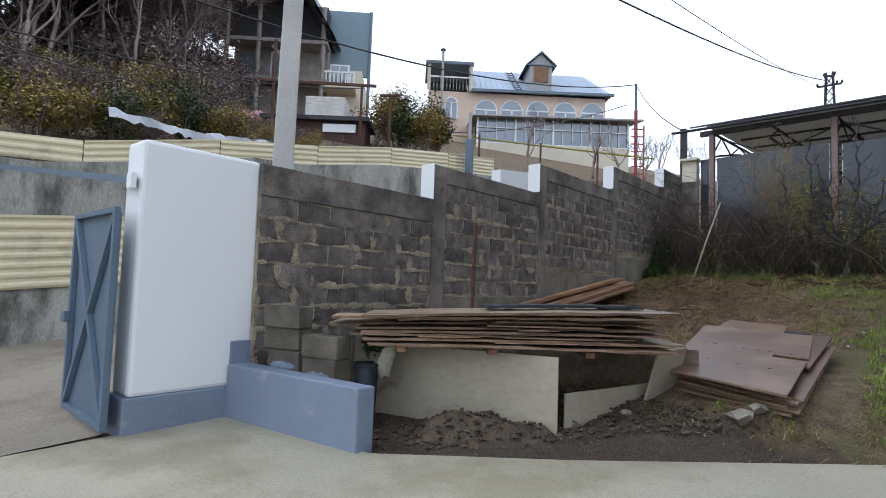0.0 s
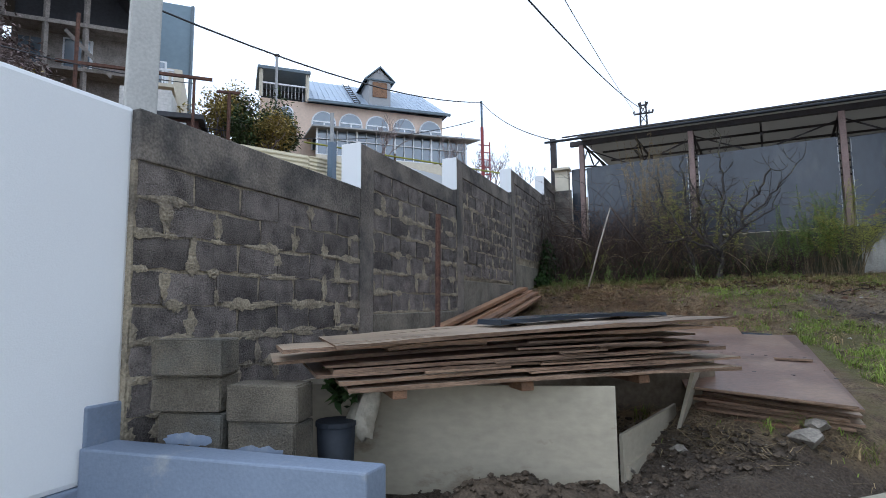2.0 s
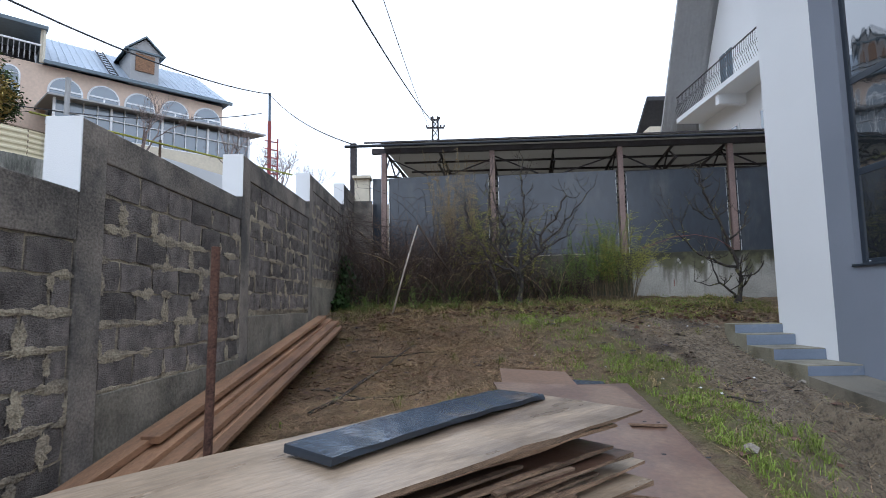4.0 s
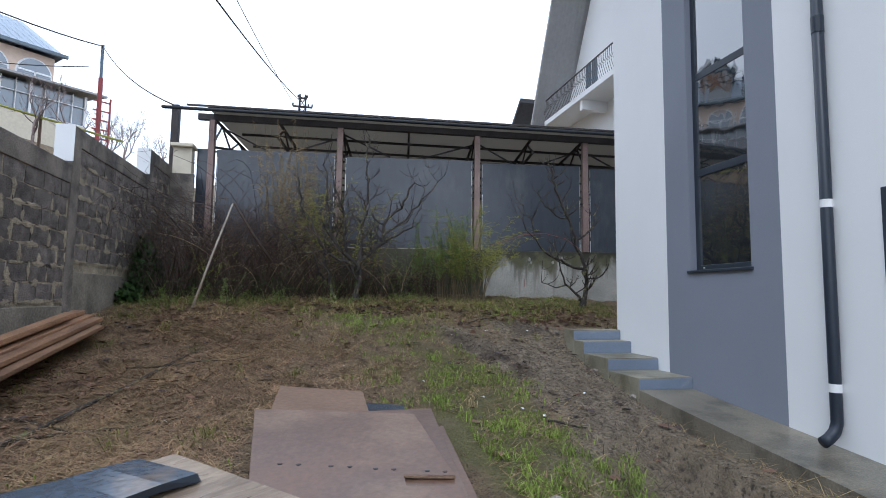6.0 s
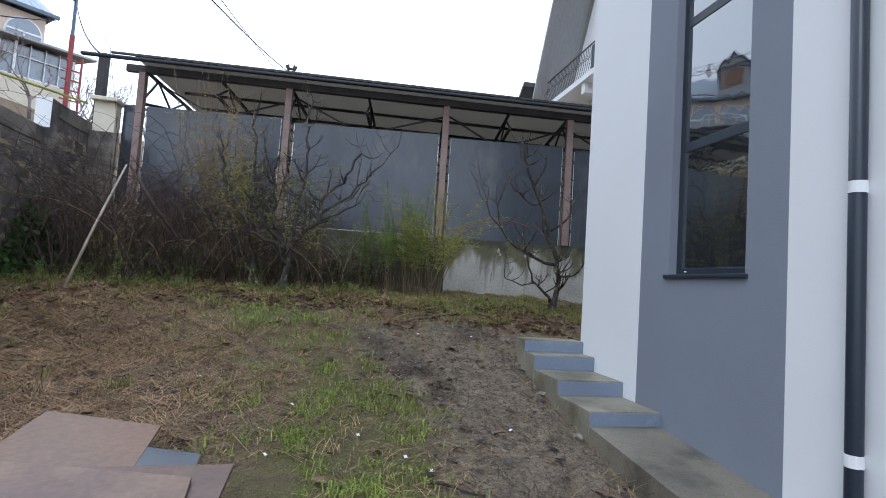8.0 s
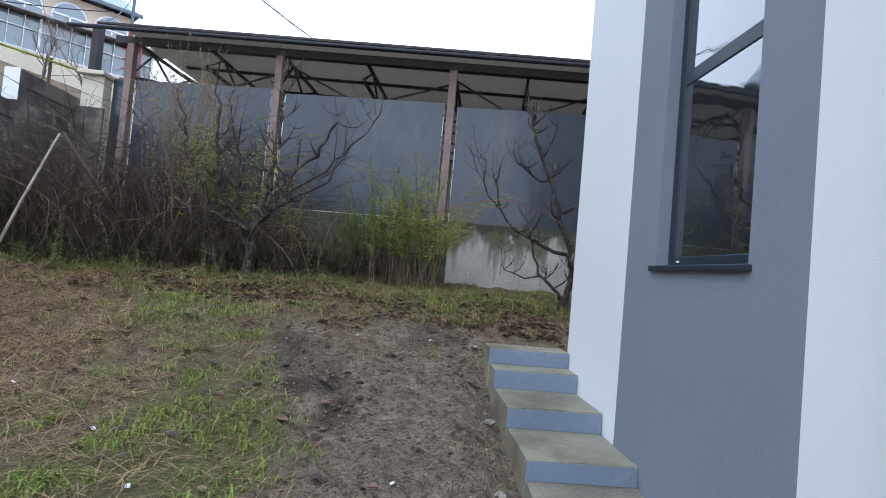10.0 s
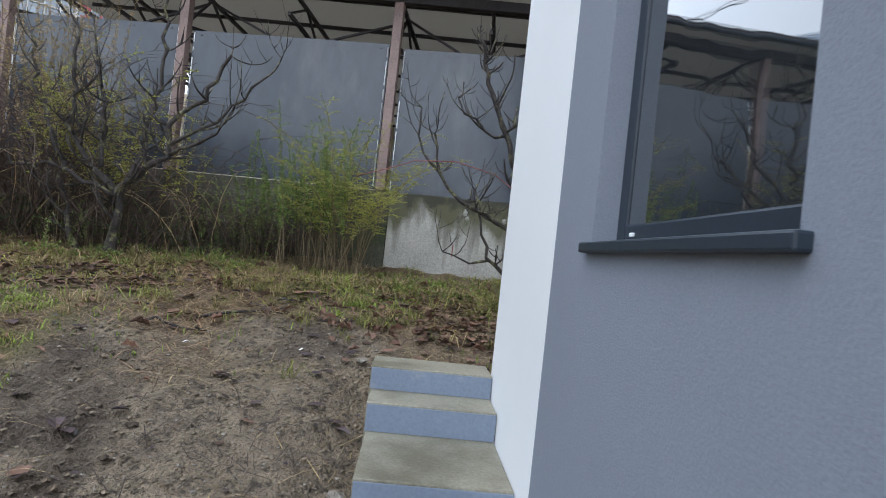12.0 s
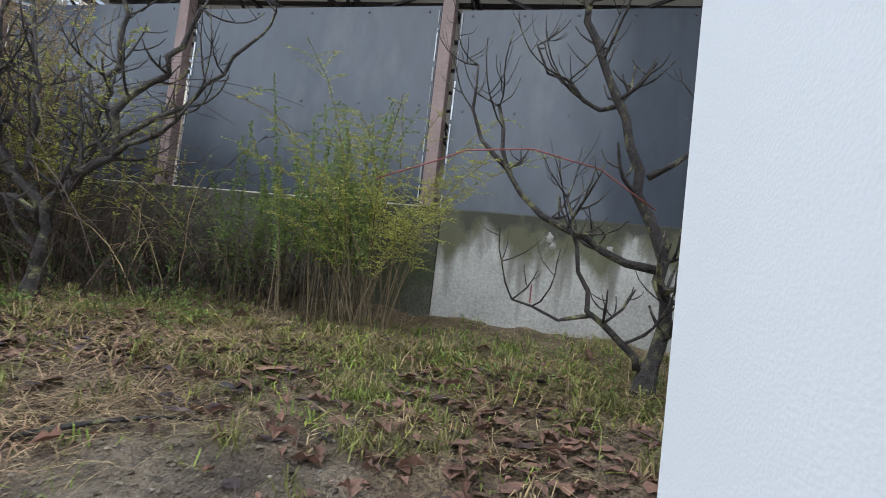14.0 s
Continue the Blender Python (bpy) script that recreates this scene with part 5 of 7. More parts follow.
nb2 = thing("house_far_roof", "dark roof edge of a farther house", "house")
part("roof", Mesh().slab([(10.4, 33.5, 14.0), (16, 33.5, 14.0), (16, 36, 11.2), (10.1, 36, 11.2)], 0.25), "dark_roof", nb2)
part("wall", box((10.5, 33.6, 4), (16, 36, 12.2)), "cream_wall", nb2)

# ---- cables and a far pylon ----
def cable(name, p, q, sag, r, label, n=24):
    p, q = Vector(p), Vector(q)
    pts = [p.lerp(q, i / n) - Vector((0, 0, sag * 4 * (i / n) * (1 - i / n))) for i in range(n + 1)]
    Mesh().tube(pts, r, 5).link(name, "cable", label=label, category="cable", group="overhead cables", smooth=True)


RTOP = MAST @ Vector((10.16, 27, 11.8))
cable("overhead_cable", (-12.6, -11.29, 8.52), RTOP, 2.45, 0.024, "black overhead cable against the sky")
cable("overhead_cable", (-12.4, -4.0, 6.2), far(-3.0, 26, 10.9), 0.9, 0.02, "black overhead cable against the sky")
cable("overhead_cable", (-12.3, -2.0, 6.2), far(-6.3, 22.5, 8.9), 0.6, 0.018, "black overhead cable against the sky")
cable("overhead_cable", far(-6.3, 22.5, 8.6), far(10.1, 27, 10.9), 1.2, 0.018, "black overhead cable against the sky")
cable("overhead_cable", (-4.2, -6.0, 4.6), (-2.1, 31.2, 11.75), 0.75, 0.018, "black overhead cable against the sky")
cable("overhead_cable", (-3.0, -6.0, 4.5), (-2.4, 31.2, 11.5), 0.5, 0.009, "thin overhead cable against the sky")
pyl = thing("pylon", "small lattice power pole with insulators on the skyline", "pylon")
pm = Mesh()
for sx in (-1, 1):
    for sy in (-1, 1):
        pm.bar((-2.1 + 0.35 * sx, 31.4 + 0.35 * sy, 5.5), (-2.1 + 0.13 * sx, 31.4 + 0.13 * sy, 12.2), 0.06, 0.06)
for k in range(12):
    z = 6.0 + 0.5 * k
    w_ = 0.33 - 0.017 * k
    pm.bar((-2.1 - w_, 31.2, z), (-2.1 + w_, 31.2, z + 0.5), 0.035, 0.035)
    pm.bar((-2.1 + w_, 31.2, z), (-2.1 - w_, 31.2, z + 0.5), 0.035, 0.035)
part("tower", pm, "truss_steel", pyl)
for z, w_ in ((11.6, 0.48), (12.05, 0.22)):
    part("cross_arm", Mesh().bar((-2.1 - w_, 31.4, z), (-2.1 + w_, 31.4, z), 0.08, 0.08), "truss_steel", pyl)
    for sx in (-1, 0.6, 1):
        part("insulator", Mesh().tube([(-2.1 + w_ * sx, 31.4, z + 0.04), (-2.1 + w_ * sx, 31.4, z + 0.16)], 0.045, 8), "truss_steel", pyl)
cable("overhead_cable", RTOP, S(-0.8, 0.0, 5.95), 0.3, 0.015, "thin black overhead cable against the sky")


# ---- trees and plants ----
def limb(mesh, p, d, length, r, depth, spread, rr, up=0.25, ends=None, wob=0.22, kids=(2, 3), sides=5):
    """A bending branch with its offspring; its tips are gathered in ends."""
    pts, rad = [Vector(p)], [r]
    n = 5
    d = Vector(d).normalized()
    for i in range(n):
        d = (d + Vector((rr.uniform(-wob, wob), rr.uniform(-wob, wob), rr.uniform(-wob, wob) + up * 0.3))).normalized()
        pts.append(pts[-1] + d * length / n)
        rad.append(r * (1 - 0.36 * (i + 1) / n))
    mesh.tube(pts, rad, sides if depth else 4, cap=False)
    if depth == 0:
        if ends is not None:
            ends.append((pts[-1], d))
            ends.append((pts[-3], d))
        return
    for k in range(rr.randint(*kids)):
        i = rr.randint(2, n) if k else n
        side = Vector((rr.uniform(-1, 1), rr.uniform(-1, 1), rr.uniform(-0.4, 0.8))).normalized()
        limb(mesh, pts[i], (d + side * spread).normalized(), length * rr.uniform(0.55, 0.85), rad[i] * 0.76, depth - 1, spread, rr, up, ends, wob, kids, sides)


def leaf_cloud(centres, n, radius, size, rr, flat=0.6):
    """Many small bent leaves scattered round the given centres."""
    m = Mesh()
    for _ in range(n):
        c, _d = rr.choice(centres)
        while True:
            o = Vector((rr.uniform(-1, 1), rr.uniform(-1, 1), rr.uniform(-1, 1)))
            if o.length < 1:
                break
        p = Vector(c) + o * radius
        a = Vector((rr.uniform(-1, 1), rr.uniform(-1, 1), rr.uniform(-flat, flat))).normalized() * size * rr.uniform(0.6, 1.3)
        b = a.cross(Vector((rr.uniform(-1, 1), rr.uniform(-1, 1), 1))).normalized() * size * 0.4
        m.add([p - a, p + b, p + a + Vector((0, 0, -0.2 * size)), p - b], [(0, 1, 2, 3)])
    return m


def tree(name, at, height, seed, label, category="tree", leaves=0, leaf_mat="crown_autumn", leaf_size=0.1, twigs=True, depth=4, spread=0.75, stems=1, lean=0.15, r=None, bark="bark", group="", kids=(2, 3), ends_out=None, cloud=0.5, up=0.25, wob=0.22, twig_n=4, low=False, limbs=False):
    rr = random.Random(seed)
    t = thing(name, label, category, group=group, at=at)
    trunk, branches, ends = Mesh(), Mesh(), []
    base = Vector(at)
    r = r or height * 0.018
    for s in range(stems):
        d = Vector((rr.uniform(-lean, lean), rr.uniform(-lean, lean), 1)).normalized()
        p = base + Vector((rr.uniform(-0.1, 0.1), rr.uniform(-0.1, 0.1), -0.1)) * (stems > 1) + Vector((0, 0, -0.15))
        q = p + d * height * (0.12 if low else 0.3)
        trunk.tube([p, p.lerp(q, 0.5) + Vector((rr.uniform(-0.05, 0.05), rr.uniform(-0.05, 0.05), 0)) * height * 0.1, q], [r * 1.25, r, r * 0.9], 8)
        for k in range(rr.randint(3, 4)):
            side = Vector((rr.uniform(-1, 1), rr.uniform(-1, 1), rr.uniform(0.1, 0.9))).normalized()
            if limbs:
                branches = Mesh()
            limb(branches, p.lerp(q, rr.uniform(0.65, 1.0)), d * 0.6 + side * spread, height * rr.uniform(0.24, 0.34), r * 0.7, depth - 1, spread, rr, up, ends, wob, kids)
            if limbs:
                part("limb", branches, bark, t, smooth=True)
    part("trunk", trunk, bark, t, smooth=True)
    if not limbs:
        tagged(part("branchwork", branches, bark, t, smooth=True), kind="stuff")
    if twigs:
        tw = Mesh()
        for p, d in ends:
            for _ in range(twig_n):
                dd = (d + Vector((rr.uniform(-1, 1), rr.uniform(-1, 1), rr.uniform(-0.3, 1))) * 0.7).normalized()
                L = height * rr.uniform(0.05, 0.12)
                s = dd.cross(Vector((rr.uniform(-1, 1), rr.uniform(-1, 1), 1))).normalized() * height * 0.0016
                tw.add([p - s, p + s, p + dd * L], [(0, 1, 2)])
        tagged(part("twig_mass", tw, "twig" if bark == "bark" else "brush", t), kind="stuff")
    if leaves:
        part("crown", leaf_cloud(ends, leaves, cloud, leaf_size, rr), leaf_mat, t)
    return t


# wooded slope on the far side of the lane
woods = random.Random(8)


def grove(protos, spots, low, high):
    for k, (a, dd) in enumerate(spots):
        p = far(a, dd, 0)
        m = Matrix.Translation((p.x, p.y, land_z(p.x, p.y) - 0.1)) @ Matrix.Rotation(woods.uniform(0, 6.28), 4, "Z") @ Matrix.Scale(woods.uniform(low, high), 4)
        src = protos[k % len(protos)]
        if k < len(protos):
            src.matrix_world = m
        else:
            c = copy_thing(src, Matrix())
            c.matrix_basis = m


bare = [tree("bare_tree", (0, 0, 0), 9.0, 100 + i, "leafless brown tree on the hillside", group="hillside trees", depth=5, spread=0.5, bark="brush", leaves=5200, leaf_mat="brush", leaf_size=0.065, kids=(2, 3), cloud=1.0, twig_n=34, r=0.07) for i in range(5)]
SPOTS = [(-26 + 0.15 * i + woods.uniform(-0.4, 0.4), woods.uniform(20, 40)) for i in range(130)]
grove(bare, [(a, dd) for a, dd in SPOTS if a < -0.43 * dd - 0.6], 0.8, 1.35)
bush = [tree("hillside_shrub", (0, 0, 0), 3.0, 200 + i, "dense shrub with yellow-green autumn leaves on the bank", "shrub", group="hillside shrubs", depth=3, stems=4, leaves=3000, leaf_mat=("crown_autumn", "brush", "crown_autumn", "brush", "crown_dark")[i], leaf_size=0.085, cloud=0.65, lean=0.6, bark="brush", twig_n=14, low=True) for i in range(5)]
grove(bush, [(-18.5 + 0.19 * i + woods.uniform(-0.3, 0.3), woods.uniform(19.5, 23.5)) for i in range(50)], 0.5, 0.95)
# the bank straight above the cream fence
for k in range(46):
    x, y = woods.uniform(-16.5, -12.2), -4 + 0.36 * k
    if y > 11:
        x -= 2.5
    c = copy_thing(bush[k % 5], Matrix())
    c.matrix_basis = Matrix.Translation((x, y, land_z(x, y) - 0.15)) @ Matrix.Rotation(woods.uniform(0, 6.28), 4, "Z") @ Matrix.Scale(woods.uniform(0.35, 0.7) * (0.6 if y > 8 else 1), 4)
# tall leafless brush filling the wood behind
for k in range(44):
    dd = woods.uniform(25, 37)
    p = far(-0.36 * dd - 13 + 0.28 * k + woods.uniform(-0.3, 0.3), dd, 0)
    c = copy_thing(bush[1 if k % 2 else 3], Matrix())
    c.matrix_basis = Matrix.Translation((p.x, p.y, land_z(p.x, p.y) - 0.2)) @ Matrix.Rotation(woods.uniform(0, 6.28), 4, "Z") @ Matrix.Scale(woods.uniform(1.2, 2.0), 4)
for i, (a, dd, h, mat) in enumerate(((-0.4, 25.5, 3.2, "crown_dark"), (0.0, 24, 2.4, "crown_autumn"), (-1.3, 26.5, 3.4, "crown_autumn"), (0.6, 26, 2.0, "crown_dark"), (-2.0, 25, 2.6, "crown_autumn"), (-0.9, 24.3, 2.0, "crown_dark"))):
    p = far(a, dd, 0)
    tree("garden_shrub", (p.x, p.y, land_z(p.x, p.y) - 0.2), h, 240 + i, "dense evergreen and yellowing shrub between the houses", "shrub", group="garden shrubs", depth=3, stems=3, leaves=2600, leaf_mat=mat, leaf_size=0.09, cloud=0.5, lean=0.35, bark="brush")
for i, (a, dd, h) in enumerate(((4.9, 25.2, 3.2), (8.0, 25.4, 2.8), (9.2, 25.3, 2.6), (14.5, 36, 3.5), (17, 40, 4), (20, 42, 4), (12.5, 32, 3.0), (23, 46, 4))):
    p = far(a, dd, 0)
    tree("fruit_tree", (p.x, p.y, land_z(p.x, p.y) if a > 12 else 6.9), h, 260 + i, "small leafless fruit tree before the houses", group="fruit trees", depth=4, spread=0.9, bark="brush")

# fig trees in the yard
def crooked(points, rr, step=0.12, kink=0.3):
    """Points along a bent line, each pushed a little aside."""
    out = [Vector(points[0])]
    for p, q in zip(points[:-1], points[1:]):
        p, q = Vector(p), Vector(q)
        n = max(2, int((q - p).length / step))
        for i in range(1, n + 1):
            j = Vector((rr.uniform(-1, 1), rr.uniform(-1, 1), rr.uniform(-1, 1))) * step * kink
            out.append(p.lerp(q, i / n) + j)
    return out


def shoot(m, p, d, length, r, rr, level):
    """A side shoot that leaves its limb sidewards and turns up to a blunt tip."""
    n = max(4, int(length / 0.075))
    pts, rad, d = [Vector(p)], [r], Vector(d).normalized()
    for i in range(n):
        d = (d + Vector((rr.uniform(-0.2, 0.2), rr.uniform(-0.2, 0.2), rr.uniform(-0.08, 0.2) + 0.5 * i / n))).normalized()
        pts.append(pts[-1] + d * length / n)
        rad.append((r * (1 - 0.55 * (i + 1) / n)) * (1.18 if i % 2 else 0.92))
    m.tube(pts, rad, 5)
    if level:
        for k in range(rr.randint(2, 4)):
            i = rr.randint(1, n - 1)
            side = Vector((rr.uniform(-1, 1), rr.uniform(-1, 1), rr.uniform(-0.25, 0.35)))
            shoot(m, pts[i], side + d * 0.4, length * rr.uniform(0.3, 0.65), rad[i] * 0.78, rr, level - 1)


def fig_tree(at, stems, seed, label, r):
    rr = random.Random(seed)
    base = Vector(at)
    t = thing("fig_tree", label, "tree", group="fig trees", at=at)
    stump = crooked([base + Vector((0, 0, -0.15)), base + Vector((0, 0, 0.08)), base + Vector((0.02, 0, 0.2))], rr, 0.08, 0.1)
    part("trunk", Mesh().tube(stump, [r * (2.2 - 1.2 * i / (len(stump) - 1)) for i in range(len(stump))], 9), "bark", t, smooth=True)
    for share, path in stems:
        m = Mesh()
        pts = crooked([base + Vector(p) for p in path], rr)
        n = len(pts) - 1
        r0 = r * share
        rad = [r0 * (1 - 0.62 * i / n) * rr.uniform(0.92, 1.1) for i in range(n + 1)]
        m.tube(pts, rad, 7)
        for i in range(2, n + 1):
            for _k in range(rr.choice((0, 0, 1, 1, 2)) if i < n else 2):
                d = (pts[i] - pts[i - 1]).normalized()
                side = Vector((rr.uniform(-1, 1), rr.uniform(-1, 1), rr.uniform(-0.3, 0.4))).normalized()
                shoot(m, pts[i], side + d * 0.5, rr.uniform(0.2, 0.6), max(0.006, rad[i] * 0.5), rr, 1)
        part("limb", m, "bark", t, smooth=True)
    return t


fig_tree((-0.24, 13.3, yard_z(-0.24, 13.3)), [
    (1.0, [(0, 0, 0.05), (0.02, 0, 0.4), (0.03, 0, 0.65), (0.45, 0, 1.09), (0.45, 0, 1.43), (0.76, 0, 1.7), (1.0, 0, 2.2)]),
    (0.5, [(0.5, 0, 1.1), (0.95, -0.05, 1.36), (1.08, 0, 1.61)]),
    (0.8, [(0.03, 0, 0.6), (-0.2, 0, 0.84), (-0.51, 0, 1.19), (-0.58, 0, 1.91), (-0.6, 0, 2.4)]),
    (0.6, [(0.03, 0, 0.6), (-0.66, -0.1, 0.88), (-0.97, -0.1, 0.85), (-1.3, -0.1, 1.2)]),
    (0.75, [(-0.34, 0, -0.1), (-0.49, 0, 0.47), (-0.61, 0, 1.03), (-0.95, 0.1, 1.6), (-1.1, 0.1, 2.2)]),
    (0.6, [(-0.18, 0, 0.9), (-0.29, 0.1, 1.84), (-0.49, 0.1, 2.31)]),
    (0.7, [(0.03, 0, 0.6), (0.08, 0.2, 1.09), (0.2, 0.3, 2.0), (0.16, 0.3, 2.7), (0.2, 0.3, 3.1)]),
    (0.5, [(0.45, 0, 1.2), (0.85, 0.15, 1.55), (1.3, 0.15, 2.0), (1.5, 0.15, 2.3)])], 31, "leafless dark fig tree with crooked upturned branches before the shed", 0.044)
fig_tree((3.99, 13.05, yard_z(3.99, 13.05)), [
    (1.0, [(0, 0, 0.05), (0.09, 0, 0.44), (0.03, 0, 0.81), (-0.14, 0, 1.2), (-0.3, 0, 1.75), (-0.39, 0, 2.02), (-0.58, 0, 2.34), (-0.66, 0, 2.7)]),
    (0.62, [(0, 0, 0.75), (-0.41, 0, 0.9), (-0.7, 0, 1.0), (-0.93, 0, 1.27), (-1.06, 0, 1.65)]),
    (0.55, [(-0.05, 0, 0.15), (-0.15, 0, 0.28), (-0.34, 0, 0.46), (-0.47, 0, 0.82), (-0.57, 0.05, 1.16)]),
    (0.35, [(-0.33, 0, 0.44), (-0.56, 0, 0.39), (-0.79, 0, 0.46)]),
    (0.5, [(-0.09, 0, 1.3), (0.18, 0.05, 1.51), (0.4, 0.1, 1.9)]),
    (0.4, [(-0.29, 0, 1.73), (-0.5, 0, 1.73), (-0.84, 0, 2.03)]),
    (0.38, [(-0.91, 0, 1.25), (-1.18, 0, 1.6), (-1.21, 0, 1.93)])], 57, "leafless fig tree with yellow lichen beside the house corner", 0.044)
cane = thing("red_cane", "thin red bramble cane arching before the shed", "cane")
part("stem", Mesh().tube(crooked([(3.95, 13.0, 2.95), (3.6, 12.95, 3.16), (3.2, 12.95, 3.24), (2.8, 13.0, 3.2), (2.45, 13.1, 3.08), (2.2, 13.2, 3.0)], random.Random(3), 0.15, 0.06)[:13], 0.0048, 6), "red_cane", cane, smooth=True)


def stems_stuff(name, mat, label, boxes, n, h, seed, width=0.006, bend=0.5, leaf=None):
    """Upright thin stems over stretches of the yard, as one growth."""
    rr = random.Random(seed)
    m, lv = Mesh(), Mesh()
    for _ in range(n):
        x0, x1, y0, y1, hs = rr.choice(boxes)
        x, y = rr.uniform(x0, x1), rr.uniform(y0, y1)
        p = Vector((x, y, yard_z(x, y) - 0.03))
        hh = h * hs * rr.uniform(0.45, 1.1)
        d = Vector((rr.uniform(-bend, bend), rr.uniform(-bend, bend), 1)).normalized()
        pts = [p]
        for i in range(4):
            d = (d + Vector((rr.uniform(-0.25, 0.25), rr.uniform(-0.25, 0.25), -0.12 * i * bend))).normalized()
            pts.append(pts[-1] + d * hh / 4)
        m.tube(pts, [width, width * 0.9, width * 0.75, width * 0.55, width * 0.3], 3, cap=False)
        if leaf:
            for i in range(leaf[0]):
                f = rr.uniform(leaf[3] if len(leaf) > 3 else 0.3, 1.0) * 3.999
                q = pts[int(f)].lerp(pts[int(f) + 1], f % 1)
                a = Vector((rr.uniform(-1, 1), rr.uniform(-1, 1), rr.uniform(-0.2, 0.7))).normalized() * leaf[1] * rr.uniform(0.6, 1.2)
                b = a.cross(Vector((rr.uniform(-1, 1), 0.3, 1))).normalized() * leaf[1] * 0.13
                lv.add([q, q + a * 0.5 + b, q + a, q + a * 0.5 - b], [(0, 1, 2, 3)])
    ob = m.link(name, mat, label=label, category="weeds", kind="stuff")
    if leaf:
        part("leaves", lv, leaf[2], ob)
    return ob


def plumes(label, boxes, n, h, seed, mat, droop=0.15, dense=170, size=0.07, start=0.3, sprays=0):
    """Tall weeds: bare brown stems below, narrow leaves close along the top, with side sprays."""
    rr = random.Random(seed)
    m, lv = Mesh(), Mesh()

    def leaf_at(q, d, L):
        a = (d * rr.uniform(0.1, 0.8) + Vector((rr.uniform(-1, 1), rr.uniform(-1, 1), rr.uniform(-0.3, 0.5)))).normalized() * L
        b = a.cross(Vector((rr.uniform(-1, 1), rr.uniform(-1, 1), 0.6))).normalized() * L * 0.16
        tip = q + a + Vector((0, 0, -0.15 * L))
        lv.add([q, q + a * 0.5 + b, tip, q + a * 0.5 - b], [(0, 1, 2, 3)])

    for _ in range(n):
        x0, x1, y0, y1, hs = rr.choice(boxes)
        x, y = rr.uniform(x0, x1), rr.uniform(y0, y1)
        p = Vector((x, y, yard_z(x, y) - 0.03))
        hh = h * hs * rr.uniform(0.6, 1.08)
        side = Vector((rr.uniform(-1, 1), rr.uniform(-1, 0.3), 0))
        d = (Vector((0, 0, 1)) + side * droop * 0.6).normalized()
        pts = [p]
        for i in range(7):
            d = (d + side * droop * 0.35 * i / 4 + Vector((rr.uniform(-0.06, 0.06), rr.uniform(-0.06, 0.06), -0.07 * droop * i))).normalized()
            pts.append(pts[-1] + d * hh / 7)
        m.tube(pts, [0.005, 0.005, 0.0045, 0.004, 0.0035, 0.003, 0.0022, 0.0012], 4, cap=False)
        for _k in range(dense):
            f = (start + (1 - start) * rr.random() ** 0.8) * 6.999
            i = int(f)
            q = pts[i].lerp(pts[i + 1], f % 1)
            leaf_at(q, (pts[i + 1] - pts[i]).normalized(), size * (1.25 - f / 8) * rr.uniform(0.6, 1.2))
        for _k in range(sprays):
            f = (0.5 + 0.48 * rr.random()) * 6.999
            i = int(f)
            q = pts[i].lerp(pts[i + 1], f % 1)
            sd = Vector((rr.uniform(-1, 1), rr.uniform(-1, 1), 0.35)).normalized()
            L = rr.uniform(0.12, 0.3)
            for j in range(16):
                g = j / 15
                c = q + sd * L * g + Vector((0, 0, -0.3 * L * g * g))
                leaf_at(c, sd, size * 0.5 * rr.uniform(0.6, 1.2))
                leaf_at(c, sd, size * 0.4 * rr.uniform(0.6, 1.2))
    ob = m.link("tall_weeds", "weed_stem", label=label, category="weeds", kind="stuff")
    tagged(part("foliage", lv, mat, ob), kind="stuff")
    return ob


plumes("tall green goldenrod weeds against the plinth", [(0.9, 1.9, 13.75, 14.4, 0.9), (1.3, 2.1, 13.7, 14.3, 1.1)], 64, 1.65, 5, "weed_green", 0.12, 250, 0.062, 0.38, 3)
plumes("arching yellow-green goldenrod weeds against the plinth", [(1.8, 2.4, 13.6, 14.2, 1.0), (2.0, 2.3, 13.7, 14.1, 1.2)], 38, 1.75, 6, "weed_yellow", 0.5, 80, 0.05, 0.45, 16)
plumes("low green weeds along the plinth", [(0.6, 1.4, 13.9, 14.5, 1.0), (0.2, 1.0, 13.8, 14.5, 0.8), (-2.6, 0.2, 12.9, 14.0, 0.6), (-3.4, -1.5, 12.7, 13.4, 0.45)], 90, 1.0, 15, "weed_green", 0.3, 80, 0.05, 0.2, 1)
plumes("yellowing weeds inside the fig tree", [(-1.3, 0.2, 13.5, 14.5, 1.0), (-1.6, -0.7, 13.4, 14.6, 1.25)], 60, 2.0, 7, "weed_yellow", 0.3, 90, 0.065, 0.4, 4)
plumes("tall feathery dry weeds before the shed panels", [(-1.9, -0.9, 13.6, 14.6, 1.0)], 60, 3.15, 8, "straw", 0.12, 130, 0.06, 0.5, 4)
plumes("bright yellow leafy weeds in the thicket", [(-2.9, -2.3, 13.1, 13.7, 1.0)], 9, 1.1, 18, "weed_yellow", 0.4, 70, 0.06, 0.4, 0)


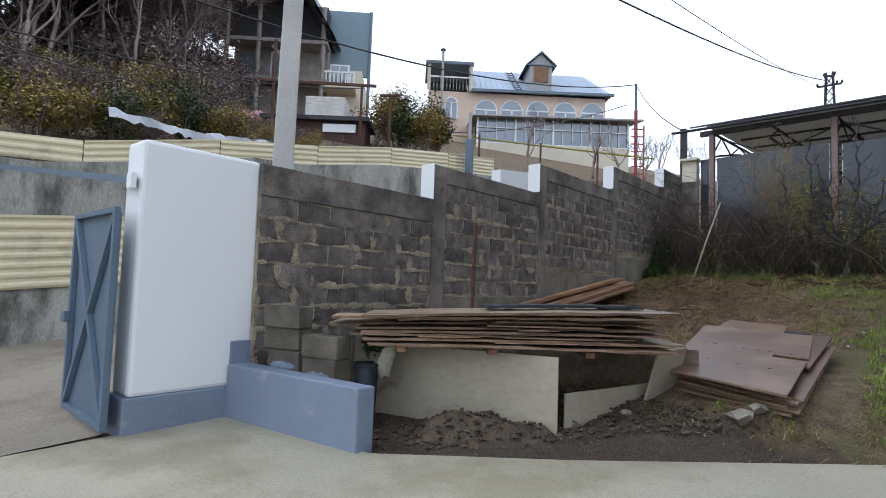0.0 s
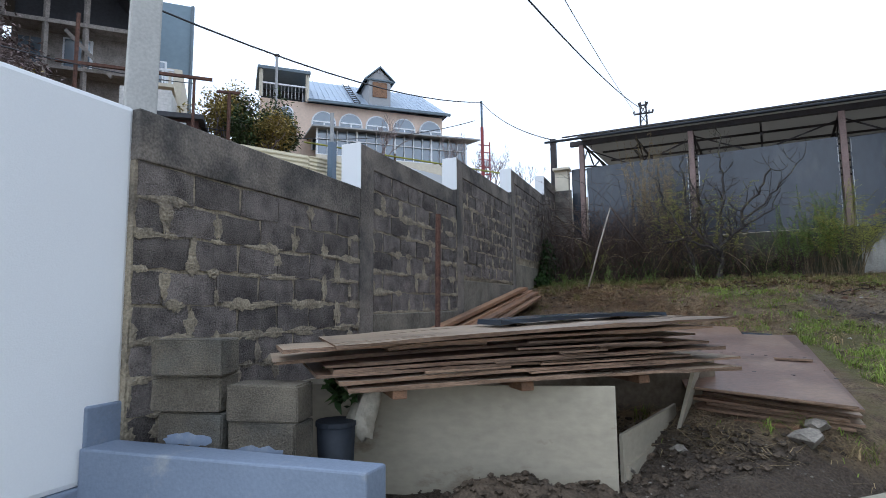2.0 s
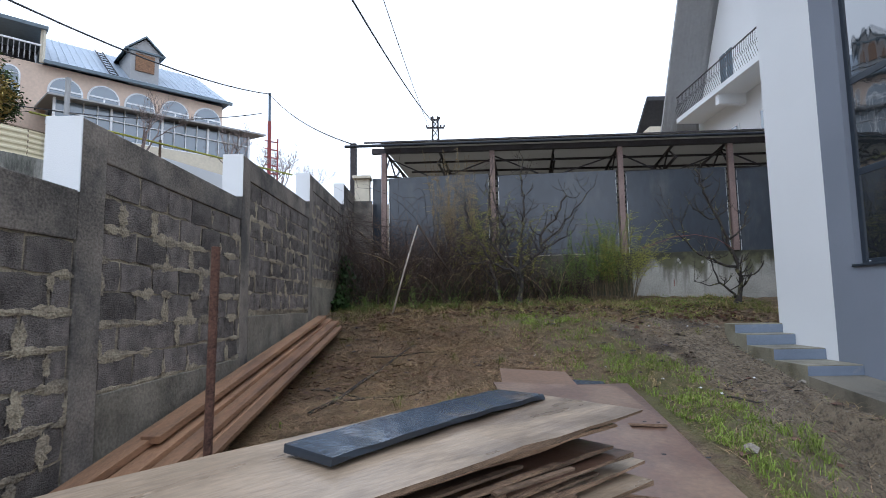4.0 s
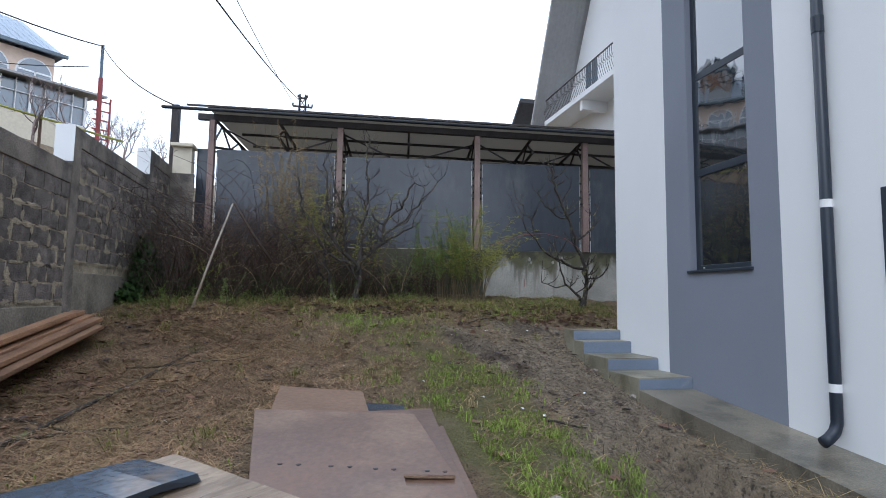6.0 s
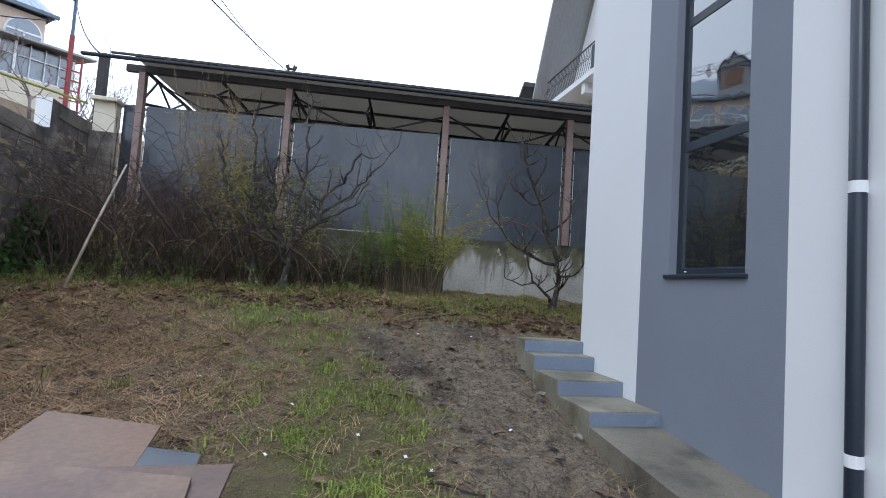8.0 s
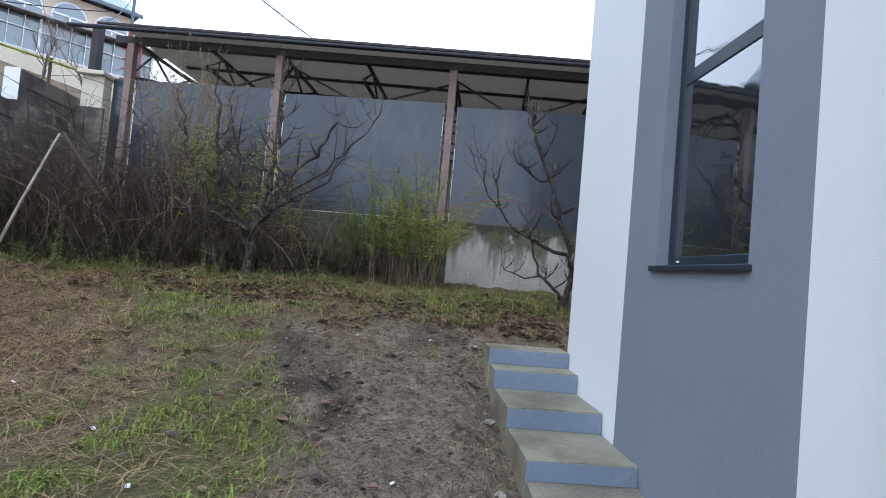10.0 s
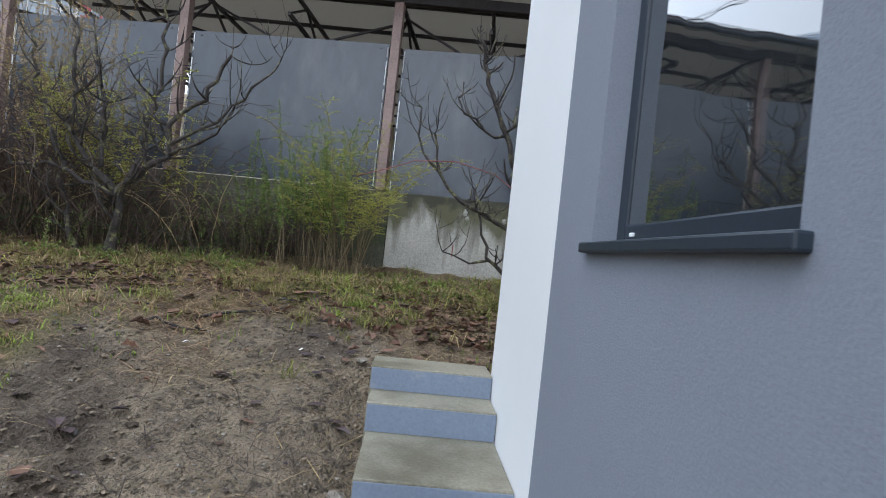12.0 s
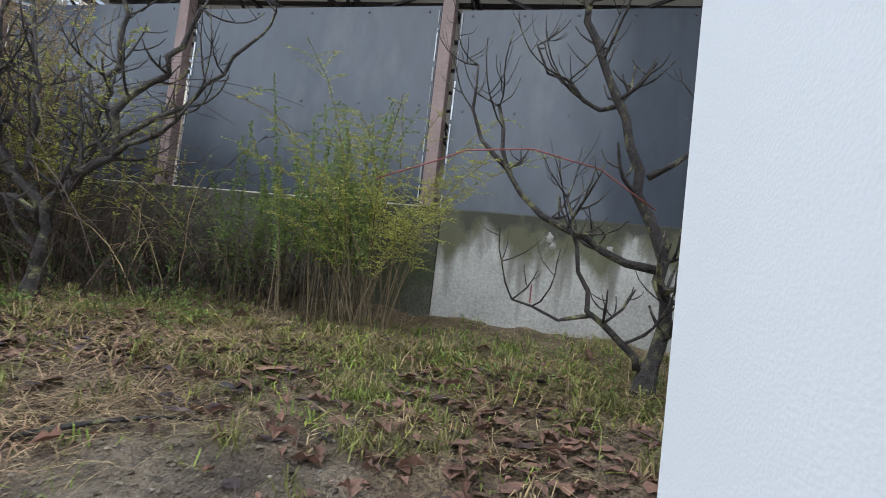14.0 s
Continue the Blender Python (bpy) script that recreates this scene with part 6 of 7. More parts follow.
def canes(label, boxes, n, L, seed, mat, r=0.006):
    """Long dead canes that rise, arch over and droop, tangled together."""
    rr = random.Random(seed)
    m = Mesh()
    for _ in range(n):
        x0, x1, y0, y1, hs = rr.choice(boxes)
        x, y = rr.uniform(x0, x1), rr.uniform(y0, y1)
        p = Vector((x, y, yard_z(x, y) - 0.03))
        side = Vector((rr.uniform(-1, 1), rr.uniform(-1, 0.6), 0)).normalized()
        d = (Vector((0, 0, 1)) + side * rr.uniform(0.0, 0.4)).normalized()
        pts, ll, bow = [p], L * hs * rr.uniform(0.5, 1.15), rr.uniform(0.05, 0.42)
        for i in range(10):
            d = (d + side * 0.12 + Vector((rr.uniform(-0.13, 0.13), rr.uniform(-0.13, 0.13), -bow * i / 6))).normalized()
            q = pts[-1] + d * ll / 10
            if q.x < FX + 0.05:
                q.x = FX + 0.05 + 0.05 * rr.random()
            q.z = max(q.z, yard_z(q.x, q.y) + 0.01)
            pts.append(q)
        rad = r * rr.uniform(0.6, 1.3)
        m.tube(pts, [rad * (1 - 0.07 * i) for i in range(11)], 4, cap=False)
        for _k in range(rr.randint(1, 4)):
            i = rr.randint(3, 9)
            e = pts[i] + Vector((rr.uniform(-1, 1), rr.uniform(-1, 1), rr.uniform(-0.4, 0.8))) * 0.22
            m.tube([pts[i], pts[i].lerp(e, 0.5) + Vector((0, 0, 0.03)), e], [rad * 0.6, rad * 0.45, rad * 0.2], 3, cap=False)
    return m.link("bramble_thicket", mat, label=label, category="thicket", kind="stuff")


canes("tangled arching dead bramble canes in the corner", [(-3.7, -2.0, 12.9, 15.1, 1.0), (-3.3, -1.2, 13.2, 15.0, 1.15), (-2.6, -0.2, 13.4, 14.9, 0.9)], 560, 3.1, 41, "cane")
canes("pale dry canes leaning in the thicket", [(-3.5, -1.0, 13.0, 14.8, 1.0), (-2.0, 0.8, 13.5, 14.6, 0.7)], 70, 2.3, 42, "straw", 0.0045)
canes("dense low brown brush before the plinth", [(-3.5, 0.6, 13.2, 14.9, 1.0), (0.0, 1.4, 13.9, 14.7, 0.8)], 400, 1.3, 43, "twig", 0.005)
stems_stuff("bramble_thicket", "dry_stem", "upright dead brown stems in the corner", [(-3.5, -1.6, 13.1, 15.0, 1.0), (-1.8, 0.6, 13.5, 14.8, 0.8), (-3.4, -1.8, 13.4, 14.9, 1.4)], 420, 1.5, 9, 0.005, 0.45, (3, 0.045, "dark_leaf", 0.2))
stems_stuff("bramble_thicket", "twig", "dark leafy undergrowth in the corner", [(-3.6, -1.4, 12.9, 14.8, 1.0), (-1.8, 0.8, 13.5, 14.8, 0.8)], 760, 0.9, 10, 0.005, 1.0, (9, 0.06, "ivy", 0.1))
stems_stuff("ground_plants", "rank_grass", "low green plants along the foot of the thicket", [(-3.5, -2.6, 12.2, 13.3, 1.0), (-2.4, -1.4, 12.6, 13.4, 0.9), (0.3, 1.2, 12.9, 13.8, 0.8), (2.5, 4.4, 12.6, 14.0, 0.7), (-0.9, 0.2, 12.8, 13.3, 0.7)], 650, 0.26, 11, 0.003, 0.7, (7, 0.05, "weed_green"))

ivy_m, rr = Mesh(), random.Random(12)
for _ in range(1500):
    y = rr.uniform(12.6, 14.6)
    zmax = 2.0 + 1.0 * math.exp(-((y - 13.6) / 0.5) ** 2)
    z = rr.uniform(1.75, zmax)
    x = FX + 0.03 + abs(rr.gauss(0, 0.12)) * (1 + (2.2 - z if z < 2.2 else 0))
    p = Vector((x, y, z))
    a = Vector((rr.uniform(-0.3, 0.6), rr.uniform(-1, 1), rr.uniform(-1, 0.3))).normalized() * 0.055
    b = a.cross(Vector((1, rr.uniform(-0.5, 0.5), 0.3))).normalized() * 0.04
    ivy_m.add([p - a, p + b, p + a, p - b], [(0, 1, 2, 3)])
ivy_m.link("ivy", "ivy", label="dark green ivy climbing the block wall", category="ivy", kind="stuff")

# grass, straw, leaves, stones
def scatter(name, mat, label, n, seed, make, region, want, category):
    rr = random.Random(seed)
    m = Mesh()
    x0, x1, y0, y1 = region
    k = 0
    while k < n:
        x, y = rr.uniform(x0, x1), rr.uniform(y0, y1)
        k += 1
        if rr.random() > want(x, y):
            continue
        if -1.35 < x < 0.35 and 5.6 < y < 8.3:
            continue
        make(m, x, y, yard_z(x, y), rr)
    return m.link(name, mat, label=label, category=category, kind="stuff")


def blade(m, x, y, z, rr):
    h = rr.uniform(0.03, 0.1)
    a = rr.uniform(0, 6.28)
    d = Vector((math.cos(a), math.sin(a), 0))
    s = Vector((-d.y, d.x, 0)) * rr.uniform(0.002, 0.0045)
    p = Vector((x, y, z - 0.005))
    lean = rr.uniform(0.4, 1.4)
    q = p + d * h * 0.4 * lean + Vector((0, 0, h * 0.7))
    e = p + d * h * 1.1 * lean + Vector((0, 0, h * (1.05 - 0.55 * lean)))
    m.add([p - s, p + s, q + s, q - s, e], [(0, 1, 2, 3), (3, 2, 4)])


def straw(m, x, y, z, rr):
    L = rr.uniform(0.08, 0.34)
    a = rr.uniform(0, 6.28)
    d = Vector((math.cos(a), math.sin(a), rr.uniform(-0.05, 0.3)))
    s = Vector((-d.y, d.x, 0)) * rr.uniform(0.0015, 0.003)
    p = Vector((x, y, z + rr.uniform(0.0, 0.025)))
    q = p + d * L * 0.5 + Vector((0, 0, 0.012))
    e = p + d * L + Vector((rr.uniform(-0.03, 0.03), rr.uniform(-0.03, 0.03), -0.01))
    m.add([p - s, p + s, q + s, q - s, e], [(0, 1, 2, 3), (3, 2, 4)])


def dleaf(m, x, y, z, rr, least=0.016, more=0.045):
    L = least + more * rr.random() ** 1.6
    a = rr.uniform(0, 6.28)
    d, s = Vector((math.cos(a), math.sin(a), rr.uniform(-0.2, 0.2))), Vector((-math.sin(a), math.cos(a), rr.uniform(-0.2, 0.2)))
    p = Vector((x, y, z + rr.uniform(0.008, 0.035)))
    c = Vector((0, 0, rr.uniform(-0.006, 0.016)))
    m.add([p - d * L, p - d * L * 0.3 + s * L * 0.75 + c, p + d * L * 0.5 + s * L * 0.5 + c, p + d * L * 1.1, p + d * L * 0.4 - s * L * 0.6 + c, p - d * L * 0.4 - s * L * 0.7 + c], [(0, 1, 2, 3), (0, 3, 4, 5)])


def curled_leaf(m, x, y, z, rr):
    """A large lobed leaf, dried and rolled up along its rib."""
    L, a = 0.026 + 0.045 * rr.random() ** 1.5, rr.uniform(0, 6.28)
    d = Vector((math.cos(a), math.sin(a), rr.uniform(-0.25, 0.35))).normalized()
    s = d.cross(Vector((rr.uniform(-0.4, 0.4), rr.uniform(-0.4, 0.4), 1))).normalized()
    u = s.cross(d)
    p = Vector((x, y, z + rr.uniform(0.01, 0.045)))
    roll, k = rr.uniform(0.3, 1.3), len(m.v)
    shape = ((-1.0, 0.05), (-0.55, 0.6), (-0.1, 0.38), (0.25, 0.7), (0.6, 0.3), (1.05, 0.03))
    for side in (0, 1, -1):
        for f, w in shape:
            w *= rr.uniform(0.7, 1.2) if side else 0
            m.v.append(tuple(p + d * L * (f + 0.12 * abs(side)) + s * L * w * side * 0.8 + u * L * (roll * w + 0.1 * rr.uniform(-1, 1) - 0.15 * f * f)))
    for i in range(5):
        m.f += [(k + i, k + i + 1, k + 7 + i, k + 6 + i), (k + 12 + i, k + 13 + i, k + i + 1, k + i)]


def trailer(m, x, y, z, rr):
    """A long limp stem lying over the litter, with narrow leaves."""
    a, L = rr.uniform(0, 6.28), rr.uniform(0.2, 0.6)
    d = Vector((math.cos(a), math.sin(a), rr.uniform(0.3, 1.1))).normalized()
    p, w = Vector((x, y, z)), rr.uniform(0.0018, 0.0035)
    for i in range(6):
        d = (d + Vector((rr.uniform(-0.25, 0.25), rr.uniform(-0.25, 0.25), -0.3))).normalized()
        q = p + d * L / 6
        q.z = max(q.z, yard_z(q.x, q.y) + 0.012)
        s = d.cross(Vector((0, 0, 1))).normalized() * w
        m.add([p - s, p + s, q + s * 0.9, q - s * 0.9], [(0, 1, 2, 3)])
        for _ in range(2):
            e = q + Vector((rr.uniform(-1, 1), rr.uniform(-1, 1), rr.uniform(-0.1, 0.6))) * 0.045
            m.add([q - s, q.lerp(e, 0.5) + s * 2.2, e, q.lerp(e, 0.5) - s * 2.2], [(0, 1, 2, 3)])
        p = q


def stone(m, x, y, z, rr, lo=0.004, hi=0.015):
    r = lo + (hi - lo) * rr.random() ** 3
    k = len(m.v)
    p = Vector((x, y, z + r * 0.2))
    pts = [Vector(v) for v in ((1, 0, 0), (-1, 0, 0), (0, 1, 0), (0, -1, 0), (0, 0, 0.8), (0, 0, -0.8), (0.6, 0.6, 0.5), (-0.6, 0.6, 0.4), (0.6, -0.6, 0.45), (-0.6, -0.6, 0.5))]
    pts = [p + Vector((v.x * rr.uniform(0.7, 1.3), v.y * rr.uniform(0.7, 1.3), v.z * rr.uniform(0.6, 1.1))) * r for v in pts]
    m.add(pts, [(4, 6, 2, 7), (4, 8, 0, 6), (4, 9, 3, 8), (4, 7, 1, 9), (6, 0, 2), (7, 2, 1), (9, 1, 3), (8, 3, 0), (0, 5, 2), (2, 5, 1), (1, 5, 3), (3, 5, 0)])


YARD = (-3.8, 4.6, 5.0, 14.4)


def not_steps(x, y):
    return 0.0 if x > 2.7 and y < 11.15 else 1.0


def clump(x, y, k, seed):
    """Uneven growth: 0 to 1 in clumps of about 1 / k metres."""
    return max(0, min(1, 0.5 + 1.5 * noise.noise(Vector((x * k, y * k, seed))) + 0.6 * noise.noise(Vector((x * k * 2.7, y * k * 2.7, seed + 3)))))


scatter("grass", "grass", "fresh green grass in patches", 210000, 21, blade, YARD, lambda x, y: not_steps(x, y) * max(0, min(1, 1.5 * (green_at(x, y) - 0.27))) * cover_at(x, y) * min(1, 1.5 * clump(x, y, 2.2, 5)) * (1.3 * clump(x, y, 5.5, 8)) * (0.6 if y > 11.4 and x < 2.2 else 1), "grass")
scatter("dead_grass", "straw", "matted dry straw-coloured grass", 130000, 22, straw, YARD, lambda x, y: not_steps(x, y) * (0.05 + 0.85 * cover_at(x, y)) * clump(x, y, 1.5, 9) * max(0.3, 1 - 1.1 * green_at(x, y)) * (0.8 if y > 11.4 else 1), "dry grass")
scatter("dead_grass", "red_straw", "matted reddish-brown dead grass", 80000, 23, straw, (-3.7, 1.6, 5.6, 13.6), lambda x, y: (1.0 if x < -0.4 else 0.5) * cover_at(x, y) * max(0.12, 1 - 1.2 * green_at(x, y)), "dry grass")


def tuft(m, x, y, z, rr):
    for _ in range(14):
        h = rr.uniform(0.07, 0.2)
        a = rr.uniform(0, 6.28)
        d = Vector((math.cos(a), math.sin(a), 0))
        s = Vector((-d.y, d.x, 0)) * rr.uniform(0.002, 0.004)
        p = Vector((x + rr.uniform(-0.05, 0.05), y + rr.uniform(-0.05, 0.05), z - 0.01))
        q = p + d * h * 0.35 + Vector((0, 0, h * 0.6))
        e = p + d * h * rr.uniform(0.8, 1.3) + Vector((0, 0, h * rr.uniform(0.05, 0.5)))
        m.add([p - s, p + s, q + s, q - s, e], [(0, 1, 2, 3), (3, 2, 4)])


def rough_edge(x, y):
    w = math.exp(-((y - 12.6 - 0.15 * x) / 0.9) ** 2) + 1.0 * math.exp(-((x - 3.4) / 0.9) ** 2 - ((y - 12.4) / 0.9) ** 2) + 0.5 * math.exp(-((x + 1.6) / 0.5) ** 2 - ((y - 6.8) / 1.0) ** 2) + 0.1 * cover_at(x, y)
    return not_steps(x, y) * min(1, w) * (0.08 + max(0, min(1, 2.2 * noise.noise(Vector((x * 2.6, y * 2.6, 11))))))


scatter("grass_tufts", "rank_grass", "long rank grass in tufts below the thicket", 3400, 31, tuft, (-3.7, 4.6, 5.2, 14.3), rough_edge, "grass")
scatter("grass_tufts", "straw", "long withered grass in tufts below the thicket", 1300, 32, tuft, (-3.7, 4.2, 5.2, 14.3), rough_edge, "dry grass")
scatter("dark_leaves", "dark_leaf", "dark purplish wet leaves in drifts", 11000, 33, dleaf, (-3.5, 3.6, 8, 13.8), lambda x, y: min(0.8, 0.6 * math.exp(-((x + 0.3) / 0.7) ** 2 - ((y - 12.3) / 0.35) ** 2) + 0.4 * math.exp(-((x - 1.4) / 1.2) ** 2 - ((y - 12.5) / 0.35) ** 2) + 0.1 * math.exp(-((x + 2.6) / 0.8) ** 2 - ((y - 10.8) / 1.2) ** 2) + 0.12 * math.exp(-((y - 12.5) / 0.7) ** 2) + 0.03) * not_steps(x, y), "leaves")
LEAFY = ((3.3, 12.2, 0.7), (3.1, 12.9, 0.6), (0.2, 12.2, 0.8), (-1.2, 12.3, 0.7), (1.8, 12.9, 0.5), (-0.6, 12.4, 0.5), (0.4, 12.7, 0.9), (-1.2, 12.9, 0.6), (-2.6, 11.6, 0.9), (-3.0, 9.0, 1.0))
scatter("fallen_leaves", "dead_leaf", "brown fallen leaves on the damp ground", 52000, 24, dleaf, YARD, lambda x, y: not_steps(x, y) * min(0.65, 0.005 + sum(0.5 * math.exp(-((x - a) ** 2 + (y - b) ** 2) / (c * c) * 2.2) for a, b, c in LEAFY)), "leaves")
FOOT = lambda x, y: not_steps(x, y) * min(1, math.exp(-((y - 12.9 - 0.05 * x) / 0.65) ** 2) * (0.15 + 1.1 * clump(x, y, 1.7, 31)))
scatter("trailing_weeds", "rank_grass", "limp green stems trailing over the leaf litter", 2600, 34, trailer, (-3.6, 4.4, 11.6, 14.2), FOOT, "weeds")
scatter("trailing_weeds", "straw", "limp straw-coloured stems trailing over the leaf litter", 2600, 35, trailer, (-3.6, 4.4, 11.5, 14.2), lambda x, y: FOOT(x, y - 0.15), "dry weeds")
scatter("trailing_weeds", "weed_yellow", "yellow-green stems trailing over the leaf litter", 900, 36, trailer, (-3.6, 4.4, 11.8, 14.2), FOOT, "weeds")
LARGE = ((2.6, 11.75, 0.5), (3.2, 12.1, 0.6), (2.9, 12.6, 0.7), (2.1, 12.1, 0.5), (1.6, 12.4, 0.4), (0.3, 12.4, 0.5), (3.7, 11.6, 0.5))
scatter("fallen_leaves", "dead_leaf", "large curled brown leaves in drifts on the ground", 4200, 37, curled_leaf, (-2.6, 4.4, 10.6, 13.9), lambda x, y: not_steps(x, y) * min(0.8, 0.012 + sum(0.33 * math.exp(-((x - a) ** 2 + (y - b) ** 2) / (c * c) * 2) for a, b, c in LARGE)), "leaves")
scatter("twig_litter", "twig", "thin broken twigs and dead stalks strewn on the bare soil", 9000, 38, straw, (-0.4, 4.4, 7.0, 13.2), lambda x, y: not_steps(x, y) * (0.12 + 0.5 * (1 - cover_at(x, y))), "twigs")
scatter("pebbles", "rubble", "small pale stones in the bare soil", 12000, 25, lambda m, x, y, z, rr: stone(m, x, y, z, rr, 0.003, 0.013), (-3.6, 2.75, 3.2, 13), lambda x, y: 0.9 * (1 - cover_at(x, y)) if y > 5 or x + y > 1.9 and (y - 3.2) > 0.96 * (x + 2.35) + 0.05 else 0.0, "stones")
scatter("soil_clods", "soil_lump", "trodden lumps of brown soil on the worn track", 15000, 27, lambda m, x, y, z, rr: stone(m, x, y, z - 0.003, rr, 0.003, 0.019), (0.6, 2.75, 5.6, 12.4), lambda x, y: 0.9 * max(0, 1 - 1.6 * cover_at(x, y)), "soil")
scatter("soil_clods", "dug_soil", "crumbly lumps of dug soil and small stones along the slab", 9000, 28, lambda m, x, y, z, rr: stone(m, x, y, z, rr, 0.005, 0.036), (-2.6, 2.4, 3.3, 5.5), lambda x, y: 0.9 if (y - 3.2) > 0.96 * (x + 2.35) + 0.1 else 0.0, "soil")
scatter("grass_tufts", "grass", "fresh grass tufts beside the lying boards", 260, 29, tuft, (-0.6, 1.6, 5.2, 7.6), lambda x, y: 1.0 if (y - 3.2) > 0.96 * (x + 2.35) + 0.1 and clump(x, y, 2.5, 3) > 0.45 else 0.0, "grass")
scatter("soil_clods", "dug_soil", "loose dark clods of dug soil", 15000, 26, lambda m, x, y, z, rr: stone(m, x, y, z, rr, 0.005, 0.03), (-3.2, 2.6, 3.3, 11.3), lambda x, y: 0.5 * min(1, max(0, 1.3 * dug_at(x, y) - 0.3)) if y > 8 or (y < 5.3 and (y - 3.2) > 0.96 * (x + 2.35) + 0.08) else 0.0, "soil")

# ---- loose things by the boards ----
def rough_block(seed, L=0.39, W=0.19, H=0.188):
    """A hollow-cast block with chipped, uneven faces."""
    rr = random.Random(seed)
    bm = bmesh.new()
    bmesh.ops.create_cube(bm, size=1, matrix=Matrix.Diagonal((L, W, H, 1)))
    bmesh.ops.bevel(bm, geom=list(bm.edges), offset=0.008, segments=2, affect="EDGES")
    for v in bm.verts:
        v.co += Vector((rr.uniform(-1, 1), rr.uniform(-1, 1), rr.uniform(-1, 1))) * 0.003
    me = bpy.data.meshes.new("concrete_block")
    bm.to_mesh(me)
    bm.free()
    me.materials.append(M("block_light"))
    return me


material("block_light", (0.128, 0.11, 0.083), 0.95, var=0.3, scale=5, fine=110, bump=0.7, obj=0.2, stain=(0.11, 0.105, 0.09), stain_amount=0.4)
for i, (x, y, z, turn) in enumerate(BLOCKS):
    ob = new("concrete_block", rough_block(60 + i))
    ob.matrix_world = Matrix.Translation((x, y, z)) @ Matrix.Rotation(radians(turn), 4, "Z")
    tagged(ob, "weathered grey concrete block stacked beside the low wall", "concrete block", group="loose concrete blocks")
    if i in (2, 7):
        rs = random.Random(90 + i)
        rim = [(0.15 * math.cos(6.283 * k / 20) * rs.uniform(0.8, 1.2), -0.045 + 0.04 * math.sin(6.283 * k / 20) * rs.uniform(0.5, 1.1)) for k in range(20)]
        Mesh().add([(0, -0.1035, -0.045)] + [(x_, -0.1015, z_) for x_, z_ in rim], [(0, 1 + k, 1 + (k + 1) % 20) for k in range(20)]).link("paint_smear", "blue_paint", ob, "smear of blue-grey paint")
rub = random.Random(70)
for i, (x, y, r) in enumerate(((-1.45, 4.62, 0.07), (-1.15, 5.0, 0.05), (-0.35, 5.35, 0.11), (-0.28, 5.5, 0.08), (-1.9, 4.15, 0.04), (-1.7, 3.95, 0.03), (2.65, 10.1, 0.05), (2.62, 11.2, 0.04), (0.55, 6.6, 0.07), (2.58, 9.1, 0.05))):
    m = Mesh()
    stone(m, x, y, yard_z(x, y) + r * 0.3, rub, r, r)
    m.link("rubble_stone", "rubble", label="broken piece of concrete lying on the soil", category="stone", group="rubble", smooth=False)
mound = Mesh()
N = 26
for j in range(N + 1):
    for i in range(N + 1):
        u, v = i / N * 2 - 1, j / N * 2 - 1
        x, y = -1.98 + 0.62 * u + 0.1 * v, 4.02 + 0.34 * v + 0.2 * u
        h = 0.19 * max(0, 1 - u * u - v * v + 0.5 * noise.noise(Vector((u * 2.2, v * 2.2, 8)))) ** 0.9
        mound.v.append((x, y, yard_z(x, y) - 0.03 + h + (0.04 * noise.noise(Vector((x * 9, y * 9, 1))) + 0.02 * noise.noise(Vector((x * 23, y * 23, 5)))) * (h > 0.01)))
mound.f = [(j * (N + 1) + i, j * (N + 1) + i + 1, (j + 1) * (N + 1) + i + 1, (j + 1) * (N + 1) + i) for j in range(N) for i in range(N)]
mound.link("soil_mound", "dug_soil", label="heap of dark dug soil against the plywood box", category="soil", smooth=True)
bm_ = Mesh()
rr = random.Random(77)
for _ in range(700):
    u, v = rr.uniform(-1, 1), rr.uniform(-1, 1)
    if u * u + v * v < 1:
        x, y = -1.98 + 0.62 * u + 0.1 * v, 4.02 + 0.34 * v + 0.2 * u
        stone(bm_, x, y, yard_z(x, y) - 0.02 + 0.19 * max(0, 1 - u * u - v * v + 0.5 * noise.noise(Vector((u * 2.2, v * 2.2, 8)))) ** 0.9, rr, 0.005, 0.028)
bm_.link("soil_clods", "dug_soil", label="clods and small stones on the soil heap", category="soil", kind="stuff")
bucket = thing("bucket", "dark plastic bucket with a crumpled white bag and wilted plant", "bucket")
part("body", Mesh().tube([(-2.86, 3.62, 0.45), (-2.86, 3.62, 0.88)], [0.085, 0.105], 20), "gutter", bucket, smooth=True)
part("rim", Mesh().tube([(-2.86, 3.62, 0.875), (-2.86, 3.62, 0.9)], 0.111, 20), "gutter", bucket)
bag = Mesh()
rg = random.Random(5)
bag.tube([(-2.74, 3.74, 0.8), (-2.77, 3.72, 0.88), (-2.75, 3.74, 0.98), (-2.7, 3.78, 1.05)], [0.03, 0.06, 0.06, 0.03], 9)
bag.v = [(x + rg.uniform(-0.03, 0.03), y + rg.uniform(-0.02, 0.02), z + rg.uniform(-0.03, 0.03)) for x, y, z in bag.v]
part("bag", bag, "old_bag", bucket, "crumpled white plastic bag", smooth=True)
part("plant", leaf_cloud([(Vector((-2.84, 3.66, 1.06)), None), (Vector((-2.9, 3.7, 1.12)), None)], 120, 0.1, 0.05, rg), "ivy", bucket, "wilted green plant")
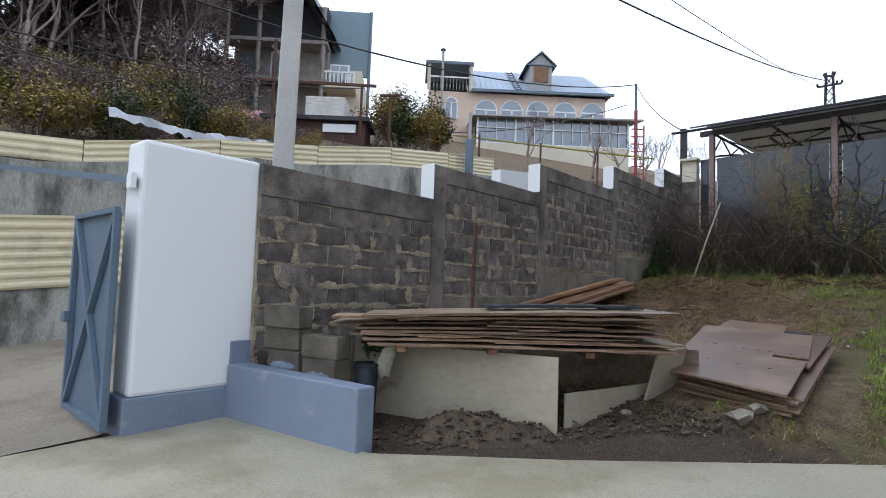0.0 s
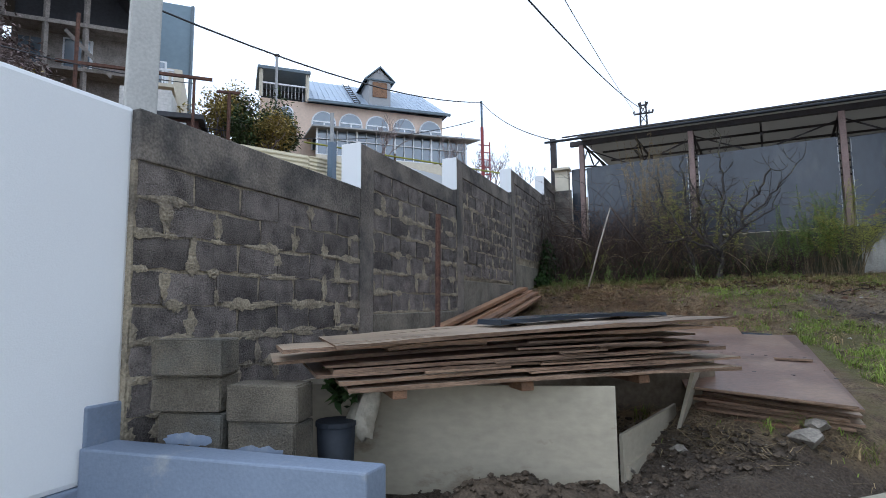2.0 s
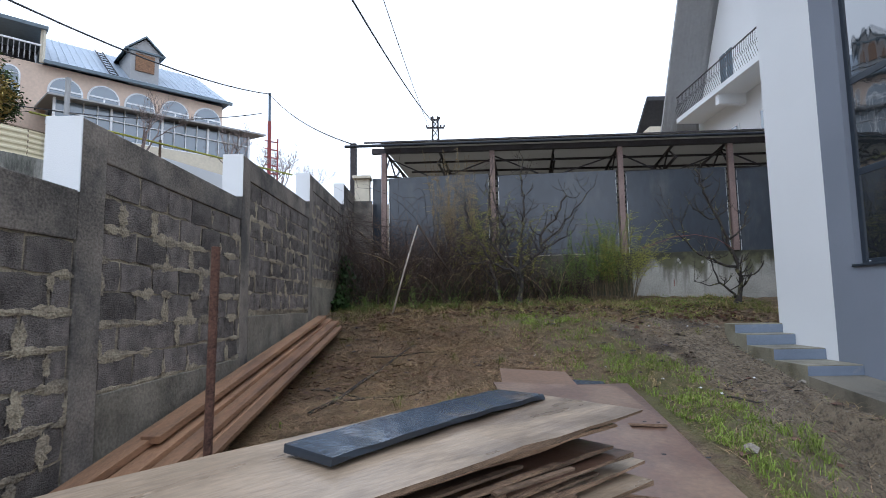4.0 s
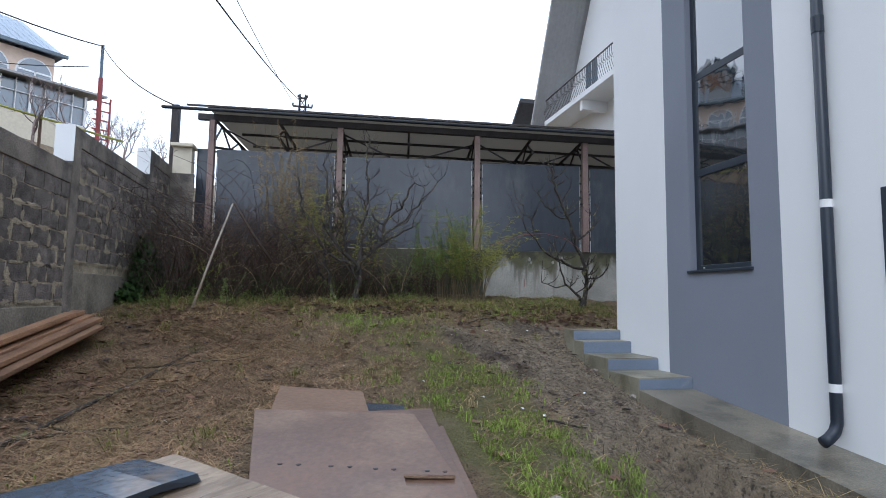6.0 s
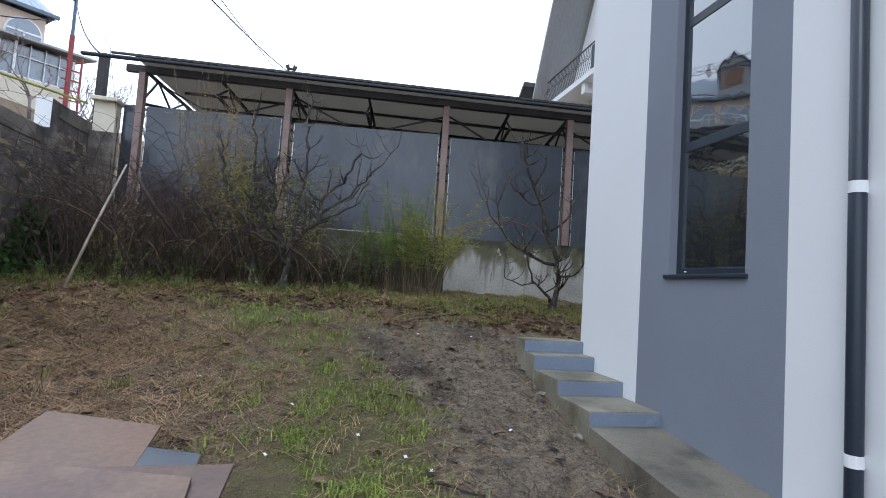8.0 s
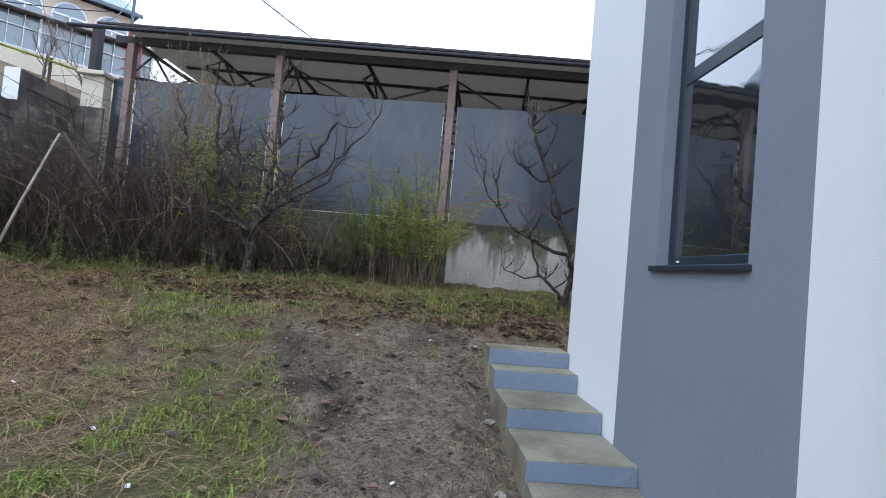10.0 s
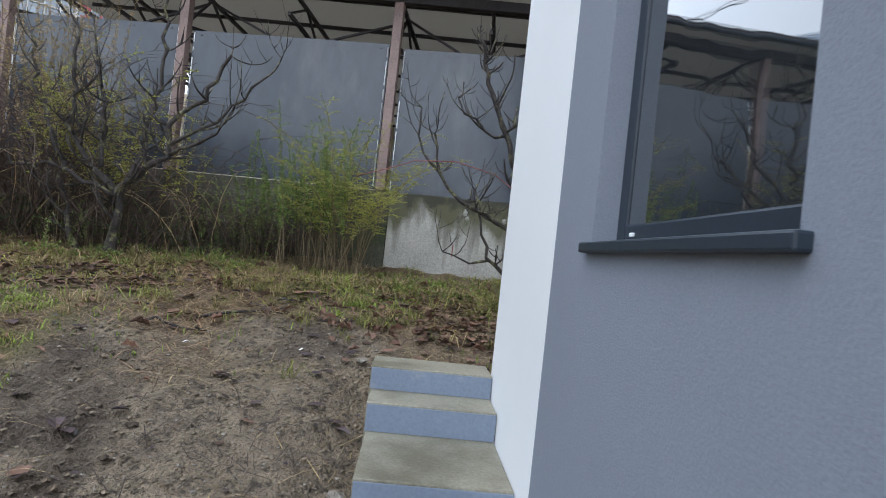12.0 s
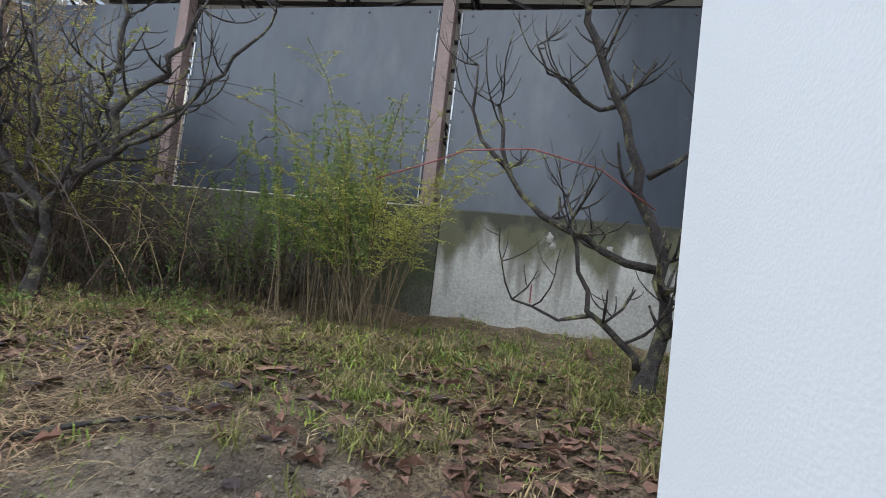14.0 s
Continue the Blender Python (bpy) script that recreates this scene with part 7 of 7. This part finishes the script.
# sticks on the ground
for i, (p, q, r) in enumerate((((-3.0, 7.6), (-2.2, 10.2), 0.02), ((-2.9, 7.9), (-1.9, 8.4), 0.014), ((-3.2, 8.4), (-2.2, 8.0), 0.012), ((1.35, 11.55), (1.9, 11.95), 0.012), ((1.1, 11.3), (1.5, 11.35), 0.01), ((-2.7, 9.6), (-1.6, 9.9), 0.01), ((1.1, 8.0), (1.4, 7.9), 0.012), ((-3.4, 6.6), (-2.2, 7.2), 0.016))):
    pts = []
    for k in range(6):
        x, y = p[0] + (q[0] - p[0]) * k / 5 + rr.uniform(-0.03, 0.03), p[1] + (q[1] - p[1]) * k / 5 + rr.uniform(-0.03, 0.03)
        pts.append((x, y, yard_z(x, y) + 0.02 + 0.02 * rr.random()))
    Mesh().tube(pts, [r, r, r * 0.9, r * 0.8, r * 0.6, r * 0.35], 6).link("fallen_branch", "bark", label="dark fallen branch on the ground", category="branch", group="fallen branches", smooth=True)
for i, (x, y) in enumerate(((0.22, 9.15), (-0.55, 9.6), (1.95, 9.0), (0.12, 8.35), (1.15, 8.2), (1.0, 8.35), (0.7, 8.6), (-2.0, 8.3), (2.2, 11.3), (1.5, 11.1))):
    m = Mesh()
    z = yard_z(x, y) + 0.02
    a = rr.uniform(0, 3)
    d, s = Vector((math.cos(a), math.sin(a), 0)) * 0.022, Vector((-math.sin(a), math.cos(a), 0)) * 0.011
    p = Vector((x, y, z))
    m.add([p - d - s, p - s + Vector((0, 0, 0.012)), p + d - s, p + d + s, p + s + Vector((0, 0, 0.012)), p - d + s], [(0, 1, 4, 5), (1, 2, 3, 4)])
    m.link("paper_scrap", "white_plastic", label="small white scrap of litter in the grass", category="litter", group="litter")

# ---- blocks of the boundary wall ----
def wall_block(seed, L, H):
    """One block's face with worn rims, standing a little proud of the mortar."""
    rr = random.Random(seed)
    me = bpy.data.meshes.new("block")
    nx, nz = 4, 2
    v, f = [], []
    for k in range(nz + 1):
        for i in range(nx + 1):
            e = (i in (0, nx)) + (k in (0, nz))
            jy, jz = rr.uniform(-0.012, 0.012), rr.uniform(-0.01, 0.01)
            v.append((rr.uniform(-0.002, 0.002) - 0.004 * e, -L / 2 + L * i / nx + jy, -H / 2 + H * k / nz + jz))
    n = nx + 1
    f = [(k * n + i, k * n + i + 1, (k + 1) * n + i + 1, (k + 1) * n + i) for k in range(nz) for i in range(nx)]
    rim = list(range(n)) + [n * k + nx for k in range(1, nz + 1)] + [nz * n + i for i in range(nx - 1, -1, -1)] + [n * k for k in range(nz - 1, 0, -1)]
    b = len(v)
    v += [(-0.03, v[i][1], v[i][2]) for i in rim]
    f += [(rim[i], b + i, b + (i + 1) % len(rim), rim[(i + 1) % len(rim)]) for i in range(len(rim))]
    me.from_pydata(v, [], f)
    me.materials.append(M("block"))
    return me


CH, BL = 0.2067, 0.40
SHAPES = [wall_block(300 + i, 0.375, 0.186) for i in range(8)]
HALVES = [wall_block(320 + i, 0.175, 0.186) for i in range(4)]
rb = random.Random(99)
smear = Mesh()
for y0, y1, z0, z1, band in PANELS:
    top = z1 - band
    rows = int((top - z0) / CH + 0.35)
    for r_ in range(rows):
        z = top - CH * (r_ + 0.5)
        y = y0 + 0.01 - (0.2 if r_ % 2 else 0.0)
        while y < y1 - 0.08:
            a, b = max(y, y0 + 0.008), min(y + BL, y1 - 0.008)
            L = b - a
            if L > 0.09:
                ob = new("block", rb.choice(SHAPES if L > 0.26 else HALVES))
                ob.parent = fence
                ob.location = (FX + rb.uniform(-0.004, 0.004), (a + b) / 2 + rb.uniform(-0.006, 0.006), z + rb.uniform(-0.005, 0.005))
                ob.rotation_euler = (radians(rb.uniform(-1.0, 1.0)), 0, 0)
                ob.scale = (1, (L - rb.uniform(0.012, 0.034)) / (0.375 if L > 0.26 else 0.175), rb.uniform(0.97, 1.06))
                # mortar squeezed over the rims
                for _ in range(rb.choice((1, 1, 2, 2, 3, 4)) if r_ > 0 else rb.choice((0, 0, 1))):
                    cy, cz = (rb.choice((a, b)), z + rb.uniform(-0.06, 0.06)) if rb.random() < 0.45 else (rb.uniform(a, b), z - CH / 2)
                    ry, rz = (rb.uniform(0.02, 0.065), rb.uniform(0.05, 0.11)) if cy in (a, b) else (rb.uniform(0.05, 0.2), rb.uniform(0.018, 0.05))
                    k = 22
                    pts = [(FX + 0.001, cy + ry * math.cos(6.283 * q / k) * rb.uniform(0.55, 1.2), cz + rz * math.sin(6.283 * q / k) * rb.uniform(0.55, 1.2)) for q in range(k)]
                    pts = [(p_[0], min(max(p_[1], y0), y1), p_[2]) for p_ in pts]
                    smear.add([(FX + 0.006, cy, cz)] + pts, [(0, 1 + q, 1 + (q + 1) % k) for q in range(k)])
            y += BL
part("mortar_smear", smear, "mortar", fence, "tan mortar smeared over the joints")
